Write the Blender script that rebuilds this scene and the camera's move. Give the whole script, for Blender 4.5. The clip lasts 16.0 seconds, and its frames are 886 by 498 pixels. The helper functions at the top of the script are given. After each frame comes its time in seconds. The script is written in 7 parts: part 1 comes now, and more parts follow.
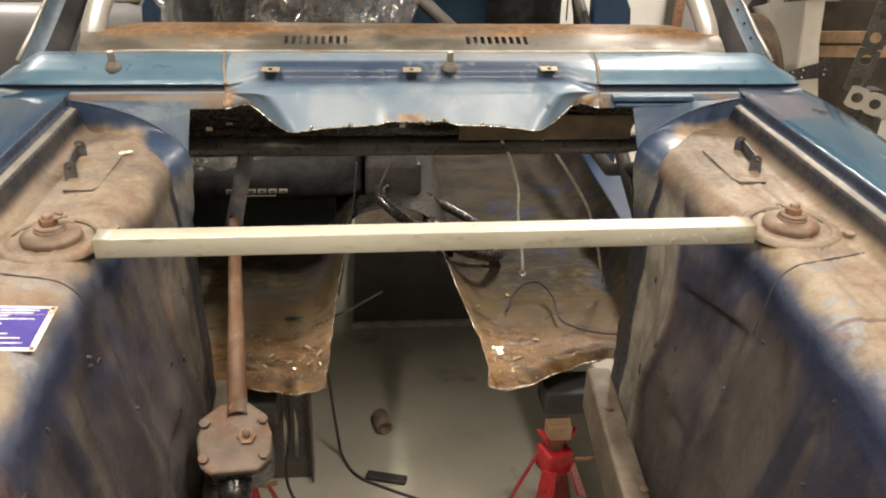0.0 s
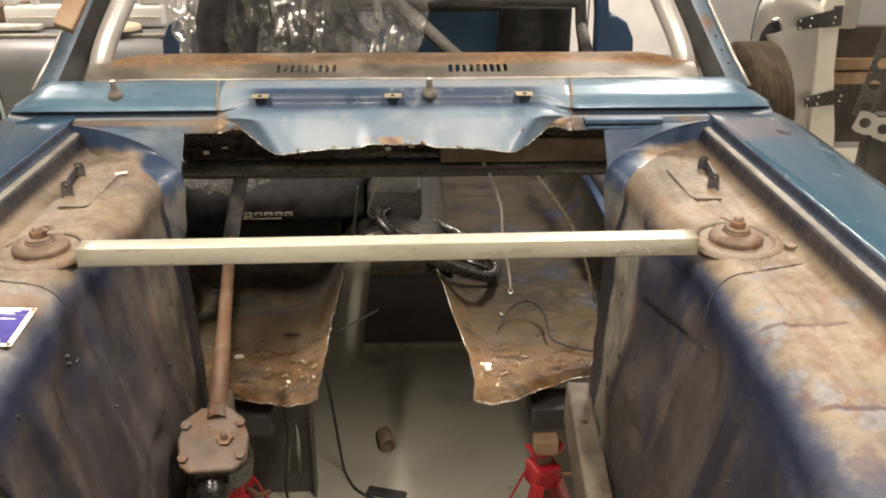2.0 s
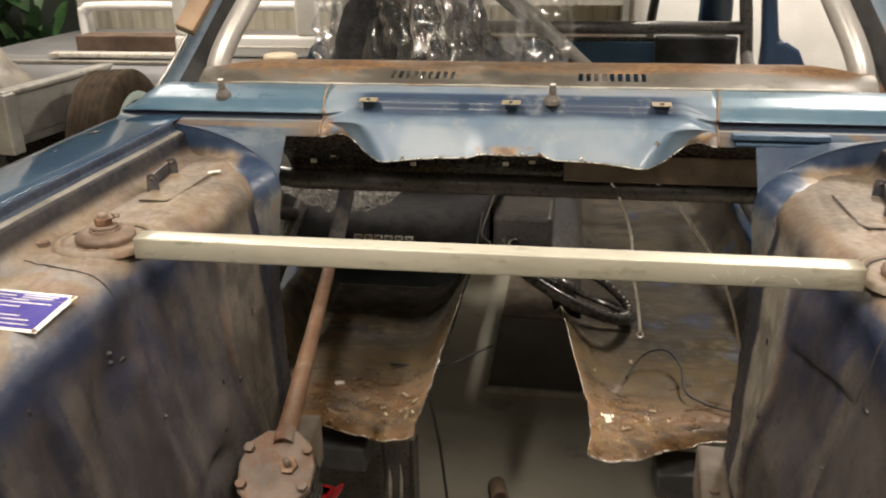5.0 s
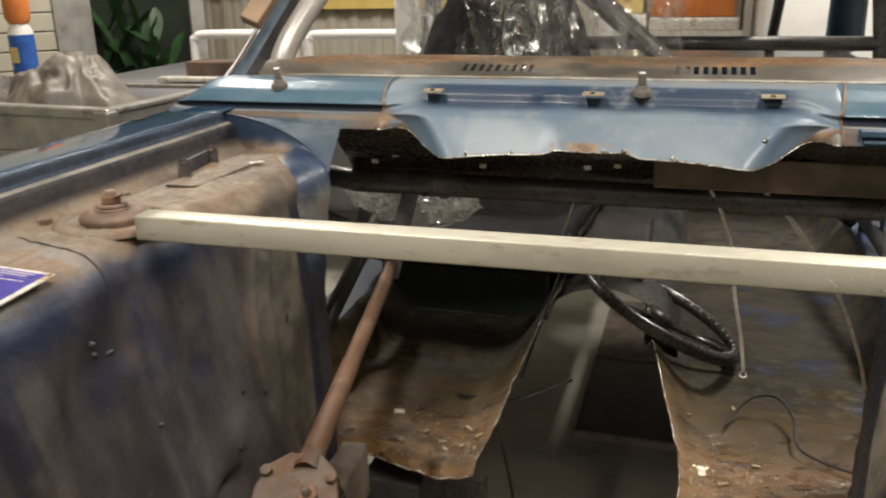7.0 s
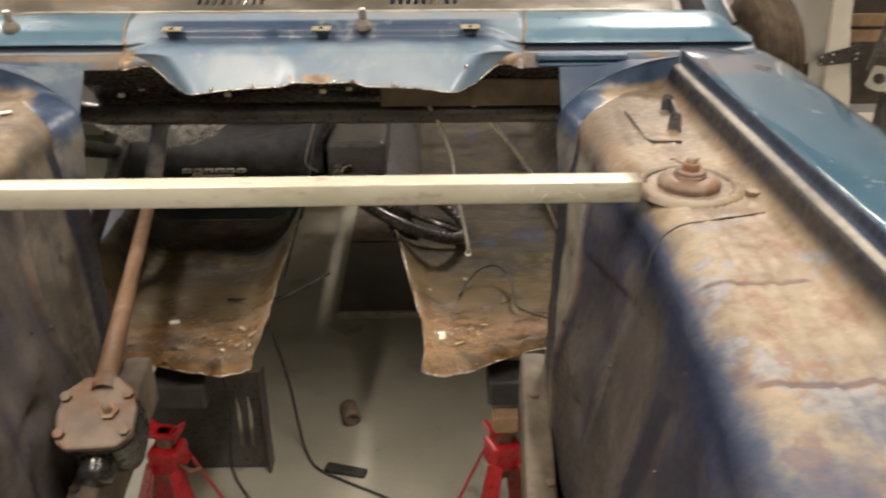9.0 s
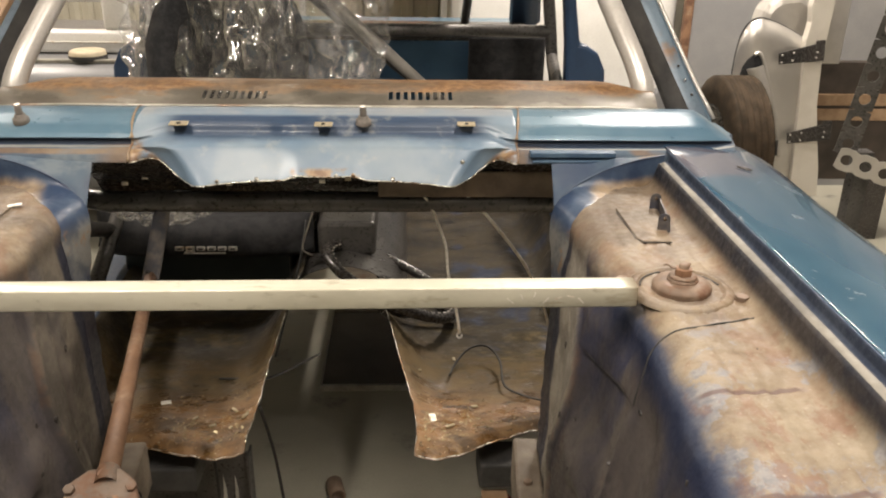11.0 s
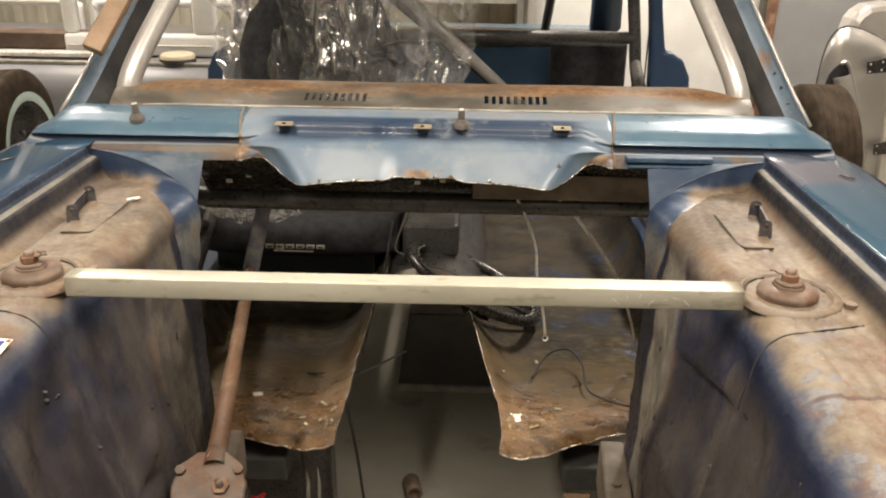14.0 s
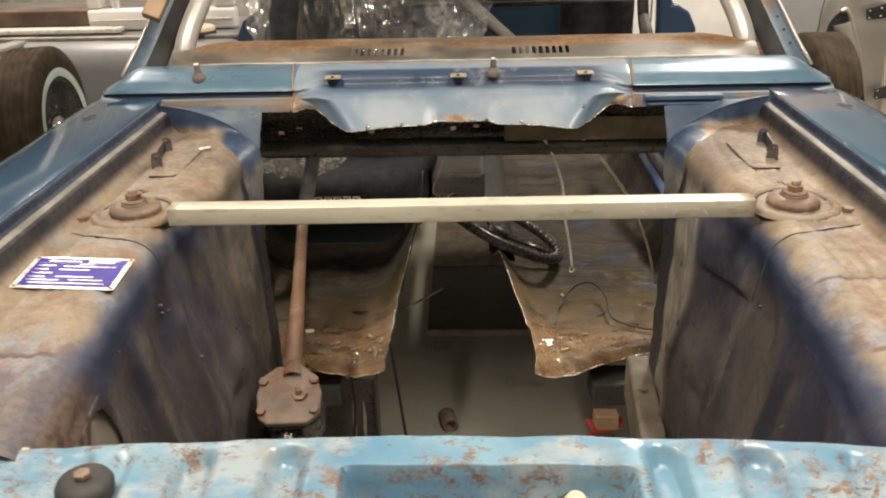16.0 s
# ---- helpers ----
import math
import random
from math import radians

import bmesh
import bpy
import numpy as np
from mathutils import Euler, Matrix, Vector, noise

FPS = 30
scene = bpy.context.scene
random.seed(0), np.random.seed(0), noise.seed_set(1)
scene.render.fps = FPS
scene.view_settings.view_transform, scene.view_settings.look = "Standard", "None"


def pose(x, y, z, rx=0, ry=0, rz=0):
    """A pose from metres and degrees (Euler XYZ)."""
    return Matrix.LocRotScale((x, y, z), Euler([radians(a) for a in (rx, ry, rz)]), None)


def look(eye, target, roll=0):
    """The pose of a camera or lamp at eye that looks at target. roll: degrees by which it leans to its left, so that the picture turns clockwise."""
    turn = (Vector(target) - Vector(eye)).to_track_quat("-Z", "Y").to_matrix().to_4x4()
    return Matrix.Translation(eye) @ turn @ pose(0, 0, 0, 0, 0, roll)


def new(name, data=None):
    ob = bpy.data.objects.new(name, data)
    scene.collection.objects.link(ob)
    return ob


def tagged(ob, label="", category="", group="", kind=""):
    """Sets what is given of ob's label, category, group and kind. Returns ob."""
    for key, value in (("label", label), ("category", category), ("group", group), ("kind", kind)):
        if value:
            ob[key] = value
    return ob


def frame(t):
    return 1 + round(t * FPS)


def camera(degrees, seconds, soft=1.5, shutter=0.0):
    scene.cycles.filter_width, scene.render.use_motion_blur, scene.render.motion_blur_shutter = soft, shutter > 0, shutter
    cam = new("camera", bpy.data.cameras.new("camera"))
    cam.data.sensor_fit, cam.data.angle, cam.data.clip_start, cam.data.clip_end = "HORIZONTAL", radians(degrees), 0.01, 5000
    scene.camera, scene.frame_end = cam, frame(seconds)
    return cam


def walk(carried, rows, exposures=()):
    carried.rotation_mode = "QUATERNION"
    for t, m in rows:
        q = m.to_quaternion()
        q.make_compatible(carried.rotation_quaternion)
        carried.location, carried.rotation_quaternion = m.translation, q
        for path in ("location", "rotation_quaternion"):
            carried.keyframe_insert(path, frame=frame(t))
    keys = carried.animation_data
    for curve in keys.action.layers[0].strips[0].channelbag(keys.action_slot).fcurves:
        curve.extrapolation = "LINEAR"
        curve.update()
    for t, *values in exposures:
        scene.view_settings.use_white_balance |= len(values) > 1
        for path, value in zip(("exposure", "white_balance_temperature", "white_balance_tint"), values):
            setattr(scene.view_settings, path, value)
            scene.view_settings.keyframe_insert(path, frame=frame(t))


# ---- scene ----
cam = camera(55.9, 16.0, soft=2.0, shutter=0.4)
PATH = [
    (0, (-0.09, -1.027, 1.653), (0.085, 0.746, 0.743), 1.5),
    (0.5, (-0.017, -1.084, 1.657), (0.072, 0.694, 0.746), -0.0),
    (1, (0.016, -1.107, 1.659), (0.076, 0.682, 0.767), -0.2),
    (1.5, (0.02, -1.114, 1.663), (0.09, 0.687, 0.797), -0.1),
    (2, (0.024, -1.114, 1.662), (0.102, 0.698, 0.818), 0.2),
    (2.5, (0.032, -1.118, 1.66), (0.1, 0.703, 0.837), 0.6),
    (3, (0.033, -1.131, 1.658), (0.08, 0.692, 0.835), 0.8),
    (3.5, (0.032, -1.144, 1.661), (-0.017, 0.685, 0.854), -0.0),
    (4, (0.051, -1.14, 1.653), (-0.044, 0.685, 0.842), -0.6),
    (4.2, (0.059, -1.126, 1.643), (-0.068, 0.698, 0.832), -0.6),
    (6.3, (0.166, -0.731, 1.382), (-0.313, 1.126, 0.813), -0.9),
    (6.5, (0.158, -0.745, 1.38), (-0.316, 1.106, 0.79), -1.0),
    (7, (0.149, -0.802, 1.422), (-0.41, 1.014, 0.797), -1.2),
    (7.5, (0.152, -0.873, 1.457), (-0.475, 0.889, 0.746), -2.1),
    (8, (0.147, -0.93, 1.493), (-0.464, 0.812, 0.723), -2.3),
    (8.5, (0.164, -0.957, 1.511), (-0.142, 0.831, 0.668), -0.1),
    (9, (0.185, -0.969, 1.554), (0.209, 0.816, 0.653), -0.2),
    (9.2, (0.189, -0.977, 1.573), (0.273, 0.824, 0.707), 0.8),
    (11.3, (0.132, -0.99, 1.626), (0.223, 0.853, 0.854), 1.1),
    (11.5, (0.128, -0.993, 1.627), (0.218, 0.851, 0.857), 1.2),
    (12, (0.128, -0.99, 1.626), (0.171, 0.855, 0.855), 0.9),
    (12.5, (0.125, -0.989, 1.622), (0.13, 0.851, 0.837), 0.5),
    (13, (0.115, -0.994, 1.623), (0.071, 0.844, 0.835), -0.0),
    (13.5, (0.098, -1.004, 1.621), (0.011, 0.836, 0.841), 0.0),
    (14, (0.081, -1.016, 1.625), (0.025, 0.832, 0.862), 0.7),
    (14.5, (0.063, -1.025, 1.617), (0.044, 0.816, 0.838), 1.2),
    (15, (0.091, -1.079, 1.614), (0.022, 0.746, 0.797), -0.7),
    (15.5, (0.092, -1.163, 1.618), (-0.05, 0.647, 0.78), -1.1),
    (16, (0.017, -1.201, 1.628), (-0.051, 0.618, 0.8), -1.5),
]
walk(cam, [(t, look(eye, target, roll)) for t, eye, target, roll in PATH],
     [(0, -0.04, 6500, 10), (4.2, -0.08, 6500, 10), (6.3, -0.78, 6200, 9), (6.6, -0.73, 6200, 9), (7.0, -0.5, 6150, 8), (7.5, -0.48, 6150, 8), (8.0, -0.36, 6150, 8), (8.5, -0.28, 6250, 9),
      (9.2, -0.10, 6500, 10), (11.5, -0.17, 6450, 10), (13.0, -0.20, 6450, 10), (14.5, -0.22, 6500, 10), (15.2, -0.22, 6500, 10), (16, -0.22, 6500, 10)])


# ---- light ----
world = bpy.data.worlds.new("world")
scene.world = world
world.use_nodes = True
world.node_tree.nodes["Background"].inputs[0].default_value = (0.9, 0.95, 1.0, 1)
world.node_tree.nodes["Background"].inputs[1].default_value = 0.02
scene.view_settings.exposure = 0.0


def area_lamp(name, at, target, sx, sy, power, colour):
    data = bpy.data.lights.new(name, "AREA")
    data.shape, data.size, data.size_y = "RECTANGLE", sx, sy
    data.energy, data.color = power, colour
    ob = new(name, data)
    ob.matrix_world = look(at, target)
    return ob


WARM = (1.0, 0.885, 0.765)
# unseen ceiling tubes; the last two are placed to brighten van and rear wall
LAMPS = [(-0.85, -0.75, 81), (0.85, -0.75, 81), (-1.0, -3.0, 14), (1.0, -3.0, 14), (-2.3, 3.1, 135), (1.4, 2.7, 175)]
for lx, ly, lp in LAMPS:
    area_lamp("tube_light_lamp", (lx, ly, 3.22), (lx, ly, 0), 0.16, 1.25, lp, WARM)


# ---- mesh helpers ----
# things whose parts are given from their own base
LOCAL = {"tube_light", "jack_stand", "tin_can", "spray_bottle", "ribbed_mat", "whitewall_wheel", "spare_wheel", "garden_plant"}


def part(name, bm, material, parent=None, label="", smooth=True, solid=0.0, bevel=0.0):
    me = bpy.data.meshes.new(name)
    bmesh.ops.recalc_face_normals(bm, faces=bm.faces[:])
    bm.to_mesh(me)
    bm.free()
    if material is not None:
        me.materials.append(material)
    if smooth:
        me.polygons.foreach_set("use_smooth", [True] * len(me.polygons))
    ob = new(name, me)
    if parent is not None:
        ob.parent = parent
        if parent.type == "EMPTY" and parent.name.split(".")[0] not in LOCAL:
            ob.matrix_parent_inverse = Matrix.Translation(-parent.location)
    if label:
        ob["label"] = label
    if solid:
        m = ob.modifiers.new("thickness", "SOLIDIFY")
        m.thickness, m.offset = solid, -1.0
    if bevel:
        m = ob.modifiers.new("edge", "BEVEL")
        m.width, m.segments, m.limit_method, m.angle_limit = bevel, 2, "ANGLE", radians(40)
    if smooth and (bevel or solid):
        m = ob.modifiers.new("normals", "WEIGHTED_NORMAL")
        m.keep_sharp = False
    return ob


def empty(name, at=(0, 0, 0), label="", category="", group="", kind=""):
    ob = new(name)
    ob.location = at
    ob.empty_display_size = 0.05
    return tagged(ob, label, category, group, kind)


def grid(f, us, vs, keep=None):
    """A sheet of quads through f(u, v); keep(u, v) at a quad's middle says whether it stays."""
    bm = bmesh.new()
    vv = [[bm.verts.new(f(u, v)) for v in vs] for u in us]
    for i in range(len(us) - 1):
        for j in range(len(vs) - 1):
            if keep is None or keep((us[i] + us[i + 1]) / 2, (vs[j] + vs[j + 1]) / 2):
                bm.faces.new((vv[i][j], vv[i + 1][j], vv[i + 1][j + 1], vv[i][j + 1]))
    loose = [v for v in bm.verts if not v.link_faces]
    bmesh.ops.delete(bm, geom=loose, context="VERTS")
    return bm


def span(a, b, n):
    return [a + (b - a) * i / (n - 1) for i in range(n)]


def lerp(x, table):
    if x <= table[0][0]:
        return table[0][1]
    for (a, p), (b, q) in zip(table, table[1:]):
        if x <= b:
            return p + (q - p) * (x - a) / (b - a)
    return table[-1][1]


def sstep(a, b, x):
    t = max(0.0, min(1.0, (x - a) / (b - a)))
    return t * t * (3 - 2 * t)


def n3(x, y, z, s=1.0):
    return noise.noise(Vector((x * s, y * s, z * s)))


def smooth_line(pts, n):
    """Catmull-Rom through pts, n points."""
    p = [Vector(q) for q in pts]
    p = [2 * p[0] - p[1]] + p + [2 * p[-1] - p[-2]]
    out, m = [], len(pts) - 1
    for k in range(n):
        t = k / (n - 1) * m
        i = min(int(t), m - 1)
        t -= i
        a, b, c, d = p[i:i + 4]
        out.append(0.5 * (2 * b + (c - a) * t + (2 * a - 5 * b + 4 * c - d) * t * t + (3 * b - a - 3 * c + d) * t ** 3))
    return out


def tube(pts, r, seg=12, bm=None, cap=True, n=0, flat=1.0):
    """A round bar along pts; r is a number or a list of radii."""
    bm = bm or bmesh.new()
    pts = smooth_line(pts, n) if n else [Vector(p) for p in pts]
    rings, side = [], None
    for i, p in enumerate(pts):
        d = (pts[min(i + 1, len(pts) - 1)] - pts[max(i - 1, 0)]).normalized()
        if side is None:
            side = d.cross(Vector((0, 0, 1)) if abs(d.z) < 0.9 else Vector((1, 0, 0))).normalized()
        side = (side - d * side.dot(d)).normalized()
        up = d.cross(side)
        rr = r if not isinstance(r, (list, tuple)) else r[min(i, len(r) - 1)]
        rings.append([bm.verts.new(p + side * math.cos(a) * rr + up * math.sin(a) * rr * flat) for a in (2 * math.pi * k / seg for k in range(seg))])
    for a, b in zip(rings, rings[1:]):
        for k in range(seg):
            bm.faces.new((a[k], a[(k + 1) % seg], b[(k + 1) % seg], b[k]))
    if cap:
        bm.faces.new(rings[0][::-1])
        bm.faces.new(rings[-1])
    return bm


def lathe(profile, seg=32, bm=None, m=None):
    """Turn (radius, height) pairs about z; m moves it."""
    bm = bm or bmesh.new()
    m = m or Matrix()
    rings = []
    for r, z in profile:
        if r < 1e-5:
            rings.append([bm.verts.new(m @ Vector((0, 0, z)))])
        else:
            rings.append([bm.verts.new(m @ Vector((r * math.cos(2 * math.pi * k / seg), r * math.sin(2 * math.pi * k / seg), z))) for k in range(seg)])
    for a, b in zip(rings, rings[1:]):
        for k in range(seg):
            q = [a[k % len(a)], a[(k + 1) % len(a)], b[(k + 1) % len(b)], b[k % len(b)]]
            q = list(dict.fromkeys(q))
            if len(q) > 2:
                bm.faces.new(q)
    return bm


def box(lo, hi, bm=None, m=None):
    bm = bm or bmesh.new()
    m = m or Matrix()
    v = [bm.verts.new(m @ Vector((x, y, z))) for x in (lo[0], hi[0]) for y in (lo[1], hi[1]) for z in (lo[2], hi[2])]
    for f in ((0, 1, 3, 2), (4, 6, 7, 5), (0, 4, 5, 1), (2, 3, 7, 6), (0, 2, 6, 4), (1, 5, 7, 3)):
        bm.faces.new([v[i] for i in f])
    return bm


def prism(outline, depth, m=None, bm=None):
    """A flat outline of (x, y), raised along z by depth."""
    bm = bm or bmesh.new()
    m = m or Matrix()
    lo = [bm.verts.new(m @ Vector((x, y, 0))) for x, y in outline]
    hi = [bm.verts.new(m @ Vector((x, y, depth))) for x, y in outline]
    bm.faces.new(lo[::-1])
    bm.faces.new(hi)
    for i in range(len(lo)):
        j = (i + 1) % len(lo)
        bm.faces.new((lo[i], lo[j], hi[j], hi[i]))
    return bm


def hexnut(r, h, m):
    return prism([(r * math.cos(math.pi / 3 * k), r * math.sin(math.pi / 3 * k)) for k in range(6)], h, m)


# ---- materials ----
def nodes_of(name):
    m = bpy.data.materials.new(name)
    m.use_nodes = True
    nt = m.node_tree
    return m, nt, nt.nodes["Principled BSDF"]


class Net:
    """Short names for wiring nodes."""

    def __init__(self, nt):
        self.nt = nt
        self.pos = nt.nodes.new("ShaderNodeNewGeometry").outputs["Position"]

    def put(self, socket, value):
        if isinstance(value, (int, float)):
            socket.default_value = value
        elif isinstance(value, tuple):
            socket.default_value = (*value, 1) if len(value) == 3 and len(socket.default_value) == 4 else value
        else:
            self.nt.links.new(value, socket)

    def noise(self, scale, detail=4.0, rough=0.55, stretch=(1, 1, 1), distort=0.0):
        v = self.pos
        if stretch != (1, 1, 1):
            mp = self.nt.nodes.new("ShaderNodeMapping")
            mp.inputs["Scale"].default_value = stretch
            self.put(mp.inputs["Vector"], self.pos)
            v = mp.outputs[0]
        n = self.nt.nodes.new("ShaderNodeTexNoise")
        self.put(n.inputs["Vector"], v)
        n.inputs["Scale"].default_value, n.inputs["Detail"].default_value = scale, detail
        n.inputs["Roughness"].default_value, n.inputs["Distortion"].default_value = rough, distort
        return n.outputs["Fac"]

    def math(self, op, a, b=0.0, c=0.0):
        n = self.nt.nodes.new("ShaderNodeMath")
        n.operation = op
        for s, v in zip(n.inputs, (a, b, c)):
            self.put(s, v)
        return n.outputs[0]

    def xyz(self):
        n = self.nt.nodes.new("ShaderNodeSeparateXYZ")
        self.put(n.inputs[0], self.pos)
        return n.outputs

    def step(self, v, a, b, lo=0.0, hi=1.0):
        n = self.nt.nodes.new("ShaderNodeMapRange")
        n.interpolation_type = "SMOOTHSTEP"
        for k, x in zip(("Value", "From Min", "From Max", "To Min", "To Max"), (v, a, b, lo, hi)):
            self.put(n.inputs[k], x)
        return n.outputs[0]

    def mix(self, f, a, b):
        n = self.nt.nodes.new("ShaderNodeMix")
        n.data_type = "RGBA"
        self.put(n.inputs[0], f)
        self.put(n.inputs[6], a)
        self.put(n.inputs[7], b)
        return n.outputs[2]

    def bump(self, bsdf, height, strength, distance=0.01):
        n = self.nt.nodes.new("ShaderNodeBump")
        n.inputs["Strength"].default_value, n.inputs["Distance"].default_value = strength, distance
        self.put(n.inputs["Height"], height)
        self.put(bsdf.inputs["Normal"], n.outputs[0])


def plain(name, a, b, scale=12.0, rough=(0.45, 0.65), metal=0.0, bump=0.15, coat=0.0, dirt=None, dirt_at=(0.55, 0.72), fine=120.0):
    """Two tones over a coarse and a fine noise, with an optional third tone in patches."""
    m, nt, p = nodes_of(name)
    k = Net(nt)
    coarse, small = k.noise(scale), k.noise(fine, 3)
    f = k.step(k.math("ADD", k.math("MULTIPLY", coarse, 0.75), k.math("MULTIPLY", small, 0.25)), 0.36, 0.64)
    col = k.mix(f, a, b)
    if dirt:
        col = k.mix(k.step(k.noise(scale * 0.6 + 3, 6, 0.65), *dirt_at), col, dirt)
    k.put(p.inputs["Base Color"], col)
    k.put(p.inputs["Roughness"], k.step(small, 0.3, 0.7, *rough))
    p.inputs["Metallic"].default_value = metal
    p.inputs["Coat Weight"].default_value = coat
    if bump:
        k.bump(p, k.math("ADD", coarse, k.math("MULTIPLY", small, 0.3)), bump, 0.004)
    return m


def teal_paint():
    """Faded metallic teal paint with rubbed patches, grey filler haze and rust freckles."""
    m, nt, p = nodes_of("faded_teal_paint")
    k = Net(nt)
    col = k.mix(k.step(k.noise(5, 3), 0.35, 0.65), (0.058, 0.120, 0.180), (0.098, 0.168, 0.222))
    col = k.mix(k.step(k.noise(9, 5, 0.6, (1, 1.6, 1.6)), 0.55, 0.70, 0, 0.5), col, (0.20, 0.25, 0.28))
    rust = k.step(k.noise(16, 7, 0.7), 0.74, 0.78)
    col = k.mix(rust, col, (0.22, 0.10, 0.045))
    k.put(p.inputs["Base Color"], col)
    k.put(p.inputs["Roughness"], k.math("MAXIMUM", k.step(k.noise(30, 4), 0.3, 0.75, 0.27, 0.42), k.math("MULTIPLY", rust, 0.7)))
    p.inputs["Metallic"].default_value = 0.10
    p.inputs["Specular IOR Level"].default_value = 0.35
    p.inputs["Coat Weight"].default_value = 0.12
    k.bump(p, k.noise(60, 3), 0.05, 0.003)
    return m


def bay_paint():
    """Engine-bay steel: rusty primer on the shelves, navy overspray on the shoulders, dusty grey-brown walls."""
    m, nt, p = nodes_of("rusty_navy_bay_paint")
    k = Net(nt)
    x, y, z = k.xyz()
    ax = k.math("ABSOLUTE", x)
    mid, fine = k.noise(14, 8, 0.65), k.noise(85, 6, 0.65)
    speck = k.noise(220, 3, 0.6)
    # shelf: tan-brown dirt, darker rust clouds, flaking pale blue and cream further forward
    top = k.mix(k.step(mid, 0.36, 0.62), (0.138, 0.099, 0.066), (0.232, 0.186, 0.129))
    top = k.mix(k.step(k.noise(7, 7, 0.65), 0.50, 0.60, 0, 0.8), top, (0.145, 0.088, 0.055))
    front = k.step(y, -0.06, -0.12)
    pale = k.math("MULTIPLY", k.step(k.noise(9, 6, 0.6), 0.30, 0.58, 0.35, 1.0), front)
    top = k.mix(k.math("MULTIPLY", pale, 0.85), top, k.mix(k.step(mid, 0.36, 0.64), (0.165, 0.130, 0.091), (0.245, 0.208, 0.152)))
    blu = k.math("MULTIPLY", k.step(k.noise(8, 9, 0.68), 0.495, 0.545), k.step(y, -0.06, -0.16, 0.15, 0.75))
    top = k.mix(blu, top, k.mix(k.step(fine, 0.4, 0.6), (0.135, 0.143, 0.168), (0.212, 0.218, 0.228)))
    rusty = k.math("MULTIPLY", k.step(k.noise(11, 9, 0.7, (1.6, 1, 1)), 0.52, 0.60), k.step(y, -0.08, -0.22, 0.55, 1.0))
    top = k.mix(k.math("MULTIPLY", rusty, 0.62), top, (0.155, 0.082, 0.051))
    grime = k.math("MULTIPLY", k.step(k.noise(5, 6, 0.65), 0.46, 0.62), k.step(y, -0.02, 0.10, 0.15, 0.75))
    top = k.mix(grime, top, (0.105, 0.085, 0.066))
    top = k.mix(k.step(fine, 0.56, 0.70, 0, 0.28), top, (0.10, 0.062, 0.042))
    top = k.mix(k.step(speck, 0.64, 0.72, 0, 0.35), top, (0.42, 0.37, 0.29))
    groove = k.math("ABSOLUTE", k.math("ADD", y, k.math("ADD", 0.237, k.math("MULTIPLY", k.math("SUBTRACT", mid, 0.5), 0.002))))
    groove2 = k.math("ABSOLUTE", k.math("ADD", y, 0.40))
    gr = k.math("MULTIPLY", k.step(k.math("MINIMUM", groove, groove2), 0.006, 0.002), k.math("MULTIPLY", k.step(ax, 0.448, 0.462), k.step(ax, 0.575, 0.560)))
    top = k.mix(k.math("MULTIPLY", gr, 0.8), top, (0.085, 0.05, 0.045))
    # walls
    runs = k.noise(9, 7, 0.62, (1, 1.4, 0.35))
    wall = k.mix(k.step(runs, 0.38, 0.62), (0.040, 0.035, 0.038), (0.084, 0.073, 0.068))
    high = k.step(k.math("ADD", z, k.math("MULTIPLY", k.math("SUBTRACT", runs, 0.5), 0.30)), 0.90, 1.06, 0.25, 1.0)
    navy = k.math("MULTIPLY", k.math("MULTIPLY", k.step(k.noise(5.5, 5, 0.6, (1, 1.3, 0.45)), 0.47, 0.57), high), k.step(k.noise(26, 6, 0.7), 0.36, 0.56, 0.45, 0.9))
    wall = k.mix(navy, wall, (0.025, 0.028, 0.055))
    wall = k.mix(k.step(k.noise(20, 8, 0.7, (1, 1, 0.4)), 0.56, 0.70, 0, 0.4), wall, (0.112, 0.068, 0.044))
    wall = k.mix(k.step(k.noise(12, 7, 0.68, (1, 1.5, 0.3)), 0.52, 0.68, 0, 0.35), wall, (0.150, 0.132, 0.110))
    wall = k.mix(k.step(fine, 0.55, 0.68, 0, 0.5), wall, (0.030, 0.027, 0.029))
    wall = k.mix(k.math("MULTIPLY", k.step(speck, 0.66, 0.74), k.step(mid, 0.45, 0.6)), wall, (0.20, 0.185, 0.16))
    # rubbed strip near the bulkhead with a rusty edge
    off = k.math("SUBTRACT", y, k.math("ADD", 0.096, k.math("MULTIPLY", k.math("POWER", k.math("ABSOLUTE", k.math("SUBTRACT", k.math("MAXIMUM", z, 0.74), 0.9)), 2.0), 1.6)))
    strip = k.math("MULTIPLY", k.step(off, -0.004, 0.008), k.step(runs, 0.36, 0.58, 0.55, 1.0))
    wall = k.mix(strip, wall, k.mix(k.step(x, -0.1, 0.1), k.mix(k.step(mid, 0.4, 0.62), (0.070, 0.062, 0.052), (0.150, 0.130, 0.104)), k.mix(k.step(mid, 0.4, 0.62), (0.185, 0.168, 0.142), (0.315, 0.286, 0.238))))
    edge = k.math("MULTIPLY", k.step(k.math("ABSOLUTE", off), 0.012, 0.001), k.step(mid, 0.46, 0.58))
    wall = k.mix(k.math("MULTIPLY", edge, 0.4), wall, (0.150, 0.088, 0.050))
    wall = k.mix(k.math("MULTIPLY", k.step(k.math("ADD", y, k.math("MULTIPLY", k.math("SUBTRACT", mid, 0.5), 0.012)), 0.258, 0.270), 0.9), wall, (0.012, 0.015, 0.030))
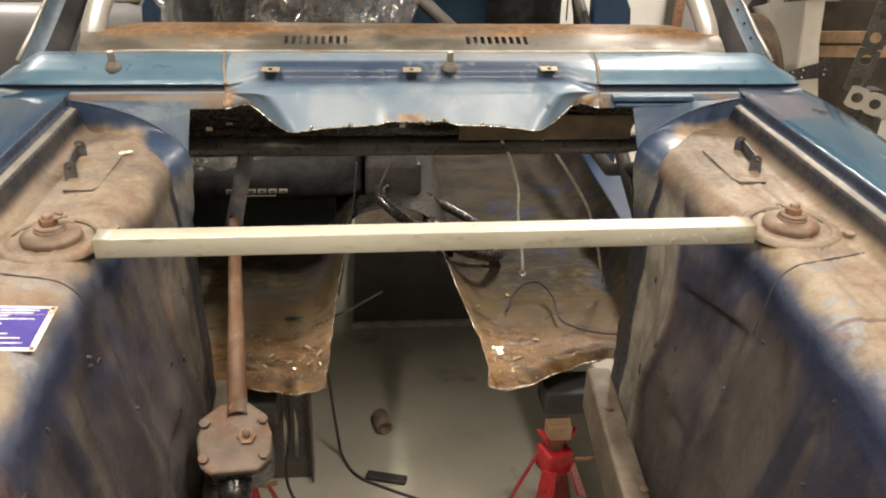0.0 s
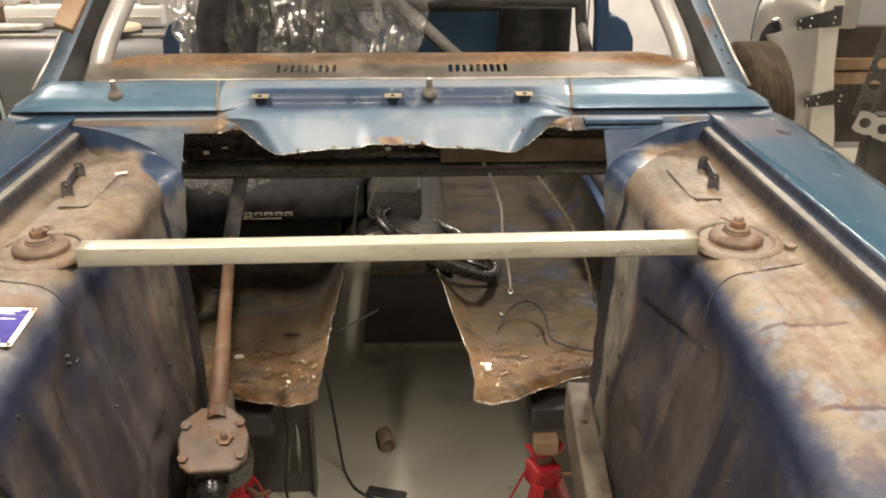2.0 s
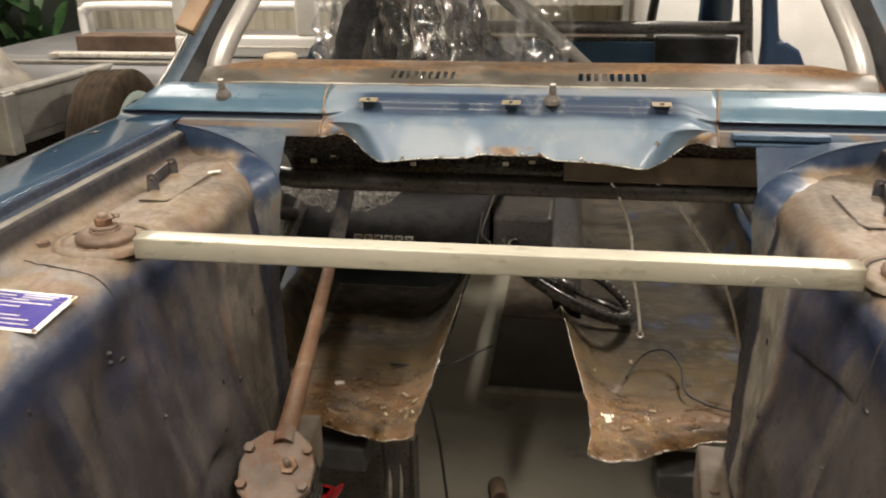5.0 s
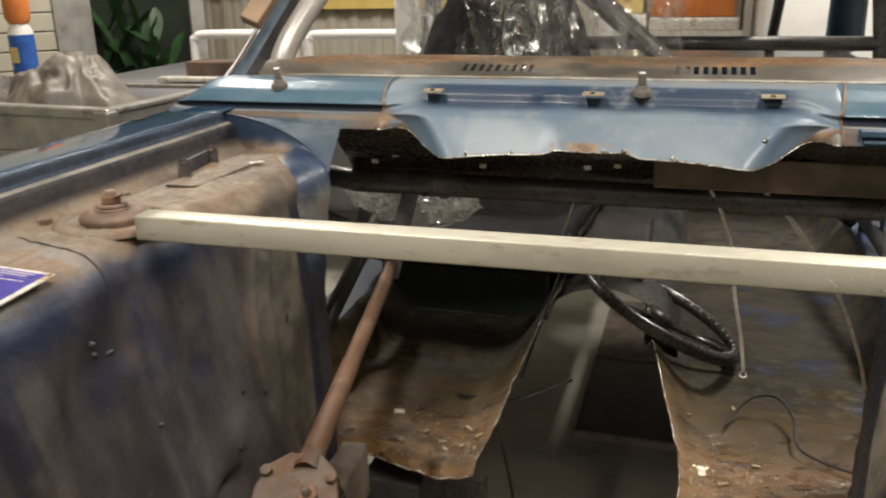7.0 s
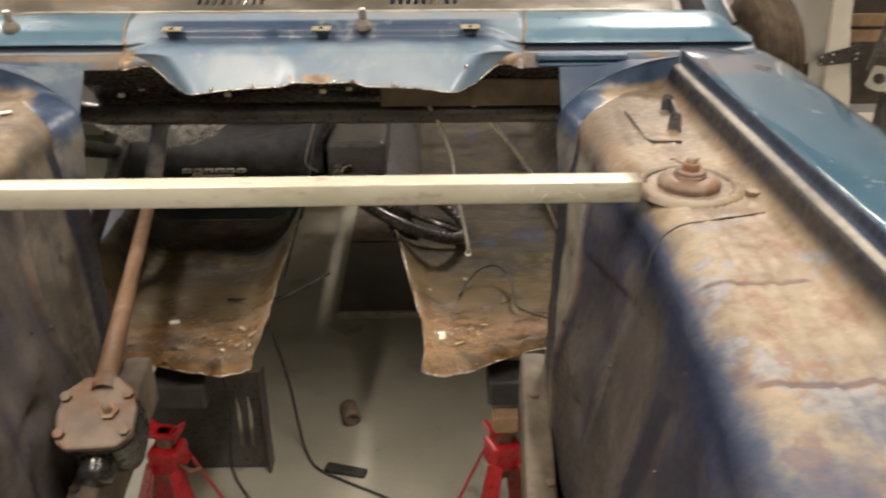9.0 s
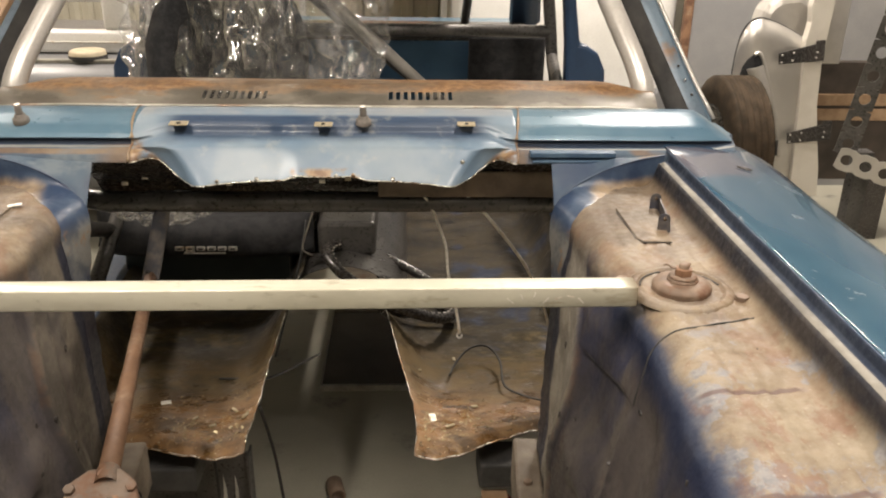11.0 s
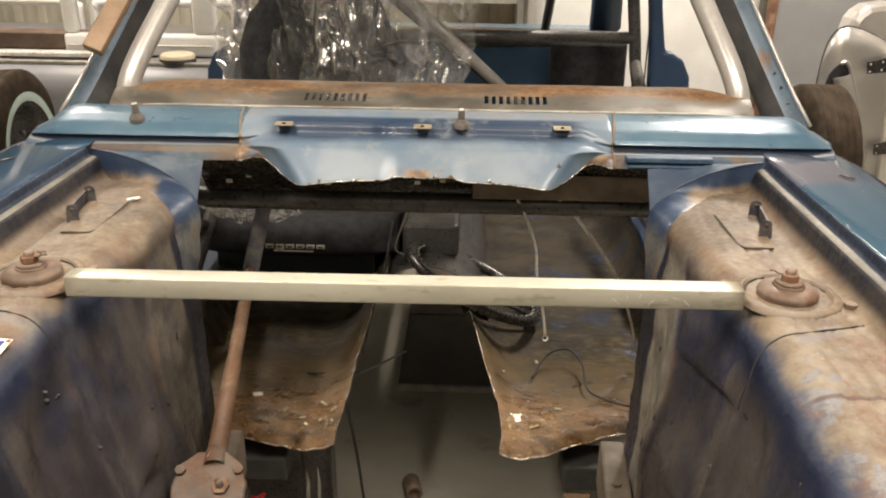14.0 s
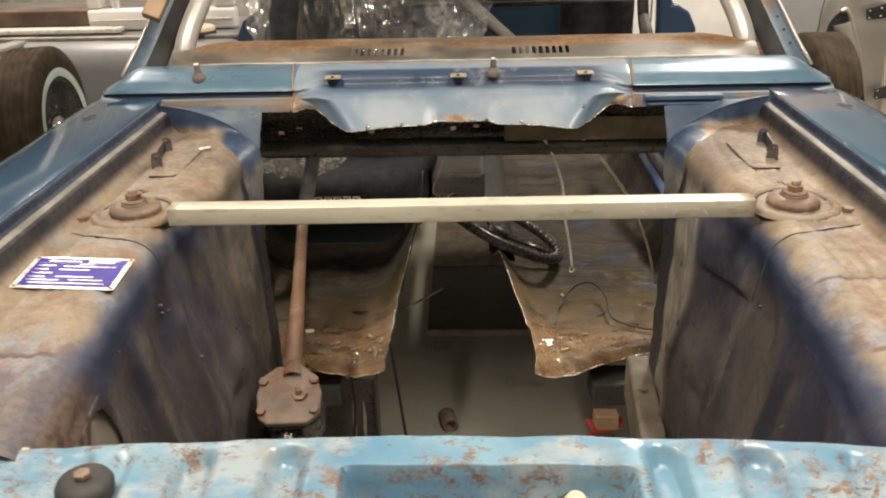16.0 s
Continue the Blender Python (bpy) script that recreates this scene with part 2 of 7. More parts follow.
    # navy shoulder, fading like overspray into the dusty wall
    zz = k.math("ADD", z, k.math("ADD", k.math("MULTIPLY", k.math("SUBTRACT", mid, 0.5), 0.030), k.math("MULTIPLY", k.math("SUBTRACT", fine, 0.5), 0.014)))
    rear = k.step(k.math("ADD", y, k.math("MULTIPLY", k.math("SUBTRACT", mid, 0.5), 0.1)), 0.12, 0.03)
    band = k.math("MULTIPLY", k.math("MULTIPLY", k.step(zz, 1.150, 1.130), k.step(zz, 1.056, 1.104)), k.math("MULTIPLY", rear, k.step(k.noise(8, 6, 0.65, (1, 1, 0.6)), 0.34, 0.52, 0.45, 1.0)))
    fwd = k.step(k.math("ADD", y, k.math("MULTIPLY", k.math("SUBTRACT", mid, 0.5), 0.16)), -0.36, -0.46)
    fwd = k.math("MULTIPLY", fwd, k.step(x, 0.1, -0.1))
    wall = k.mix(k.math("MULTIPLY", fwd, k.step(z, 1.00, 1.10)), wall, k.mix(k.step(fine, 0.4, 0.6), (0.060, 0.034, 0.022), (0.125, 0.085, 0.055)))
    col = k.mix(k.math("MULTIPLY", band, k.math("SUBTRACT", 0.95, k.math("MULTIPLY", fwd, 0.7))), wall, (0.011, 0.017, 0.042))
    stripe = k.math("ABSOLUTE", k.math("ADD", y, k.math("ADD", 0.280, k.math("MULTIPLY", k.math("SUBTRACT", z, 1.0), 0.07))))
    col = k.mix(k.math("MULTIPLY", k.math("MULTIPLY", k.step(stripe, 0.022, 0.012), k.step(mid, 0.38, 0.5)), 0.7), col, (0.017, 0.020, 0.038))
    haze = k.math("MULTIPLY", k.math("MULTIPLY", k.step(zz, 1.104, 1.128), k.step(zz, 1.144, 1.134)), rear)
    col = k.mix(k.math("MULTIPLY", haze, 0.45), col, (0.070, 0.086, 0.130))
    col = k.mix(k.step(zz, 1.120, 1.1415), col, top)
    back = k.math("MULTIPLY", k.step(zz, 1.085, 1.130), k.step(y, 0.05, 0.14))
    col = k.mix(k.math("MULTIPLY", back, k.step(mid, 0.3, 0.55, 0.5, 1.0)), col, k.mix(k.step(zz, 1.095, 1.138), (0.060, 0.048, 0.034), top))
    # trough flank with the shade below its lip painted in, dull lip and navy flange
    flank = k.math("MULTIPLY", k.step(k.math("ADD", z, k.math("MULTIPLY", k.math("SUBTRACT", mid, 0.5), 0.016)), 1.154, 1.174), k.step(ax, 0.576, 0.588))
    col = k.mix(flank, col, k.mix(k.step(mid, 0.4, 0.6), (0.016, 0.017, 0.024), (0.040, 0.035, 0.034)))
    lip = k.step(ax, 0.5963, 0.5972)
    pale_lip = k.mix(k.step(k.noise(9, 4, 0.6), 0.38, 0.62), (0.125, 0.118, 0.104), (0.205, 0.193, 0.166))
    pale_lip = k.mix(k.step(k.noise(17, 6, 0.7), 0.60, 0.70, 0, 0.5), pale_lip, (0.13, 0.075, 0.045))
    col = k.mix(lip, col, pale_lip)
    col = k.mix(k.step(ax, 0.6068, 0.6076), col, k.mix(k.step(mid, 0.45, 0.6), (0.018, 0.026, 0.046), (0.030, 0.040, 0.062)))
    k.put(p.inputs["Base Color"], col)
    k.put(p.inputs["Roughness"], k.step(fine, 0.3, 0.7, 0.42, 0.75))
    p.inputs["Specular IOR Level"].default_value = 0.3
    k.bump(p, k.math("ADD", mid, k.math("MULTIPLY", fine, 0.6)), 0.40, 0.005)
    return m


def wing_paint():
    """Faded blue wing paint with scuffs; deep blue and mauve reflections painted near the right pillar."""
    m, nt, p = nodes_of("faded_blue_wing_paint")
    k = Net(nt)
    x, y, z = k.xyz()
    soft, mid = k.noise(4, 3, 0.5), k.noise(9, 4, 0.55)
    col = k.mix(k.step(soft, 0.35, 0.65), (0.032, 0.072, 0.112), (0.048, 0.096, 0.136))
    wob = k.math("MULTIPLY", k.math("SUBTRACT", mid, 0.5), 0.16)
    yy = k.math("ADD", y, wob)
    right = k.step(x, 0.5, 0.6)
    # reflections on the right wing, put into the colour as two patches
    deep = k.math("MULTIPLY", k.step(yy, 0.33, 0.35), right)
    col = k.mix(k.math("MULTIPLY", deep, 0.8), col, (0.022, 0.048, 0.090))
    mauve = k.math("MULTIPLY", k.math("MULTIPLY", k.step(yy, 0.30, 0.32), k.step(yy, 0.47, 0.45)), k.step(k.math("ADD", x, wob), 0.735, 0.70))
    col = k.mix(k.math("MULTIPLY", mauve, right), col, (0.085, 0.088, 0.112))
    col = k.mix(k.math("MULTIPLY", k.step(x, -0.5, -0.6), k.step(soft, 0.35, 0.6, 0.35, 0.75)), col, (0.024, 0.042, 0.085))
    scuff = k.step(k.noise(20, 8, 0.72, (1, 0.6, 1)), 0.63, 0.67)
    col = k.mix(k.math("MULTIPLY", scuff, 0.5), col, (0.12, 0.135, 0.15))
    k.put(p.inputs["Base Color"], col)
    p.inputs["Specular IOR Level"].default_value = 0.5
    k.put(p.inputs["Roughness"], k.math("ADD", k.step(mid, 0.3, 0.7, 0.06, 0.13), k.math("MULTIPLY", scuff, 0.3)))
    k.bump(p, k.noise(70, 3), 0.02, 0.002)
    return m


def cove_paint():
    """Navy cove with rust creeping up from the shelf, bare metal at the cut corner."""
    m, nt, p = nodes_of("navy_cove_paint")
    k = Net(nt)
    x, y, z = k.xyz()
    ax = k.math("ABSOLUTE", x)
    mid, fine = k.noise(16, 7, 0.65), k.noise(90, 5, 0.65)
    col = k.mix(k.step(mid, 0.4, 0.6), (0.018, 0.034, 0.074), (0.040, 0.064, 0.108))
    up = k.math("SUBTRACT", z, k.math("ADD", k.step(ax, 0.49, 0.405, 1.160, 1.098), k.math("MULTIPLY", k.math("SUBTRACT", k.math("ADD", k.math("MULTIPLY", mid, 0.6), k.math("MULTIPLY", k.noise(6, 4), 0.6)), 0.6), 0.045)))
    inner = k.step(ax, 0.440, 0.418)
    tan = k.math("MULTIPLY", k.step(up, 0.012, -0.010), k.math("SUBTRACT", 1.0, inner))
    col = k.mix(tan, col, k.mix(k.step(mid, 0.32, 0.66), (0.15, 0.105, 0.065), (0.27, 0.205, 0.135)))
    bare = k.mix(k.step(mid, 0.42, 0.60), (0.078, 0.086, 0.100), (0.185, 0.182, 0.172))
    bare = k.mix(k.step(k.noise(30, 6, 0.65), 0.56, 0.64), bare, (0.22, 0.14, 0.075))
    col = k.mix(k.math("MULTIPLY", inner, k.math("MULTIPLY", k.step(z, 0.99, 1.05), k.step(z, 1.125, 1.095))), col, bare)
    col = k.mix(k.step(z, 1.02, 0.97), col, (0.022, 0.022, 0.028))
    k.put(p.inputs["Base Color"], col)
    k.put(p.inputs["Roughness"], k.step(fine, 0.3, 0.7, 0.32, 0.6))
    k.bump(p, k.math("ADD", mid, k.math("MULTIPLY", fine, 0.3)), 0.12, 0.003)
    return m


def ledge_paint():
    """Worn blue ledge with grey rubbed streaks and tan rust bands; bead highlight and lip shade painted in."""
    m, nt, p = nodes_of("worn_blue_ledge_paint")
    k = Net(nt)
    x, y, z = k.xyz()
    mid = k.noise(9, 6, 0.62, (0.6, 1, 1))
    col = k.mix(k.step(k.noise(6, 4, 0.6), 0.4, 0.6), (0.026, 0.044, 0.082), (0.056, 0.084, 0.118))
    col = k.mix(k.step(mid, 0.55, 0.66, 0, 0.7), col, (0.135, 0.16, 0.18))
    zz = k.math("ADD", z, k.math("MULTIPLY", k.math("SUBTRACT", mid, 0.5), 0.006))
    near = k.step(k.math("ABSOLUTE", x), 0.42, 0.36)
    belt = k.math("MULTIPLY", k.step(zz, 1.1985, 1.2015), k.step(zz, 1.2075, 1.2060))
    tan = k.math("MAXIMUM", k.math("MULTIPLY", belt, k.step(k.math("ADD", k.noise(5, 4, 0.6), k.step(x, -0.3, -0.36, 0, 0.08)), 0.53, 0.63)), k.math("MULTIPLY", near, k.step(mid, 0.36, 0.52)))
    col = k.mix(k.math("MULTIPLY", tan, 0.75), col, k.mix(k.step(mid, 0.4, 0.6), (0.105, 0.064, 0.036), (0.185, 0.125, 0.070)))
    # bead highlight as a pale line, then the shade under the scuttle lip
    col = k.mix(k.math("MULTIPLY", k.step(z, 1.2070, 1.2074), k.step(z, 1.2086, 1.2081)), col, (0.21, 0.215, 0.21))
    col = k.mix(k.math("MULTIPLY", k.step(z, 1.2084, 1.2095), 0.95), col, (0.012, 0.020, 0.038))
    k.put(p.inputs["Base Color"], col)
    k.put(p.inputs["Roughness"], k.step(k.noise(60, 4), 0.3, 0.7, 0.50, 0.70))
    p.inputs["Specular IOR Level"].default_value = 0.3
    k.bump(p, mid, 0.08, 0.003)
    return m


def dash_paint():
    """Bare dash steel: grey and blotched towards the screen base, orange rust along the crown."""
    m, nt, p = nodes_of("rusty_grey_dash_top")
    k = Net(nt)
    x, y, z = k.xyz()
    a, b = k.noise(10, 7, 0.65, (0.7, 1.4, 1)), k.noise(55, 6, 0.68)
    col = k.mix(k.step(a, 0.38, 0.62), (0.085, 0.076, 0.062), (0.165, 0.148, 0.120))
    col = k.mix(k.step(b, 0.55, 0.66, 0, 0.6), col, (0.058, 0.048, 0.038))
    rust = k.math("MULTIPLY", k.step(k.math("ADD", y, k.math("MULTIPLY", k.math("SUBTRACT", a, 0.5), 0.16)), 0.640, 0.672), k.step(k.noise(6, 6, 0.65, (0.6, 1, 1)), 0.36, 0.52, 0.35, 0.95))
    col = k.mix(rust, col, k.mix(k.step(b, 0.4, 0.6), (0.155, 0.078, 0.034), (0.27, 0.155, 0.070)))
    pale = k.step(k.noise(17, 6, 0.66, (0.6, 1.5, 1)), 0.60, 0.68)
    col = k.mix(k.math("MULTIPLY", pale, 0.7), col, (0.25, 0.235, 0.205))
    k.put(p.inputs["Base Color"], col)
    k.put(p.inputs["Roughness"], k.step(a, 0.36, 0.62, 0.34, 0.66))
    p.inputs["Metallic"].default_value = 0.15
    k.bump(p, k.math("ADD", a, k.math("MULTIPLY", b, 0.4)), 0.3, 0.004)
    return m


def tube_paint():
    """Pale weathered tube, scuffed, with a brown rust stain at one end."""
    m, nt, p = nodes_of("pale_weathered_tube")
    k = Net(nt)
    x, y, z = k.xyz()
    a, b = k.noise(7, 6, 0.6, (0.35, 1, 1)), k.noise(60, 5, 0.65, (0.4, 1, 1))
    col = k.mix(k.step(a, 0.38, 0.62), (0.37, 0.35, 0.275), (0.53, 0.51, 0.42))
    col = k.mix(k.step(b, 0.54, 0.68, 0, 0.6), col, (0.25, 0.225, 0.16))
    stain = k.step(k.math("ADD", x, k.math("MULTIPLY", k.math("SUBTRACT", a, 0.5), 0.06)), 0.422, 0.446)
    col = k.mix(k.math("MULTIPLY", stain, 0.85), col, (0.20, 0.12, 0.055))
    k.put(p.inputs["Base Color"], col)
    k.put(p.inputs["Roughness"], k.step(b, 0.3, 0.7, 0.28, 0.5))
    p.inputs["Metallic"].default_value = 0.2
    k.bump(p, k.math("ADD", a, k.math("MULTIPLY", b, 0.3)), 0.12, 0.003)
    return m


def dish_paint():
    """Chalky light-blue paint, rubbed through to steel in places, rust towards the cut edge, recess shade painted in.
    """
    m, nt, p = nodes_of("chalky_blue_paint")
    k = Net(nt)
    x, y, z = k.xyz()
    col = k.mix(k.step(k.noise(6, 4), 0.38, 0.62), (0.118, 0.172, 0.235), (0.185, 0.232, 0.275))
    ax = k.math("ABSOLUTE", x)
    wob = k.math("MULTIPLY", k.math("SUBTRACT", k.noise(9, 5, 0.6), 0.5), 0.014)
    # shade of the steep recess, painted as a dark blue band
    deep = k.math("MULTIPLY", k.math("MULTIPLY", k.step(k.math("ADD", z, wob), 1.2120, 1.2240), k.step(z, 1.2512, 1.2470)), k.step(k.math("ADD", ax, k.math("MULTIPLY", wob, 2.0)), 0.315, 0.262))
    col = k.mix(k.math("MULTIPLY", deep, 0.95), col, (0.019, 0.038, 0.078))
    col = k.mix(k.math("MULTIPLY", k.step(z, 1.2488, 1.2512), k.step(k.noise(14, 5), 0.35, 0.62, 0.15, 0.8)), col, (0.22, 0.23, 0.24))
    col = k.mix(k.step(k.noise(22, 6, 0.65), 0.55, 0.70, 0, 0.45), col, (0.28, 0.29, 0.28))
    low = k.math("MULTIPLY", k.step(ax, 0.066, 0.056), k.step(z, 1.182, 1.174))
    side = k.math("MULTIPLY", k.step(k.math("SUBTRACT", ax, k.math("SUBTRACT", 0.343, k.math("MULTIPLY", k.math("SUBTRACT", 1.226, z), 1.2))), -0.004, 0.012), k.step(z, 1.232, 1.222))
    rust = k.math("MULTIPLY", k.math("MAXIMUM", low, side), k.step(k.noise(25, 6, 0.65), 0.38, 0.55))
    col = k.mix(rust, col, k.mix(k.step(k.noise(45, 4), 0.4, 0.6), (0.15, 0.085, 0.045), (0.27, 0.185, 0.105)))
    k.put(p.inputs["Base Color"], col)
    k.put(p.inputs["Roughness"], k.step(k.noise(9, 4), 0.3, 0.7, 0.33, 0.50))
    k.bump(p, k.noise(30, 4), 0.06, 0.003)
    return m


def wet_rust():
    """Oily rusted floor pan with pits, chips, dark water marks and cabin shade painted in."""
    m, nt, p = nodes_of("oily_rusted_steel")
    k = Net(nt)
    x, y, z = k.xyz()
    a = k.noise(9, 8, 0.68, (0.8, 1.5, 1))
    b = k.noise(38, 6, 0.68, (0.8, 1.3, 1))
    wet = k.noise(20, 7, 0.7, (0.8, 1.3, 1))
    col = k.mix(k.step(a, 0.36, 0.62), (0.052, 0.030, 0.012), (0.175, 0.092, 0.032))
    col = k.mix(k.step(b, 0.54, 0.64, 0, 0.6), col, (0.185, 0.118, 0.048))
    col = k.mix(k.step(k.noise(26, 7, 0.72, (0.6, 1.8, 1)), 0.57, 0.62, 0, 0.8), col, (0.022, 0.017, 0.012))
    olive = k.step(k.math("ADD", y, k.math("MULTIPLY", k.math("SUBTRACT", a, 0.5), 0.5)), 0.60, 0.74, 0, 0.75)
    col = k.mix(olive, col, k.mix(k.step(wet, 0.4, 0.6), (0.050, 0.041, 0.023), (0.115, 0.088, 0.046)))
    # shade under the dash painted in, darker towards the cabin
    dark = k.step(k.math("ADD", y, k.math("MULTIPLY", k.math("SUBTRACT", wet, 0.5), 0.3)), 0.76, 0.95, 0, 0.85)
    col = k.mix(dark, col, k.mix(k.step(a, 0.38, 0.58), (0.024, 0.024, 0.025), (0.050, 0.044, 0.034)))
    tan = k.math("MULTIPLY", k.step(k.noise(6, 7, 0.68, (0.5, 1.3, 1)), 0.50, 0.60), k.math("MULTIPLY", k.step(y, 0.66, 0.76), k.step(y, 1.18, 1.02)))
    col = k.mix(k.math("MULTIPLY", tan, 0.75), col, k.mix(k.step(b, 0.4, 0.6), (0.060, 0.046, 0.022), (0.150, 0.112, 0.056)))
    col = k.mix(k.math("MULTIPLY", k.math("MULTIPLY", k.step(k.noise(7, 4), 0.58, 0.66), k.step(y, 0.70, 0.80)), k.step(x, 0.2, 0.3, 0, 0.7)), col, (0.036, 0.046, 0.078))
    k.put(p.inputs["Base Color"], col)
    k.put(p.inputs["Specular IOR Level"], k.step(y, 0.60, 0.80, 0.42, 0.16))
    k.put(p.inputs["Roughness"], k.math("ADD", k.step(wet, 0.38, 0.54, 0.10, 0.60), k.step(y, 0.66, 0.80, 0, 0.2)))
    k.bump(p, k.math("ADD", a, k.math("ADD", k.math("MULTIPLY", b, 0.6), k.math("MULTIPLY", wet, 0.4))), 0.85, 0.007)
    return m


def clear_film(veil=0.12):
    """Clear crinkled polythene: see-through, sharp glints, milky along the creases."""
    m, nt, p = nodes_of("clear_plastic_film")
    k = Net(nt)
    tr = nt.nodes.new("ShaderNodeBsdfTransparent")
    tr.inputs["Color"].default_value = (0.93, 0.93, 0.92, 1)
    gl = nt.nodes.new("ShaderNodeBsdfGlossy")
    gl.inputs["Roughness"].default_value = 0.06
    bm = nt.nodes.new("ShaderNodeBump")
    bm.inputs["Strength"].default_value, bm.inputs["Distance"].default_value = 0.3, 0.02
    k.put(bm.inputs["Height"], k.noise(11, 3, 0.5, (1.6, 1, 0.6), 1.2))
    k.put(gl.inputs["Normal"], bm.outputs[0])
    df = nt.nodes.new("ShaderNodeBsdfTranslucent")
    df.inputs["Color"].default_value = (0.80, 0.79, 0.77, 1)
    d2 = nt.nodes.new("ShaderNodeBsdfDiffuse")
    d2.inputs["Color"].default_value = (0.80, 0.79, 0.77, 1)
    md = nt.nodes.new("ShaderNodeMixShader")
    k.put(md.inputs[1], df.outputs[0])
    k.put(md.inputs[2], d2.outputs[0])
    mx, mx2 = nt.nodes.new("ShaderNodeMixShader"), nt.nodes.new("ShaderNodeMixShader")
    c1 = k.math("ABSOLUTE", k.math("SUBTRACT", k.noise(4.5, 2, 0.45, (1.2, 1, 0.8), 1.2), 0.5))
    c2 = k.math("ABSOLUTE", k.math("SUBTRACT", k.noise(12, 3, 0.5, (1.1, 1, 0.9), 1.0), 0.5))
    crease = k.math("MAXIMUM", k.math("MULTIPLY", k.step(c1, 0.030, 0.0), 0.22), k.math("MULTIPLY", k.step(c2, 0.030, 0.0), 0.16))
    milky = k.math("MULTIPLY", k.step(k.noise(4.0, 4, 0.55, (1.5, 1, 0.7), 0.8), 0.48, 0.56), k.step(k.noise(18, 4, 0.6, (1.2, 1, 0.7), 1.0), 0.35, 0.65, 0.3, 1.0))
    k.put(mx.inputs[0], k.math("ADD", 0.32, k.math("MULTIPLY", crease, 0.35)))
    k.put(mx.inputs[1], gl.outputs[0])
    k.put(mx.inputs[2], md.outputs[0])
    k.put(mx2.inputs[0], k.math("ADD", k.math("ADD", veil, k.math("MULTIPLY", milky, 0.46)), k.math("MULTIPLY", crease, 0.42)))
    k.put(mx2.inputs[1], tr.outputs[0])
    k.put(mx2.inputs[2], mx.outputs[0])
    k.put(nt.nodes["Material Output"].inputs["Surface"], mx2.outputs[0])
    return m


def glow(name, colour, strength):
    m, nt, p = nodes_of(name)
    p.inputs["Emission Color"].default_value = (*colour, 1)
    p.inputs["Emission Strength"].default_value = strength
    return m


TEAL = teal_paint()
WING = wing_paint()
COVE = cove_paint()
LEDGE = ledge_paint()
TANRUST = plain("tan_rusted_corner", (0.135, 0.085, 0.050), (0.265, 0.200, 0.130), 22, (0.5, 0.7), 0.0, 0.45, dirt=(0.20, 0.105, 0.05), dirt_at=(0.54, 0.66))
BRACKET = plain("dull_dark_bracket", (0.036, 0.038, 0.052), (0.10, 0.090, 0.082), 30, (0.45, 0.65), 0.1, 0.2)
FADED = plain("grey_beige_backing", (0.17, 0.15, 0.125), (0.23, 0.205, 0.17), 10, (0.4, 0.6), 0.0, 0.08)
BOOT = plain("grey_dusty_rubber", (0.09, 0.08, 0.07), (0.17, 0.15, 0.13), 30, (0.6, 0.8), 0.0, 0.2)
BAY = bay_paint()
DISH = dish_paint()
FLOORPAN = wet_rust()
FILM = clear_film(0.23)
FILMLOW = clear_film(0.46)
FRAME = plain("dusty_brown_rail", (0.10, 0.078, 0.056), (0.19, 0.158, 0.122), 16, (0.5, 0.75), 0.05, 0.25, dirt=(0.12, 0.07, 0.04), dirt_at=(0.60, 0.75))
RAIL = plain("dusty_grey_flange", (0.22, 0.21, 0.18), (0.40, 0.38, 0.33), 14, (0.3, 0.55), 0.2, 0.2, dirt=(0.19, 0.10, 0.05))
RUST = plain("brown_rust", (0.12, 0.06, 0.035), (0.25, 0.14, 0.08), 25, (0.55, 0.8), 0.1, 0.4, dirt=(0.30, 0.22, 0.15))
DASH = dash_paint()
BLACK = plain("black_gloss_paint", (0.026, 0.024, 0.023), (0.050, 0.044, 0.040), 6, (0.16, 0.34), 0.0, 0.03)
DIRTY = plain("brown_dusty_panel", (0.07, 0.05, 0.035), (0.17, 0.125, 0.085), 14, (0.4, 0.7), 0.0, 0.2, dirt=(0.03, 0.025, 0.02))
FLAKE = plain("tan_rust_flake", (0.13, 0.085, 0.045), (0.30, 0.22, 0.13), 60, (0.3, 0.6), 0.1, 0.2)
GLINTFLAKE = plain("bright_glint_flake", (0.42, 0.34, 0.19), (0.62, 0.53, 0.34), 80, (0.12, 0.25), 0.6, 0.1)
ALU = tube_paint()
STEEL = plain("bare_steel_tube", (0.40, 0.385, 0.36), (0.52, 0.50, 0.47), 5, (0.28, 0.42), 0.4, 0.03, dirt=(0.33, 0.29, 0.24), dirt_at=(0.58, 0.8))
CAGE = plain("dark_grey_cage_tube", (0.05, 0.048, 0.045), (0.10, 0.095, 0.09), 8, (0.25, 0.45), 0.3, 0.05)
CAST = plain("rusty_cast_iron", (0.120, 0.082, 0.058), (0.225, 0.162, 0.118), 22, (0.5, 0.75), 0.1, 0.35, dirt=(0.135, 0.070, 0.042), dirt_at=(0.53, 0.64))
BOXCAST = plain("dusty_steering_box_iron", (0.085, 0.062, 0.046), (0.160, 0.118, 0.088), 20, (0.5, 0.75), 0.1, 0.35, dirt=(0.130, 0.068, 0.038), dirt_at=(0.50, 0.62))
SHAFT = plain("rust_red_steel", (0.115, 0.062, 0.036), (0.19, 0.110, 0.065), 16, (0.45, 0.7), 0.1, 0.2, dirt=(0.26, 0.18, 0.12))
GREASE = plain("greasy_black_iron", (0.012, 0.012, 0.012), (0.03, 0.027, 0.024), 20, (0.12, 0.35), 0.2, 0.3)
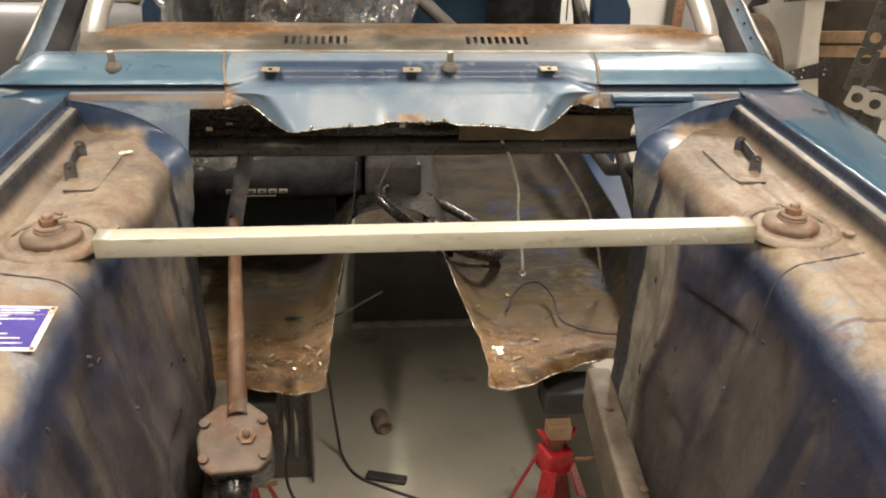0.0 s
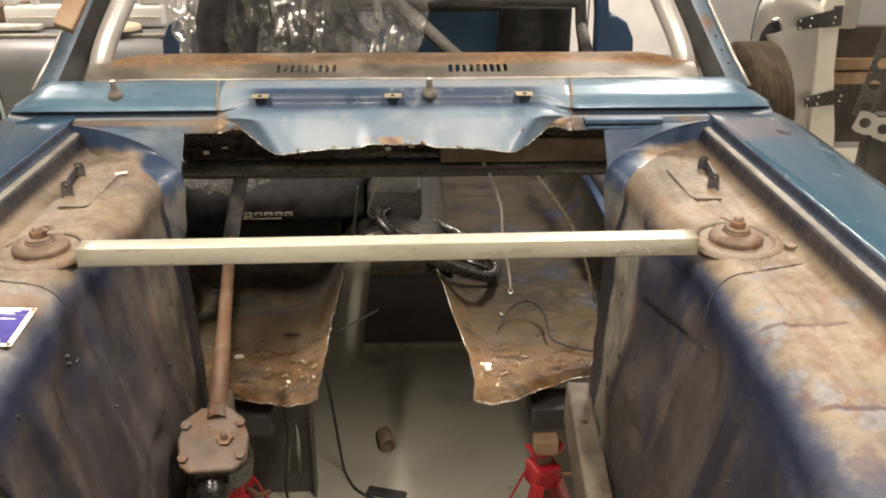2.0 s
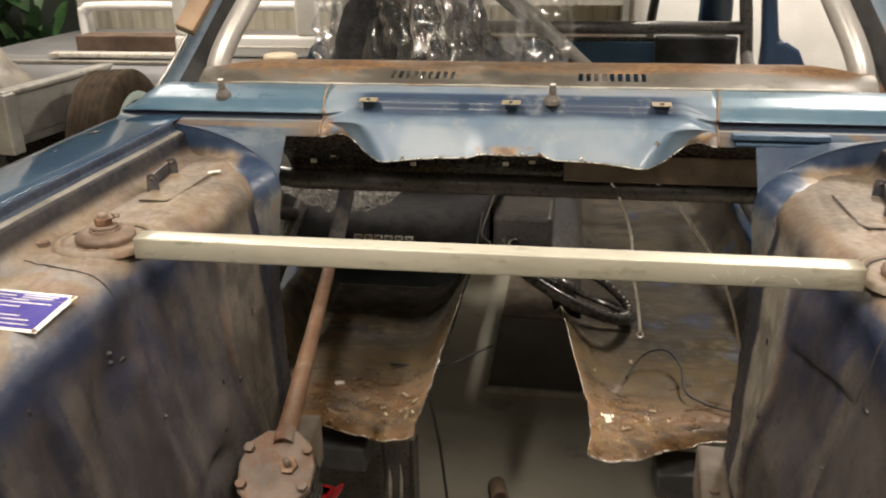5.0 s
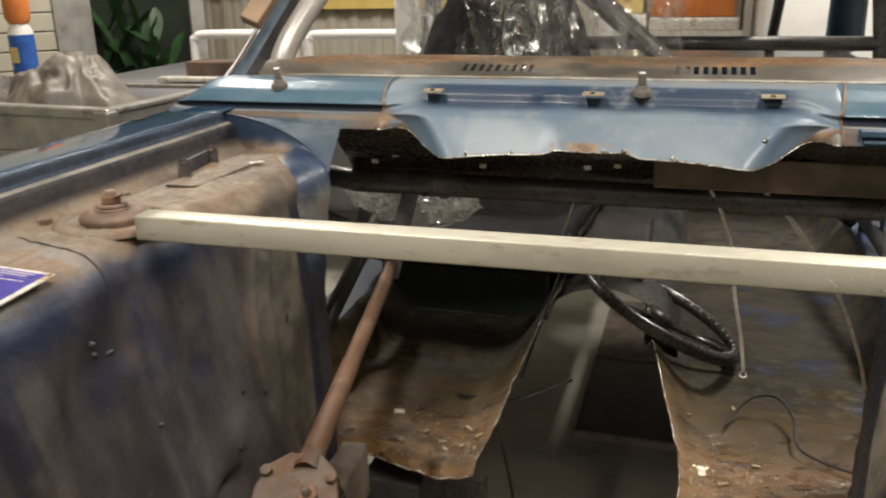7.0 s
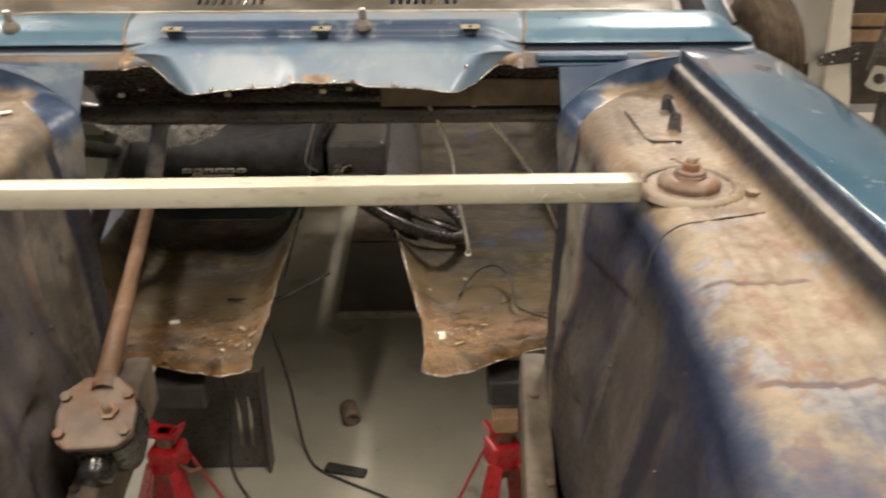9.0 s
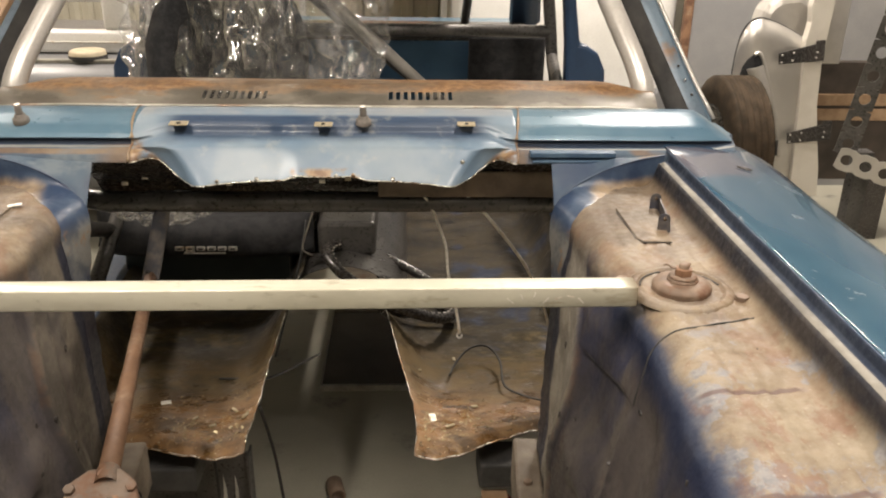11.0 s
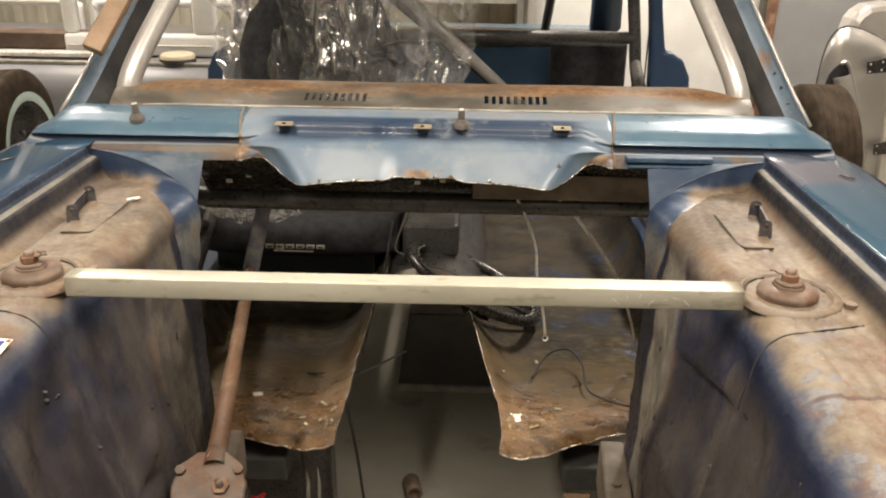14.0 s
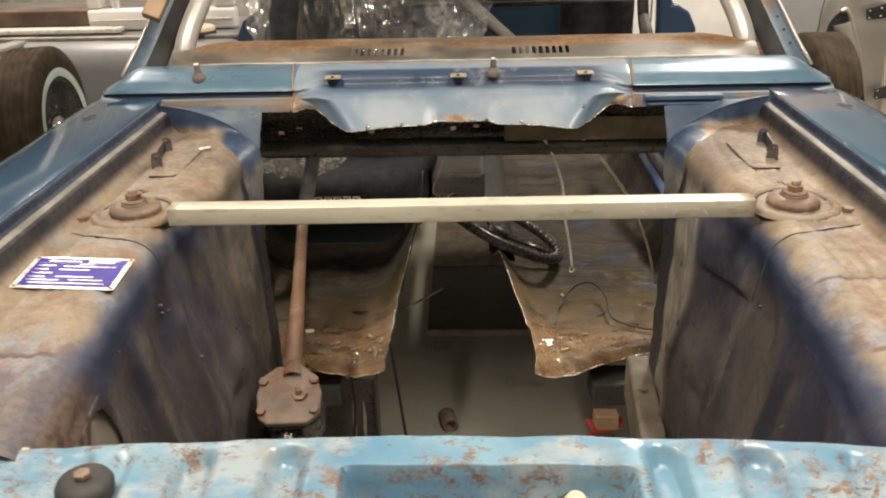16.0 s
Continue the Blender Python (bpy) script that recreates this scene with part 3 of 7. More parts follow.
RUBBER = plain("black_rubber", (0.017, 0.017, 0.017), (0.038, 0.036, 0.034), 20, (0.6, 0.8), 0.0, 0.15)
TYRE = plain("dusty_tyre_rubber", (0.022, 0.016, 0.010), (0.050, 0.035, 0.022), 18, (0.65, 0.85), 0.0, 0.2)
RED = plain("red_enamel", (0.29, 0.008, 0.014), (0.40, 0.016, 0.022), 15, (0.25, 0.45), 0.0, 0.06, dirt=(0.2, 0.03, 0.03))
for dull in (TYRE, ):
    dull.node_tree.nodes["Principled BSDF"].inputs["Specular IOR Level"].default_value = 0.15
CHROME = plain("bright_chrome", (0.7, 0.7, 0.7), (0.8, 0.8, 0.8), 20, (0.05, 0.15), 1.0, 0.0)
ZINC = plain("yellow_zinc_clip", (0.36, 0.30, 0.19), (0.48, 0.42, 0.30), 30, (0.3, 0.5), 0.5, 0.1)
SEAT = plain("black_seat_cloth", (0.026, 0.026, 0.028), (0.044, 0.044, 0.046), 30, (0.75, 0.95), 0.0, 0.15)
SEAT.node_tree.nodes["Principled BSDF"].inputs["Specular IOR Level"].default_value = 0.12
SEATBOX = plain("green_black_seat_box", (0.016, 0.023, 0.023), (0.028, 0.037, 0.036), 12, (0.35, 0.55), 0.0, 0.08)
BAND = plain("scuffed_dark_blue_paint", (0.030, 0.060, 0.115), (0.075, 0.125, 0.18), 9, (0.3, 0.5), 0.1, 0.08, dirt=(0.20, 0.20, 0.18), dirt_at=(0.60, 0.76))
NAVY = plain("navy_blue_trim_paint", (0.013, 0.032, 0.075), (0.022, 0.05, 0.105), 8, (0.35, 0.5), 0.0, 0.05)
REARBLUE = plain("dull_blue_panel", (0.03, 0.085, 0.17), (0.05, 0.12, 0.21), 5, (0.4, 0.6), 0.0, 0.05, dirt=(0.12, 0.13, 0.13))
PILLAR = plain("grey_blue_worn_pillar", (0.06, 0.085, 0.115), (0.12, 0.165, 0.21), 9, (0.35, 0.55), 0.1, 0.1, dirt=(0.16, 0.10, 0.06))
CUT = plain("bright_cut_edge", (0.30, 0.28, 0.24), (0.62, 0.60, 0.54), 40, (0.2, 0.45), 0.8, 0.2, dirt=(0.17, 0.10, 0.05), dirt_at=(0.48, 0.60))
CONCRETE = plain("grey_painted_concrete", (0.345, 0.330, 0.268), (0.43, 0.41, 0.338), 2.5, (0.35, 0.6), 0.0, 0.05, dirt=(0.15, 0.14, 0.122), dirt_at=(0.56, 0.75))
WHITE = plain("white_car_paint", (0.68, 0.67, 0.64), (0.78, 0.77, 0.74), 4, (0.25, 0.4), 0.0, 0.02)
CREAM = plain("cream_sheet_wall", (0.42, 0.39, 0.31), (0.50, 0.47, 0.38), 3, (0.5, 0.7), 0.0, 0.04)
GREYCAR = plain("grey_primer_body", (0.15, 0.15, 0.155), (0.20, 0.20, 0.205), 3, (0.3, 0.5), 0.0, 0.03)
SILVER = plain("brushed_silver_bodywork", (0.46, 0.44, 0.41), (0.56, 0.535, 0.50), 4, (0.30, 0.42), 0.7, 0.0, fine=20.0)
GREYWALL = plain("grey_sheet_wall", (0.24, 0.24, 0.245), (0.31, 0.305, 0.30), 3, (0.35, 0.55), 0.0, 0.04)
TIMBER = plain("dark_timber", (0.07, 0.045, 0.03), (0.15, 0.10, 0.07), 10, (0.5, 0.75), 0.0, 0.15)
BOARD = plain("dark_stained_board", (0.034, 0.026, 0.020), (0.065, 0.050, 0.040), 8, (0.4, 0.6), 0.0, 0.1)
PALEWOOD = plain("tan_timber_block", (0.24, 0.15, 0.085), (0.34, 0.23, 0.14), 18, (0.5, 0.7), 0.0, 0.15)
TURQ = plain("turquoise_wall_band", (0.40, 0.50, 0.45), (0.48, 0.57, 0.52), 12, (0.5, 0.7), 0.0, 0.05)
GALV = plain("galvanised_tray_steel", (0.30, 0.29, 0.27), (0.43, 0.42, 0.39), 7, (0.3, 0.5), 0.5, 0.08, dirt=(0.20, 0.18, 0.15))
SACK = plain("crumpled_grey_tarpaulin", (0.13, 0.118, 0.10), (0.22, 0.20, 0.17), 9, (0.4, 0.6), 0.0, 0.2)
LEAF = plain("green_leaf", (0.012, 0.035, 0.010), (0.026, 0.075, 0.018), 12, (0.4, 0.6), 0.0, 0.1)
NIGHT = plain("night_hedge", (0.004, 0.007, 0.004), (0.012, 0.022, 0.01), 4, (0.7, 0.9), 0.0, 0.2)
BEIGE = plain("beige_cap", (0.50, 0.42, 0.29), (0.60, 0.52, 0.38), 20, (0.4, 0.6), 0.0, 0.05)
PLATE = plain("violet_blue_label", (0.045, 0.035, 0.20), (0.06, 0.048, 0.26), 25, (0.5, 0.65), 0.0, 0.0)
PLATE.node_tree.nodes["Principled BSDF"].inputs["Specular IOR Level"].default_value = 0.15
PALE = plain("pale_label_metal", (0.62, 0.60, 0.55), (0.74, 0.71, 0.65), 30, (0.25, 0.4), 0.3, 0.05, dirt=(0.40, 0.26, 0.13))
LAMPWHITE = plain("lamp_housing_white", (0.72, 0.72, 0.70), (0.80, 0.80, 0.78), 6, (0.4, 0.5))
TUBEGLOW = glow("lit_tube", (1.0, 0.88, 0.72), 9.0)


# ---- the workshop ----
def bolt(at, r, h, mat, parent, turn=None, name="bolt"):
    return part(name, hexnut(r, h, Matrix.Translation(at) @ (turn or Matrix())), mat, parent, smooth=False)


floor = part("floor", grid(lambda x, y: (x, y, 0.0), span(-6, 6, 3), span(-5, 7, 3)), CONCRETE, smooth=False, solid=0.1)
tagged(floor, "smooth grey painted concrete workshop floor with stains", "floor", kind="structure")

X0, X1, Y0, Y1, ZC = -4.6, 3.4, -4.2, 5.6, 3.4


def ribbed_wall(name, a, b, z0, z1, mat, label, pitch=0.19, depth=0.022):
    """A sheet wall from a to b with pressed ribs."""
    a, b = Vector(a), Vector(b)
    d = b - a
    n = max(2, int(d.length / pitch))
    out = Vector((-d.y, d.x, 0)).normalized()
    us = []
    for i in range(n):
        us += [(i + k) / n for k in (0.0, 0.06, 0.12, 0.5, 0.88, 0.94)]
    us.append(1.0)

    def f(u, z):
        k = (u * n) % 1.0
        rise = 0.0 if 0.1 < k < 0.9 else depth
        p = a + d * u + out * (-rise)
        return (p.x, p.y, z)
    return tagged(part(name, grid(f, us, [z0, z1]), mat, smooth=False, solid=0.05), label, "wall", kind="structure")


ribbed_wall("wall_rear", (X0, Y1, 0), (X1, Y1, 0), 0, ZC, CREAM, "cream ribbed sheet-metal workshop wall")
ribbed_wall("wall_right", (X1, Y1, 0), (X1, Y0, 0), 0, ZC, GREYWALL, "grey flat sheet-metal workshop wall", 0.6, 0.006)
ribbed_wall("wall_front", (X1, Y0, 0), (X0, Y0, 0), 0, ZC, CREAM, "cream ribbed sheet-metal wall behind the camera")
ribbed_wall("wall_left", (X0, Y0, 0), (X0, Y1, 0), 0, ZC, CREAM, "cream ribbed sheet-metal workshop wall")
ceiling = part("ceiling", grid(lambda x, y: (x, y, ZC), [X0, X1], [Y0, Y1]), CREAM, smooth=False, solid=-0.05)
tagged(ceiling, "cream sheet workshop ceiling", "ceiling", kind="structure")


def tube_light(x, y):
    e = empty("tube_light", (x, y, 3.3), "unseen white twin-tube fluorescent ceiling light, lit", "ceiling light", "ceiling lights")
    part("housing", box((-0.1, -0.66, 0.0), (0.1, 0.66, 0.06)), LAMPWHITE, e, smooth=False, bevel=0.01)
    for sx in (-0.05, 0.05):
        part("tube", tube([(sx, -0.6, -0.03), (sx, 0.6, -0.03)], 0.013), TUBEGLOW, e)
    return e


for lx, ly, lp in LAMPS:
    tube_light(lx, ly)

# ---- the car ----
car = empty("car_body", (0, 0, 0), "stripped blue car shell with a rusty empty engine bay", "car")

ZS = 1.143


def shelf_edge(y):
    return lerp(y, [(-0.56, 0.462), (-0.4, 0.476), (-0.2, 0.487), (-0.03, 0.488), (0.08, 0.474), (0.16, 0.461), (0.26, 0.457), (0.36, 0.460)])


def shelf_roll(y):
    return lerp(y, [(-0.56, 0.055), (0.0, 0.048), (0.12, 0.042), (0.24, 0.040), (0.36, 0.042)])


NW = 90
LIP = [(0.6165, 1.2095), (0.6152, 1.2050), (0.6143, 1.1985), (0.6125, 1.1935), (0.6045, 1.1920), (0.5965, 1.1905)]


def strip_line(z):
    return 0.096 + 1.6 * (max(z, 0.74) - 0.9) ** 2


def wing_point(y, s, side):
    """The inner wing's skin: s runs over the flange, the trough's flank, the shelf, the shoulder and down the wall."""
    xe, r = shelf_edge(y), shelf_roll(y)
    top = ZS - 0.018 * sstep(-0.3, -0.56, y) + 0.004 * sstep(-0.076, -0.070, y) + 0.003 * math.exp(-((y - 0.0) / 0.16) ** 2)
    wob = 0.0012 * n3(y, s * 0.12, side, 9)
    if s <= 5:
        i = min(int(s), 4)
        x, z = (LIP[i][q] + (LIP[i + 1][q] - LIP[i][q]) * (s - i) for q in (0, 1))
    elif s < 9:
        k = (s - 5) / 4
        x, z = 0.5965 - 0.0055 * k, 1.1905 - (1.1905 - top - 0.022) * k
    elif s < 13:
        k = (s - 9) / 4
        a = k * math.pi / 2
        x, z = 0.591 - 0.024 * (1 - math.cos(a)), top + 0.022 * (1 - math.sin(a))
    elif s < 27:
        k = (s - 13) / 14
        x = 0.567 + (xe - 0.567) * k
        ridge = math.exp(-((y + 0.237) / 0.006) ** 2) + math.exp(-((y + 0.40) / 0.007) ** 2)
        z = top + wob * 2 - 0.005 * ridge * sstep(0.15, 0.35, k)
        z += 0.006 * sstep(0.1, 0.2, y) * math.sin(math.pi * k)
    elif s < 37:
        a = (s - 27) / 10 * math.pi / 2
        x, z = xe - r * math.sin(a), top - r * (1 - math.cos(a))
    else:
        k = (s - 37) / (NW - 1)
        z0 = top - r
        z = z0 + (0.47 - z0) * k
        x = xe - r
        back = sstep(0.08, 0.24, y)
        x += (lerp(z, [(0.47, 0.388), (0.82, 0.389), (1.06, 0.428), (1.1, 0.437)]) - 0.437) * (1 - back) + lerp(z, [(0.47, -0.020), (0.95, -0.008), (1.09, 0.0)]) * back
        w = sstep(0.0, 0.10, k)
        ya = strip_line(z)
        # wide valley, a folded crease, the proud rear strip, a pressed pocket and a bulge below it
        yv = lerp(z, [(0.5, -0.17), (0.80, -0.15), (0.92, -0.175), (1.03, -0.185), (1.1, -0.18)])
        x += w * 0.014 * math.exp(-((y - yv) / 0.034) ** 2)
        x -= w * 0.006 * math.exp(-((y - lerp(z, [(0.6, -0.04), (0.80, -0.08), (0.91, -0.109), (1.03, -0.117)])) / 0.016) ** 2) * sstep(1.045, 1.02, z)
        y2 = lerp(z, [(0.5, -0.235), (0.9, -0.272), (1.02, -0.280), (1.12, -0.288)])
        x += w * (0.010 * math.exp(-((y - y2 + 0.028) / 0.022) ** 2) - 0.007 * math.exp(-((y - y2) / 0.009) ** 2))
        x += w * 0.012 * math.exp(-((y - y2 + 0.13) / 0.03) ** 2)
        x -= w * (0.007 * sstep(ya - 0.006, ya + 0.006, y) + 0.004 * math.exp(-((y - ya - 0.006) / 0.006) ** 2))
        x += w * 0.006 * math.exp(-((y - ya - 0.07) / 0.012) ** 2)
        zt, zb = 1.0205 - 0.19 * y, 0.885 + 0.2 * (y + 0.03)
        x -= (side > 0) * w * 0.003 * sstep(-0.118, -0.110, y) * sstep(ya + 0.004, ya - 0.008, y) * sstep(zt - 0.003, zt + 0.005, z)
        x += (side > 0) * w * 0.011 * sstep(-0.11, -0.07, y) * sstep(ya - 0.004, ya - 0.035, y) * sstep(zt + 0.003, zt - 0.006, z) * sstep(zb - 0.01, zb + 0.05, z)
        x -= w * 0.012 * math.exp(-((y - 0.03) / 0.045) ** 2 - ((z - 0.86) / 0.03) ** 2)
        x += w * 0.016 * math.exp(-((y - 0.0) / 0.03) ** 2 - ((z - 0.80) / 0.022) ** 2)
        x += w * (0.007 * n3(y, z, side * 3, 6) + 0.0036 * n3(y, z, side * 5, 17) + 0.0012 * n3(y, z, side * 7, 38))
    return (side * x, y, z + (wob if s < 27 else 0))


def wing_end(s):
    """How far back the skin runs, round the shelf's rear inner corner."""
    if s < 13:
        return 0.437
    if s < 27:
        return lerp(s, [(13, 0.434), (17, 0.418), (21, 0.394), (24, 0.368), (27, 0.340)])
    if s < 37:
        return lerp(s, [(27, 0.340), (32, 0.312), (37, 0.296)])
    return 0.292 + 0.012 * sstep(60, 110, s)


def wall_at(y, z, side, lift=0.0):
    top = ZS - 0.018 * sstep(-0.3, -0.56, y)
    z0 = top - shelf_roll(y)
    return on_wing(y, 37 + (NW - 1) * max(0.0, min(1.0, (z0 - z) / (z0 - 0.47))), side, lift)


wing_vs = span(0, 1, 150)
wing_ss = list(range(37 + NW))


HOLE = (-0.430, 1.015, 0.050, 0.064)


def wing_skin(side):
    """The skin as one sheet, open at the oval hole on one side."""
    ends = [wing_end(q) for q in wing_ss]

    def f(v, q):
        return wing_point(-0.56 + (ends[min(int(q), len(ends) - 1)] + 0.56) * v, q, side)

    def keep(v, q):
        if side > 0 or q < 37:
            return True
        p = f(v, q)
        return math.hypot((p[1] - HOLE[0]) / HOLE[2], (p[2] - HOLE[1]) / HOLE[3]) > 1.06
    return grid(f, wing_vs, wing_ss, keep)


wings = {}
for side in (-1, 1):
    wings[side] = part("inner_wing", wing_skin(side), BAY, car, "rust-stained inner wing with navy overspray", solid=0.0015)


def on_wing(y, s, side, lift=0.0):
    p = Vector(wing_point(y, s, side))
    a = Vector(wing_point(y + 0.004, s, side)) - Vector(wing_point(y - 0.004, s, side))
    b = Vector(wing_point(y, min(s + 1, 36 + NW), side)) - Vector(wing_point(y, max(s - 1, 0), side))
    n = a.cross(b).normalized()
    if n.z < 0 and s < 36 or n.x * side > 0 and s >= 36:
        n = -n
    return p + n * lift


for side in (-1, 1):
    def flange_skin(y, v):
        p = Vector(wing_point(y, 0.15 + 2.1 * v, side))
        return (p.x - side * 0.0012, p.y, p.z + 0.0006)
    part("flange_strip", grid(flange_skin, span(-0.56, 0.437, 40), span(0, 1, 5)), NAVY, wings[side], "dark navy flange strip")
    # lap seam behind the tower panel, running down to the pocket's edge on one wall
    line = [on_wing(lerp(q, [(12, -0.078), (13, -0.079), (17, -0.086), (26, -0.098), (27, -0.100)]), q, side, 0.0016) for q in (12, 12.5, 13, 15, 17, 20, 23, 26, 27)]
    line += [on_wing(-0.100 - 0.0011 * (q - 27), q, side, 0.0016) for q in range(29, 37)]
    if side > 0:
        line += [wall_at(-0.112 - 0.001 * q, 1.085 - 0.042 * q, side, 0.0014) for q in span(0, 1, 7)]
    part("seam_bead", tube(line, 0.0013, 6, n=90), RUBBER, wings[side], "dark lap seam")
    if side > 0:
        part("crease_line", tube([wall_at(y, 1.0205 - 0.19 * y, side, 0.0012) for y in span(-0.112, 0.075, 30)], 0.0006, 6), RUBBER, wings[side], "dark open crease below the tower panel")
    # small fixings and holes on the wall and shelf
    for y, z, r in ((-0.155, 1.066, 0.0032), (-0.155, 1.054, 0.0032), (-0.10, 0.945, 0.0034), (-0.33, 0.98, 0.0024))[0 if side < 0 else 2:]:
        part("fixing", lathe([(0, 0.006), (r * 0.7, 0.005), (r, 0.0), (r, -0.003)], 10, m=Matrix.Translation(wall_at(y, z, side, 0.001)) @ pose(0, 0, 0, 0, -90 * side, 0)), BRACKET, wings[side])
    for y, z, ry, rz in ((0.138, 0.808, 0.0045, 0.012), (-0.315, 1.085, 0.002, 0.004), (-0.135, 1.047, 0.006, 0.003), (0.20, 0.95, 0.004, 0.007), (0.10, 0.885, 0.0035, 0.005), (0.02, 0.845, 0.003, 0.004), (0.06, 0.90, 0.0025, 0.004)):
        p = wall_at(y, z, side, 0.0025)
        part("drain_hole", lathe([(0, 0), (1, 0), (1, -0.003)], 14, m=Matrix.Translation(p) @ pose(0, 0, 0, 0, -90 * side, 0) @ Matrix.Diagonal((rz, ry, 1, 1))), BLACK, wings[side], "dark drain hole")
    for y, s in ((-0.5, 15), (-0.33, 24), (-0.16, 16), (-0.11, 23), (0.10, 15), (0.09, 25)):
        p = on_wing(y + 0.01 * side, s, side, 0.0008)
        part("shelf_hole", lathe([(0, 0.0004), (0.0028, 0.0004), (0.0032, 0)], 10, m=Matrix.Translation(p)), BLACK, wings[side])

# rim of the oval hole in one wall
def oval_rim(a, v):
    r = 0.93 + 0.27 * v
    return wall_at(HOLE[0] + HOLE[2] * r * math.cos(a), HOLE[1] + HOLE[3] * r * math.sin(a), -1, 0.0012)


part("hole_rim", grid(oval_rim, span(0, 2 * math.pi, 49), span(0, 1, 4)), BAY, wings[-1], "rolled rim of an oval hole in the wall", solid=0.002)

# tower mounts
for side in (-1, 1):
    c = Matrix.Translation((side * 0.5075, 0.0, ZS + 0.0095))
    mount = part("strut_mount", lathe([(0.0375, -0.006), (0.0382, 0.0005), (0.0388, 0.0035), (0.0382, 0.0066), (0.0355, 0.0094), (0.0305, 0.0116), (0.0250, 0.0126), (0.0, 0.0130)], 56, m=c), CAST, car, "tan-brown domed suspension strut mount")
    part("seat_ring", lathe([(0.0700, -0.006), (0.0680, 0.0), (0.0640, 0.0016), (0.0595, 0.0030), (0.0565, 0.0028), (0.0550, -0.0004), (0.0490, -0.0014), (0.0430, -0.0018), (0.0379, -0.0018)], 56, m=c), BAY, mount, "flat rusty ring round the dome")
    lift = c.copy()
    c = c @ Matrix.Translation((0, 0, -0.0040))
    for a0, a1 in ((10, 75), (105, 170)):
        part("ring_gap", tube([lift @ Vector((0.0537 * math.cos(radians(a)), 0.0537 * math.sin(radians(a)), -0.0002)) for a in span(a0, a1, 16)], 0.0014, 6), RUBBER, mount, "dark gap round the dome")
    part("washer", lathe([(0.0, 0.0200), (0.0190, 0.0200), (0.0202, 0.0190), (0.0204, 0.0165)], 28, m=c), CAST, mount)
    part("washer", lathe([(0.0, 0.0240), (0.0168, 0.0240), (0.0182, 0.0230), (0.0184, 0.0211)], 28, m=c), CAST, mount)
    part("nut", hexnut(0.0122, 0.0095, c @ Matrix.Translation((0, 0, 0.0241)) @ pose(0, 0, 0, 0, 0, 14)), RUST, mount, smooth=False, bevel=0.0015)
    part("stud", lathe([(0.0, 0.0395), (0.0056, 0.0395), (0.0070, 0.0380), (0.0070, 0.03)], 14, m=c), CAST, mount)
    tab = tube([(-0.010, -0.004, 0.0335), (-0.017, -0.006, 0.0350), (-0.021, -0.007, 0.0385), (-0.026, -0.008, 0.0375)], 0.0032, 8, flat=0.35, n=9)
    bmesh.ops.transform(tab, matrix=c @ pose(0, 0, 0, 0, 0, -20 if side > 0 else 150), verts=tab.verts)
    part("lock_tab", tab, CAST, mount, "curled lock tab")
    part("lock_tab", box((0.007, -0.005, 0.0340), (0.0150, 0.005, 0.0375), m=c @ pose(0, 0, 0, 0, 12, 60)), CAST, mount, smooth=False, bevel=0.001)
    for a in (-28 if side > 0 else 208, 165 if side > 0 else 15):
        v = Vector((math.cos(radians(a)) * 0.077, math.sin(radians(a)) * 0.077, 0.0))
        bolt(c @ v, 0.0088, 0.010, CAST, mount, pose(0, 0, 0, 0, 0, a))

# folded bracket on each tower
for side in (-1, 1):
    m = Matrix.Translation((side * 0.556, 0.250, ZS + 0.0095)) @ pose(0, 0, 0, 0, side * -6, side * -8)
    br = part("tower_bracket", box((-0.0012, -0.047, 0.0), (0.0012, 0.047, 0.023), m=m), BRACKET, wings[side], "folded dark bracket with two pierced ears", smooth=False)
    part("bracket_foot", box((-0.014 if side > 0 else 0.0013, -0.044, 0.0), (-0.0013 if side > 0 else 0.014, 0.044, 0.0015), m=m), BRACKET, br, smooth=False)
    for yy in (-0.048, 0.048):
        ear = [(-0.003, 0.0), (0.017, 0.0), (0.015, 0.022), (0.012, 0.029), (0.005, 0.031), (-0.001, 0.029), (-0.003, 0.024)]
        ear = [(-side * x, z) for x, z in ear]
        part("ear", prism(ear, 0.002, m @ Matrix.Translation((0, yy, 0)) @ pose(0, 0, 0, 90, 0, 0)), BRACKET, br, smooth=False)
        part("ear_hole", lathe([(0.0, 0.0006), (0.0030, 0.0006), (0.0030, 0.0)], 12, m=m @ Matrix.Translation((-side * 0.005, yy - 0.0021, 0.0225)) @ pose(0, 0, 0, 90, 0, 0)), DIRTY, br)
    quad = [(side * x, y) for x, y in ((0.490, 0.300), (0.492, 0.168), (0.500, 0.157), (0.541, 0.156), (0.562, 0.318), (0.54, 0.322))]
    part("patch_plate", prism(quad, 0.0035, Matrix.Translation((0, 0, ZS + 0.0095))), BAY, wings[side], "rusty welded patch with a lifted edge", smooth=False, bevel=0.0015)
    gap = [(0.488, 0.285), (0.4905, 0.168), (0.499, 0.1555), (0.541, 0.1545)]
    part("patch_gap", tube([(side * x, y, ZS + 0.0115) for x, y in (gap if side > 0 else gap[1:])], 0.0008, 6), RUBBER, wings[side], "dark gap along the lifted edge")
    if side < 0:
        part("sticker_scrap", box((-0.012, -0.004, 0), (0.010, 0.006, 0.002), m=Matrix.Translation((side * 0.487, 0.312, ZS + 0.0115)) @ pose(0, 0, 0, 0, side * 5, 20)), PALE, wings[side], "pale sticker scrap", smooth=False)


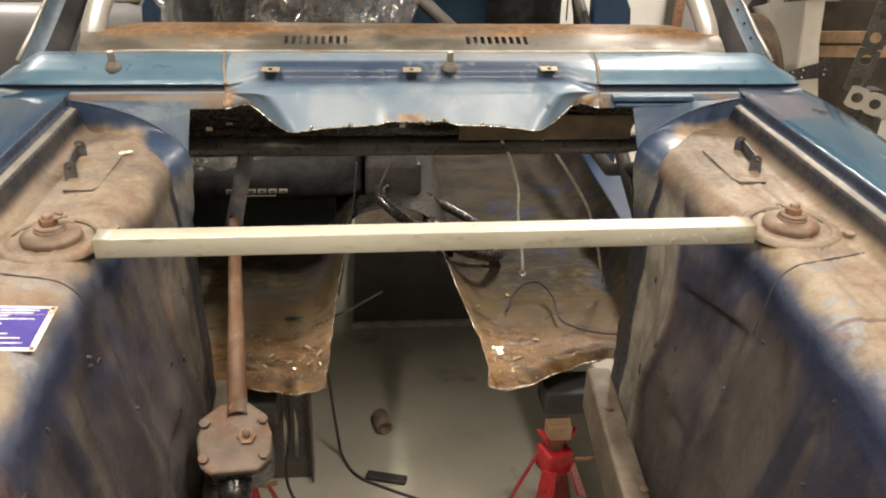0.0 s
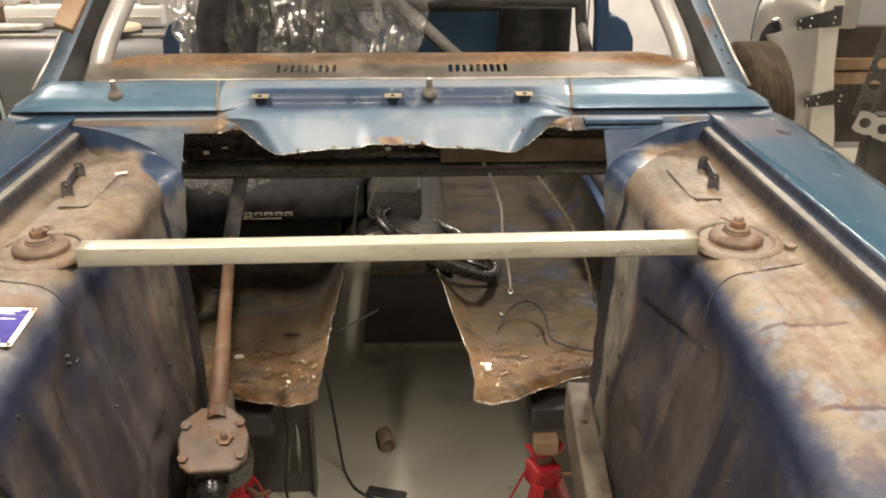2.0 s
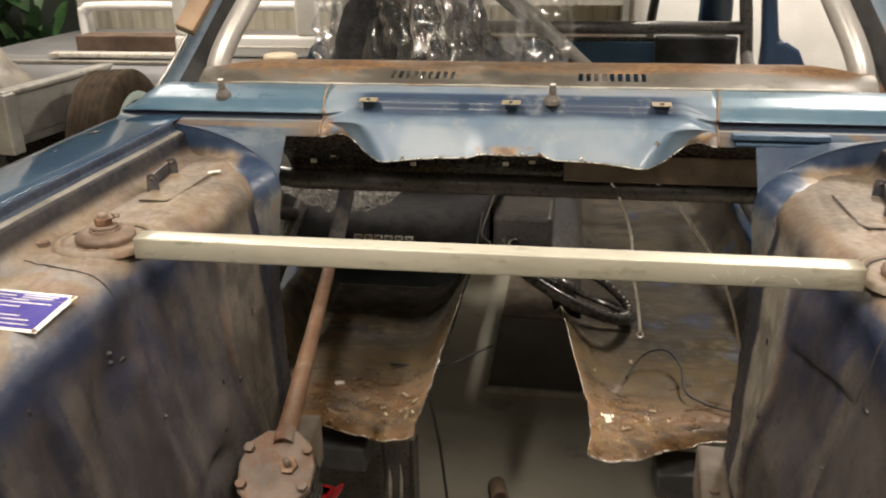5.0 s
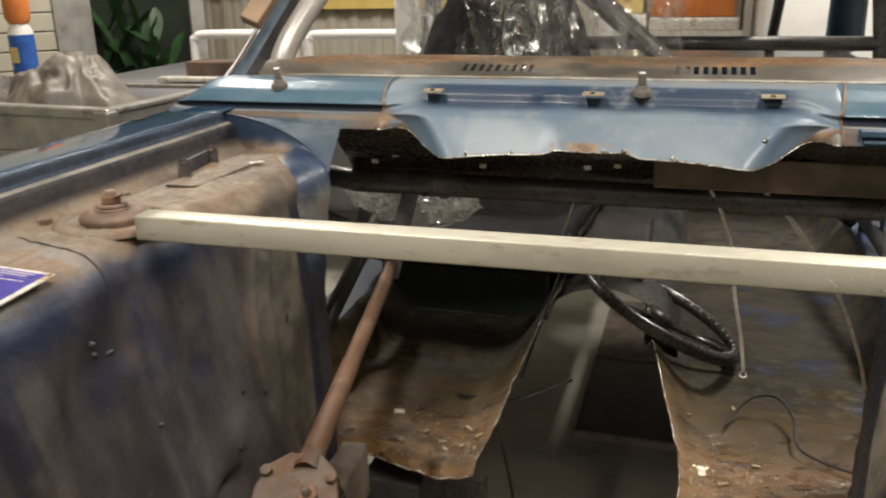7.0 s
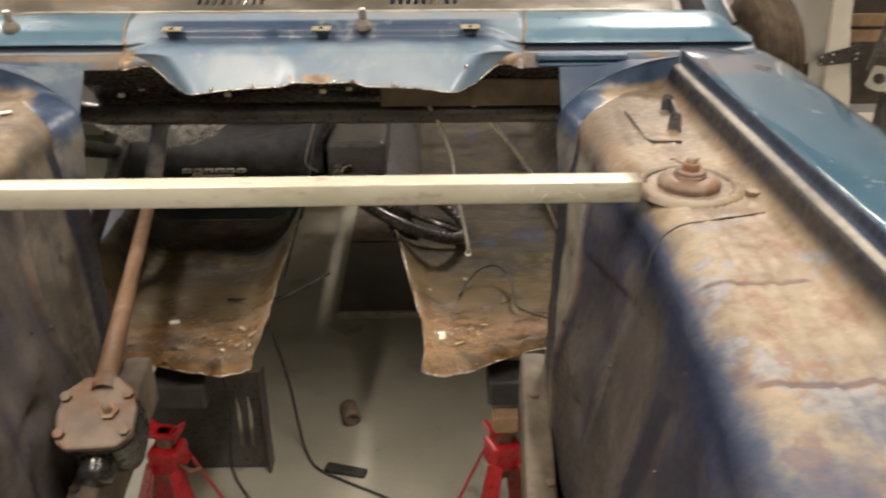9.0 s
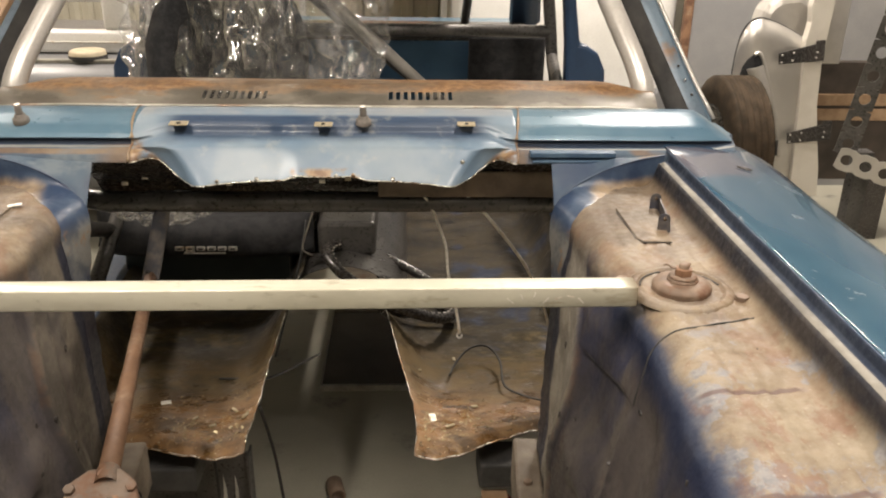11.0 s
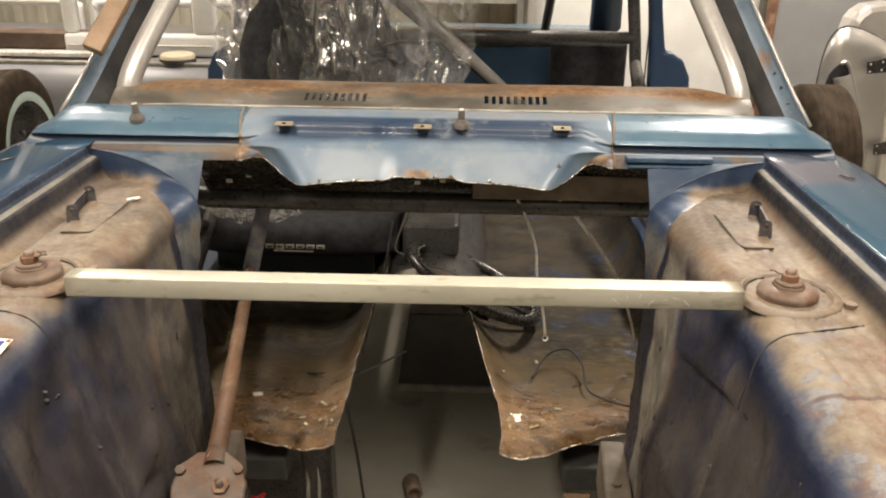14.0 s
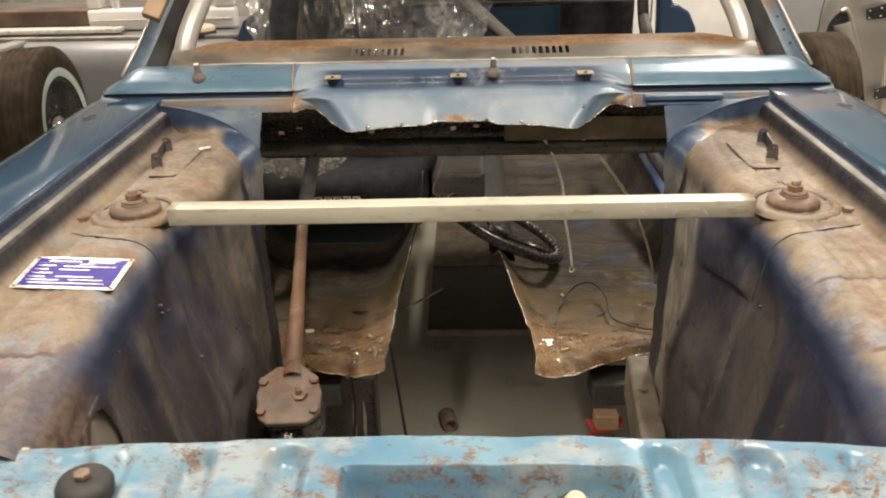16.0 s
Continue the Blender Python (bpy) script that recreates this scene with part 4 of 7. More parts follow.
# cove that closes the shelf's rear end, the cut bulkhead edge below it and the panel above
CREST_S = [(5, 0), (12, 1), (19, 2), (23, 3), (27, 4), (31, 5), (37, 6), (44.6, 7), (57.4, 8), (79, 9), (126, 10)]
CREST = [(0.606, 0.437, 1.206), (0.56, 0.430, 1.200), (0.51, 0.422, 1.188), (0.465, 0.413, 1.170), (0.432, 0.402, 1.150), (0.405, 0.385, 1.126), (0.397, 0.368, 1.09), (0.401, 0.356, 1.04), (0.402, 0.342, 0.95), (0.396, 0.328, 0.80), (0.39, 0.325, 0.50)]
COVE_S = [5, 6, 7, 8, 9, 10, 11, 12] + [13 + 0.5 * q for q in range(48)] + list(range(37, 36 + NW, 3)) + [36 + NW]


def cove_point(s, v, side):
    """From the skin's rear edge up a hollow curve to the folded crest."""
    e = Vector(wing_point(wing_end(s), s, side))
    c = crest_line[side][int(round(lerp(s, CREST_S) * 300))]
    k = sstep(44, 30, s)
    ctrl = e.lerp(c, 0.5).lerp(Vector((c.x, c.y, e.z)), 0.85 * k)
    p = e * (1 - v) ** 2 + ctrl * 2 * v * (1 - v) + c * v * v
    rag = 0.004 * n3(p.x, p.y, p.z, 40) * sstep(0.7, 1.0, v) * sstep(29, 38, s)
    return p + Vector((side * rag, 0, 0.0012 * n3(p.x, p.y, p.z, 14) * math.sin(math.pi * v)))


crest_line = {side: smooth_line([(side * x, y, z) for x, y, z in CREST], 3001) for side in (-1, 1)}
for side in (-1, 1):
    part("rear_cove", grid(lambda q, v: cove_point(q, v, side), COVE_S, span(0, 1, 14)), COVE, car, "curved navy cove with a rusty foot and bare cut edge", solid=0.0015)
    part("cove_lip", tube([Vector(cove_point(q, 1.0, side)) + Vector((0, -0.001, 0.0005)) for q in COVE_S if q < 33], 0.0018, 8), COVE, car, "dark folded lip")

    def above(q, v):
        p = Vector(cove_point(q, 1.0, side))
        x = abs(p.x)
        r = Vector((side * max(0.388, x), lerp(x, [(0.40, 0.440), (0.65, 0.452)]), lerp(x, [(0.40, 1.188), (0.65, 1.206)])))
        return p.lerp(r, v) + Vector((0, 0, 0.003 * n3(x * 20, v * 3, side)))
    part("scuttle_side", grid(above, [q for q in COVE_S if q < 32], span(0, 1, 6)), LEDGE, car, "scuffed blue panel under the scuttle", solid=0.0012)

# chassis rails
for side in (-1, 1):
    rail = part("chassis_rail", box((-0.024, -0.62, -0.05), (0.024, 0.36, 0.05), m=Matrix.Translation((side * 0.346, 0, 0.612)) @ pose(0, 0, 0, 0, 0, side * -4.5)), FRAME, car, "dusty brown box-section chassis rail", smooth=False, bevel=0.006)
    for yy in (-0.3, 0.0, 0.22):
        bolt((side * 0.36, yy, 0.662), 0.008, 0.006, CAST, rail)
    # black box stands in for the shade under the floor pan
    part("outrigger", box((-0.06, 0.0, -0.01), (0.06, 0.09, 0.05), m=Matrix.Translation((side * 0.36, 0.47, 0.46))), RUBBER, car, "black floor outrigger box standing in for underbody shade", smooth=False, bevel=0.006)

# outer wings
for side in (-1, 1):
    prof = [(0.6172, 1.2098), (0.6190, 1.2122), (0.640, 1.2122), (0.67, 1.2110), (0.70, 1.2085), (0.74, 1.203), (0.78, 1.192), (0.812, 1.176), (0.838, 1.152), (0.853, 1.12), (0.862, 1.06), (0.868, 0.98)]
    prof += [(lerp(z, [(0.52, 0.845), (0.66, 0.862), (0.78, 0.870), (0.88, 0.872), (0.98, 0.868)]), z) for z in span(0.96, 0.52, 23)]

    def fend(y, i, side=side):
        x, z = prof[int(i)]
        out = 0.012 * sstep(0.2, 0.5, y) * (x - 0.628) / 0.24 - 0.05 * sstep(-0.35, -0.85, y) * (x - 0.62) / 0.25
        z -= 0.03 * sstep(-0.3, -0.9, y) + 0.02 * sstep(0.50, 0.74, y) * sstep(0.66, 0.78, x)
        return (side * (x + out), y, z + 0.001 * n3(x * 4, y * 4, side))

    def arch_open(y, i):
        return math.hypot(y + 0.08, prof[int(i)][1] - 0.56) > 0.385
    part("front_wing", grid(fend, span(-0.88, 0.76, 84), list(range(len(prof))), arch_open), WING, car, "glossy faded blue front wing with an empty wheel arch", solid=0.0015)
    part("flange_rib", tube([(side * 0.6168, y, 1.2092 - 0.03 * sstep(-0.3, -0.9, y)) for y in span(-0.56, 0.46, 30)], 0.0012, 6), NAVY, car, "dark gap along the wing flange")
    part("wing_slot", lathe([(0, 0.001), (1, 0.001), (1.0, 0.0)], 16, m=Matrix.Translation((side * 0.719, 0.354, 1.2082)) @ pose(0, 0, 0, 0, side * 6, side * -35) @ Matrix.Diagonal((0.014, 0.0052, 1, 1))), BLACK, car, "dark oval hole in the wing")

# scuttle with its pressed centre dish, cut along the bottom
SIDE_P = [(0.60, 1.252), (0.57, 1.2535), (0.54, 1.250), (0.51, 1.240), (0.492, 1.228), (0.484, 1.2205), (0.4900, 1.2165), (0.4885, 1.2100), (0.4800, 1.2078), (0.468, 1.2068), (0.456, 1.200), (0.448, 1.186)]
DISH_P = [(0.60, 1.252), (0.57, 1.2535), (0.545, 1.250), (0.527, 1.243), (0.519, 1.236), (0.515, 1.226), (0.506, 1.219), (0.490, 1.216), (0.472, 1.209), (0.460, 1.196), (0.446, 1.175), (0.430, 1.152)]
CUTZ = [(0, 1.166), (0.05, 1.168), (0.075, 1.160), (0.13, 1.158), (0.2, 1.152), (0.235, 1.150), (0.262, 1.158), (0.295, 1.180), (0.325, 1.190), (0.40, 1.188)]


def scuttle(x, i):
    ax = abs(x)
    i0 = int(i)
    i1, f = min(i0 + 1, 11), i - i0
    sy, sz = (SIDE_P[i0][k] * (1 - f) + SIDE_P[i1][k] * f for k in (0, 1))
    dy, dz = (DISH_P[i0][k] * (1 - f) + DISH_P[i1][k] * f for k in (0, 1))
    if i > 8:
        k = (i - 8) / 3
        zb = lerp(ax, CUTZ)
        dz = 1.209 + (zb - 1.209) * k ** 1.1
        dy = 0.472 - 0.042 * k * (1 - 0.85 * sstep(0.20, 0.32, ax)) + 0.02 * k * sstep(0.22, 0.33, ax)
    notch = math.exp(-((x + 0.075) / 0.022) ** 2) * sstep(2.5, 4.0, i) * sstep(7.5, 6.0, i)
    dy -= 0.010 * notch
    dz += 0.003 * notch
    dy -= 0.010 * math.exp(-((ax - lerp(i, [(4, 0.305), (7, 0.285), (11, 0.222)])) / 0.022) ** 2) * sstep(4, 7, i)
    q = sstep(5.5, 9.5, i)
    e = sstep(2.5, 4.5, i) * sstep(10.5, 8.5, i)
    w = sstep(0.262 + 0.038 * q + 0.02 * e, 0.335 + 0.010 * q + 0.012 * e, ax)
    y, z = dy * (1 - w) + sy * w, dz * (1 - w) + sz * w
    t = sstep(0.655, 0.775, ax)
    y += 0.060 * t ** 2 * sstep(4.5, 0, i) + 0.030 * t ** 2
    z -= max(0.0, z - 1.2120) * t ** 2.2
    q = sstep(0.752, 0.775, ax)
    y += (0.590 + 0.012 * (5 - min(i, 5)) - y) * q * 0.8
    z += (1.2095 - z) * q
    return (x, y, z + 0.0008 * n3(x * 6, i * 0.4, 2))


iv = span(0, 11, 45)
part("scuttle_dish", grid(scuttle, [x for x in span(-0.345, 0.345, 93)], iv), DISH, car, "chalky light-blue pressed scuttle centre, cut off below", solid=0.0012)
for a, b in ((-0.775, -0.345), (0.345, 0.775)):
    part("scuttle_panel", grid(scuttle, span(a, b, 60), [i for i in iv if i <= 5.01]), TEAL, car, "glossy teal scuttle panel below the windscreen", solid=0.0012)
    part("scuttle_ledge", grid(scuttle, span(a, b, 60), [i for i in iv if i >= 4.99]), LEDGE, car, "worn dark-blue ledge with rust bands", solid=0.0012)
for sx in (-1, 1):
    seam = [Vector(scuttle(sx * (0.345 + 0.012 * sstep(5, 0, i)), i)) + Vector((0, -0.001, 0.0018)) for i in span(0, 11, 24)]
    part("seam_filler", tube(seam, [0.0022 + 0.0030 * n3(q.z, q.x, 4, 70) for q in seam], 8, flat=0.25), TANRUST, car, "tan rusty brazed seam")
edge = [Vector(scuttle(x, 11)) for x in span(-0.345, 0.345, 80)]
part("cut_edge", tube([p + Vector((0, 0.0005, -0.0005 + 0.0006 * n3(p.x, 0, 0, 90))) for p in edge], 0.0014, 6), CUT, car, "bright ragged cut edge")
for cx, cy in ((-0.265, 0.503), (-0.006, 0.501), (0.254, 0.508)):
    cl = part("grille_clip", box((-0.0165, -0.007, -0.0012), (0.0165, 0.012, 0.0012), m=Matrix.Translation((cx, cy, 1.2425)) @ pose(0, 0, 0, 8, 0, 0)), ZINC, car, "yellow zinc clip", smooth=False, bevel=0.0008)
    part("clip_hole", lathe([(0, 0.0024), (0.004, 0.0024), (0.004, 0.001)], 12, m=Matrix.Translation((cx, cy, 1.2425)) @ pose(0, 0, 0, 8, 0, 0)), BLACK, cl)
# fixings in the dish
for px, pi_ in ((0.245, 9.2), (-0.19, 10.8), (0.02, 10.9), (0.05, 10.9), (-0.12, 10.85), (0.12, 10.8)):
    part("dish_rivet", lathe([(0, 0.003), (0.003, 0.002), (0.004, 0)], 10, m=Matrix.Translation(scuttle(px, pi_)) @ pose(0, 0, 0, 50, 0, 0)), CUT, car)
# slotted bracket on the ledge
part("ledge_strip", box((0.365, 0.444, 1.1985), (0.52, 0.462, 1.2085)), BAND, car, "dark slotted strip", smooth=False, bevel=0.002)
part("ledge_strip", box((0.37, 0.440, 1.190), (0.515, 0.452, 1.194)), BAND, car, smooth=False, bevel=0.001)

# washer-arm spindles
for wx, wy in ((-0.546, 0.515), (0.066, 0.517)):
    m = Matrix.Translation((wx, wy, 1.243)) @ pose(0, 0, 0, 12, 0, 0) @ Matrix.Scale(0.66, 4)
    sp = part("wiper_spindle", lathe([(0.0215, -0.004), (0.0212, 0.008), (0.0180, 0.011), (0.0150, 0.013), (0.0142, 0.019), (0.012, 0.021), (0.0105, 0.021)], 24, m=m), BOOT, car, "dusty wiper spindle with a rubber boot")
    part("spindle_shaft", lathe([(0.0095, 0.018), (0.0095, 0.036), (0.0088, 0.038), (0.0088, 0.048), (0.0082, 0.049)], 16, m=m), BOOT, sp)
    part("spindle_tip", lathe([(0.0082, 0.0485), (0.0068, 0.0500), (0.0030, 0.0500), (0.0024, 0.0470), (0.0, 0.0470)], 16, m=m), PALE, sp, "bright worn shaft end")

# dash top with cut air slots
slots = [(-0.250 + 0.0145 * k, -0.250 + 0.0145 * k + 0.008) for k in range(9)] + [(0.110 + 0.0145 * k, 0.110 + 0.0145 * k + 0.008) for k in range(9)]
dx = sorted(set(span(-0.635, 0.635, 64) + [round(v, 4) for s in slots for v in s]))
dv = [0, 0.08, 0.16, 0.26, 0.36, 0.44, 0.52, 0.60, 0.68, 0.80, 0.90, 0.96, 1.0]


def dash(x, v):
    y = 0.600 + 0.155 * v
    z = 1.2525 + 0.026 * math.sin(min(1, v / 0.75) * math.pi / 2) - 0.05 * max(0, v - 0.85) ** 1.3
    e = sstep(0.52, 0.635, abs(x))
    y -= 0.085 * e ** 2 * v
    z -= 0.004 * e
    return (x, y, z + 0.0012 * n3(x * 5, v * 2, 7))


def dash_keep(x, v):
    return not (0.16 < v < 0.36 and any(a < x < b for a, b in slots))


part("dash_top", grid(dash, dx, dv, dash_keep), DASH, car, "rusty bare dash top with two rows of air slots", solid=0.0015)
part("dash_front_edge", tube([Vector(dash(x, 0.0)) + Vector((0, -0.002, 0.001)) for x in span(-0.63, 0.63, 40)], 0.003, 8), RAIL, car, "worn bright lip")
part("vent_duct", box((-0.30, 0.615, 1.20), (0.30, 0.745, 1.235)), BLACK, car, "dark air duct under the slots", smooth=False)


# black under-dash sheet, brown panel and cross tube
def under(x, v):
    y = 0.50 + 0.12 * v + 0.01 * n3(x, v, 3, 6)
    return (x, y, 1.20 - 0.125 * v + 0.012 * math.sin(x * 9) * v * (1 - v) + 0.006 * n3(x, v, 8, 8))


part("under_dash_sheet", grid(under, span(-0.46, 0.46, 40), span(0, 1, 14)), BLACK, car, "glossy black under-dash sheet", solid=0.002)
part("under_dash_panel", box((0.09, 0.540, 1.090), (0.44, 0.546, 1.142), m=pose(0, 0, 0, 0, 0, 0)), DIRTY, car, "dusty brown under-dash rail", smooth=False, bevel=0.003)
for hx, hz in ((-0.36, 1.118), (-0.31, 1.125), (-0.2, 1.105), (-0.02, 1.11), (0.03, 1.115), (0.19, 1.105), (0.38, 1.11), (-0.40, 1.105)):
    part("panel_fixing", box((-0.006, -0.003, -0.004), (0.006, 0.002, 0.004), m=Matrix.Translation((hx, 0.578, hz))), ZINC if hx > 0 else PALE, car, smooth=False, bevel=0.001)
part("inner_bulkhead_edge", box((-0.45, 0.60, 1.19), (0.45, 0.606, 1.245)), BLACK, car, "black inner scuttle face", smooth=False)


# floor pans with the tunnel cut away between them
def tunnel_edge(y, side):
    if side < 0:
        return lerp(y, [(0.40, -0.19), (0.46, -0.186), (0.60, -0.182), (0.73, -0.172), (0.88, -0.152), (1.04, -0.132), (1.9, -0.13)])
    return lerp(y, [(0.40, 0.162), (0.48, 0.166), (0.58, 0.160), (0.66, 0.145), (0.73, 0.128), (0.88, 0.095), (1.04, 0.068), (1.9, 0.075)])


def pan(side):
    def f(y, u):
        xt = tunnel_edge(y, side) + 0.004 * n3(y, side, 0, 30)
        xo = side * 0.625
        x = xt + (xo - xt) * u
        d = abs(x - xt)
        z = 0.556 + 0.016 * sstep(0.75, 0.45, y) + 0.006 * n3(x, y, 2, 6) + 0.003 * n3(x, y, 5, 19)
        rise = sstep(0.50, 1.05, y) * (1 - (0.75 * sstep(0.86, 1.0, y) if side > 0 else 0))
        z += (0.018 + 0.13 * rise) * math.exp(-(d / (0.035 + 0.03 * rise)) ** 1.5)
        z += 0.10 * sstep(0.54, 0.625, abs(x))
        z -= 0.022 * sstep(0.455, 0.405, y) ** 2
        z += 0.004 * math.sin(y * 34) * sstep(0.05, 0.12, d) * sstep(0.5, 0.7, y)
        return (x, y + ((0.020 if side > 0 else 0.030) + 0.010 * n3(x, 0, side, 14) + 0.006 * n3(x, 0, side, 45) + (0.105 if side > 0 else 0.045) * sstep(0.17, 0.46, abs(x))) * sstep(0.62, 0.41, y), z)
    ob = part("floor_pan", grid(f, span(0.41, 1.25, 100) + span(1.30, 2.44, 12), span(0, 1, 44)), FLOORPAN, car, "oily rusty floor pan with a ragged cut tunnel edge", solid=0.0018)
    ce = [Vector(f(y, 0.0)) + Vector((0, 0, 0.001)) for y in span(0.41, 1.05, 60)]
    part("cut_edge", tube(ce, [0.0011 + 0.0008 * n3(p.y, 0, 3, 60) for p in ce], 6), CUT, ob, "bright torn edge")
    part("front_edge", tube([Vector(f(0.412, u)) for u in span(0, 0.95, 40)], [0.0014 + 0.0006 * n3(u, 1, 2, 25) for u in span(0, 0.95, 40)], 6), CUT, ob, "worn bright front edge")
    return ob, f


pan_left, pan_l = pan(-1)
pan_right, pan_r = pan(1)
# debris lying on the pans
chips = [(-1, 0.642, 0.49), (-1, 0.56, 0.3), (1, 0.545, 0.085), (1, 0.74, 0.10), (1, 0.60, 0.30), (1, 0.50, 0.16), (-1, 0.50, 0.1), (1, 0.82, 0.30), (-1, 0.60, 0.12), (1, 0.545, 0.08), (-1, 0.52, 0.2), (-1, 0.55, 0.05)]
for i, (sd, y, u) in enumerate(chips):
    p = Vector((pan_l if sd < 0 else pan_r)(y, u))
    l, w = (0.011, 0.006) if i == 0 else (0.007, 0.013) if i == 2 else (0.004 + 0.003 * (i % 3), 0.003)
    part("debris_chip", box((-l, -w, 0.001), (l, w, 0.005), m=Matrix.Translation(p) @ pose(0, 0, 0, 6, 4, 12 if i == 2 else 20 + 37 * i)), PALE if i in (0, 2) else ZINC, pan_left if sd < 0 else pan_right, "pale paint chip", smooth=False, bevel=0.0008)
bm = bmesh.new()
rng = random.Random(5)
for i in range(420):
    sd = -1 if i % 2 else 1
    y, u = 0.42 + 0.26 * rng.random() ** 1.2, rng.random() ** 1.3 * 0.65
    p = Vector((pan_l if sd < 0 else pan_r)(y, u))
    l = 0.0006 + 0.0022 * rng.random() ** 2.2
    box((-l, -l * 0.6, 0), (l, l * 0.6, l), bm=bm, m=Matrix.Translation(p) @ pose(0, 0, 0, rng.uniform(-20, 20), rng.uniform(-20, 20), rng.uniform(0, 180)))
grit = part("rust_flakes", bm, FLAKE, smooth=False)
# bright flakes added to stand in for glints on the wet pan front
bm = bmesh.new()
for i in range(190):
    sd = -1 if i % 3 == 0 else 1
    y, u = 0.445 + 0.13 * rng.random() ** 1.4, 0.04 + 0.34 * rng.random() ** 1.5
    p = Vector((pan_l if sd < 0 else pan_r)(y, u))
    l = 0.0008 + 0.0024 * rng.random() ** 2.5
    box((-l * 1.5, -l * 0.7, 0), (l * 1.5, l * 0.7, l * 0.5), bm=bm, m=Matrix.Translation(p) @ pose(0, 0, 0, rng.uniform(-35, 35), rng.uniform(-35, 35), rng.uniform(0, 180)))
glint = part("glint_flakes", bm, GLINTFLAKE, smooth=False)
tagged(glint, "bright metallic flakes added as glints near the cut floor edge", "debris", kind="stuff")
tagged(grit, "loose tan rust flakes and grit on the floor pans", "debris", kind="stuff")


# tunnel that remains further back, sills, seat cross-member
def tun(y, a):
    w = 0.155 + 0.0 * y
    return (-0.03 + w * math.cos(a) * (1 + 0.15 * (1 - math.sin(a))), y, 0.55 + 0.165 * math.sin(a) ** 0.8 + 0.004 * n3(a, y, 1, 6))


part("transmission_tunnel", grid(tun, span(1.06, 2.3, 24), span(0.02, math.pi - 0.02, 22)), CAGE, car, "dark grey transmission tunnel", solid=0.002)
part("tunnel_cover", box((-0.10, 1.16, 0.70), (0.06, 1.42, 0.80)), CAGE, car, "dark grey tunnel box", smooth=False, bevel=0.012)
for side in (-1, 1):
    part("sill", box((side * 0.74, 0.72, 0.30), (side * 0.625, 2.9, 0.64)), NAVY, car, "dark blue door sill", smooth=False, bevel=0.015)
    part("door_post_foot", prism([(0.50, 0.52), (0.80, 0.52), (0.78, 1.19), (0.68, 1.19), (0.50, 0.9)], 0.05, Matrix.Translation((side * 0.69 + 0.025, 0, 0)) @ Matrix(((0, 0, -1, 0), (1, 0, 0, 0), (0, 1, 0, 0), (0, 0, 0, 1)))), NAVY, car, "dark blue door hinge post", smooth=False, bevel=0.006)

# windscreen pillars
for side in (-1, 1):
    def pl(k, dx=0.0, dy=0.0, dz=0.0):
        base, top = Vector((0.752, 0.695, 1.205)), Vector((0.54, 1.20, 1.80))
        p = base.lerp(top, k) + Vector((-0.02 * math.sin(math.pi * k), 0, 0.02 * math.sin(math.pi * k)))
        fl = 0.012 * sstep(0.10, 0.0, k)
        return Vector((side * (p.x + dx * (1 + 8 * fl)), p.y + dy - fl * 0.6, p.z + dz))
    ks = span(0, 1, 26)

    def ribbon(a, b):
        return grid(lambda k, v: pl(k, *[a[i] + (b[i] - a[i]) * v for i in range(3)]), ks, [0, 0.5, 1])
    pil = part("windscreen_pillar", ribbon((-0.010, 0.0, 0.0), (0.022, 0.0, -0.004)), PILLAR, car, "worn grey-blue windscreen pillar", solid=0.003)
    part("pillar_return", ribbon((-0.010, 0.0, 0.0), (-0.052, 0.045, 0.01)), RUBBER, pil, "dark pillar inner return", solid=0.002)
    part("pillar_outer", ribbon((0.022, 0.0, -0.004), (0.040, 0.055, 0.006)), TEAL, pil, "teal pillar outer face", solid=0.002)
    part("drip_rail", tube([pl(k, 0.030, 0.012, 0.004) for k in ks], 0.0042, 8), STEEL, pil, "bright drip rail")
    for k in ((0.07, 0.11, 0.15) if side > 0 else ()):
        part("pillar_hole", lathe([(0, 0.001), (0.003, 0.001), (0.003, 0)], 10, m=Matrix.Translation(pl(k, 0.008, -0.003, 0.002)) @ pose(0, 0, 0, 50, 0, 0)), BLACK, pil)
blk = part("wood_block", box((-0.020, -0.012, -0.12), (0.020, 0.012, 0.12), m=Matrix.Translation((-0.662, 0.775, 1.425)) @ pose(0, 0, 0, -40, 22, 0)), PALEWOOD, smooth=False, bevel=0.003)
tagged(blk, "tan timber offcut wedged beside the windscreen pillar", "wood offcut")

# roof (unseen, added to shade the cabin), rear pillars, rear bulkhead and shelf
part("roof", grid(lambda x, y: (x, y, 1.84 - 0.12 * (x / 0.6) ** 4 * 0.5 - 0.04 * ((y - 1.8) / 0.6) ** 2), span(-0.6, 0.6, 20), span(1.2, 2.5, 16)), TEAL, car, "unseen teal steel roof panel added to shade the cabin", solid=0.01)
for side in (-1, 1):
    lobe = [(0.60, 1.80), (0.655, 1.80), (0.700, 1.32), (0.722, 1.185), (0.745, 1.180), (0.785, 1.155), (0.812, 1.10), (0.82, 1.0), (0.82, 0.52), (0.70, 0.52), (0.675, 1.18), (0.66, 1.32)]
    part("rear_pillar", prism([(side * x, z) for x, z in lobe], 0.06, Matrix.Translation((0, 1.86, 0)) @ pose(0, 0, 0, 90, 0, 0)), NAVY, car, "navy blue door-lock pillar with a rounded foot", smooth=False, bevel=0.012)
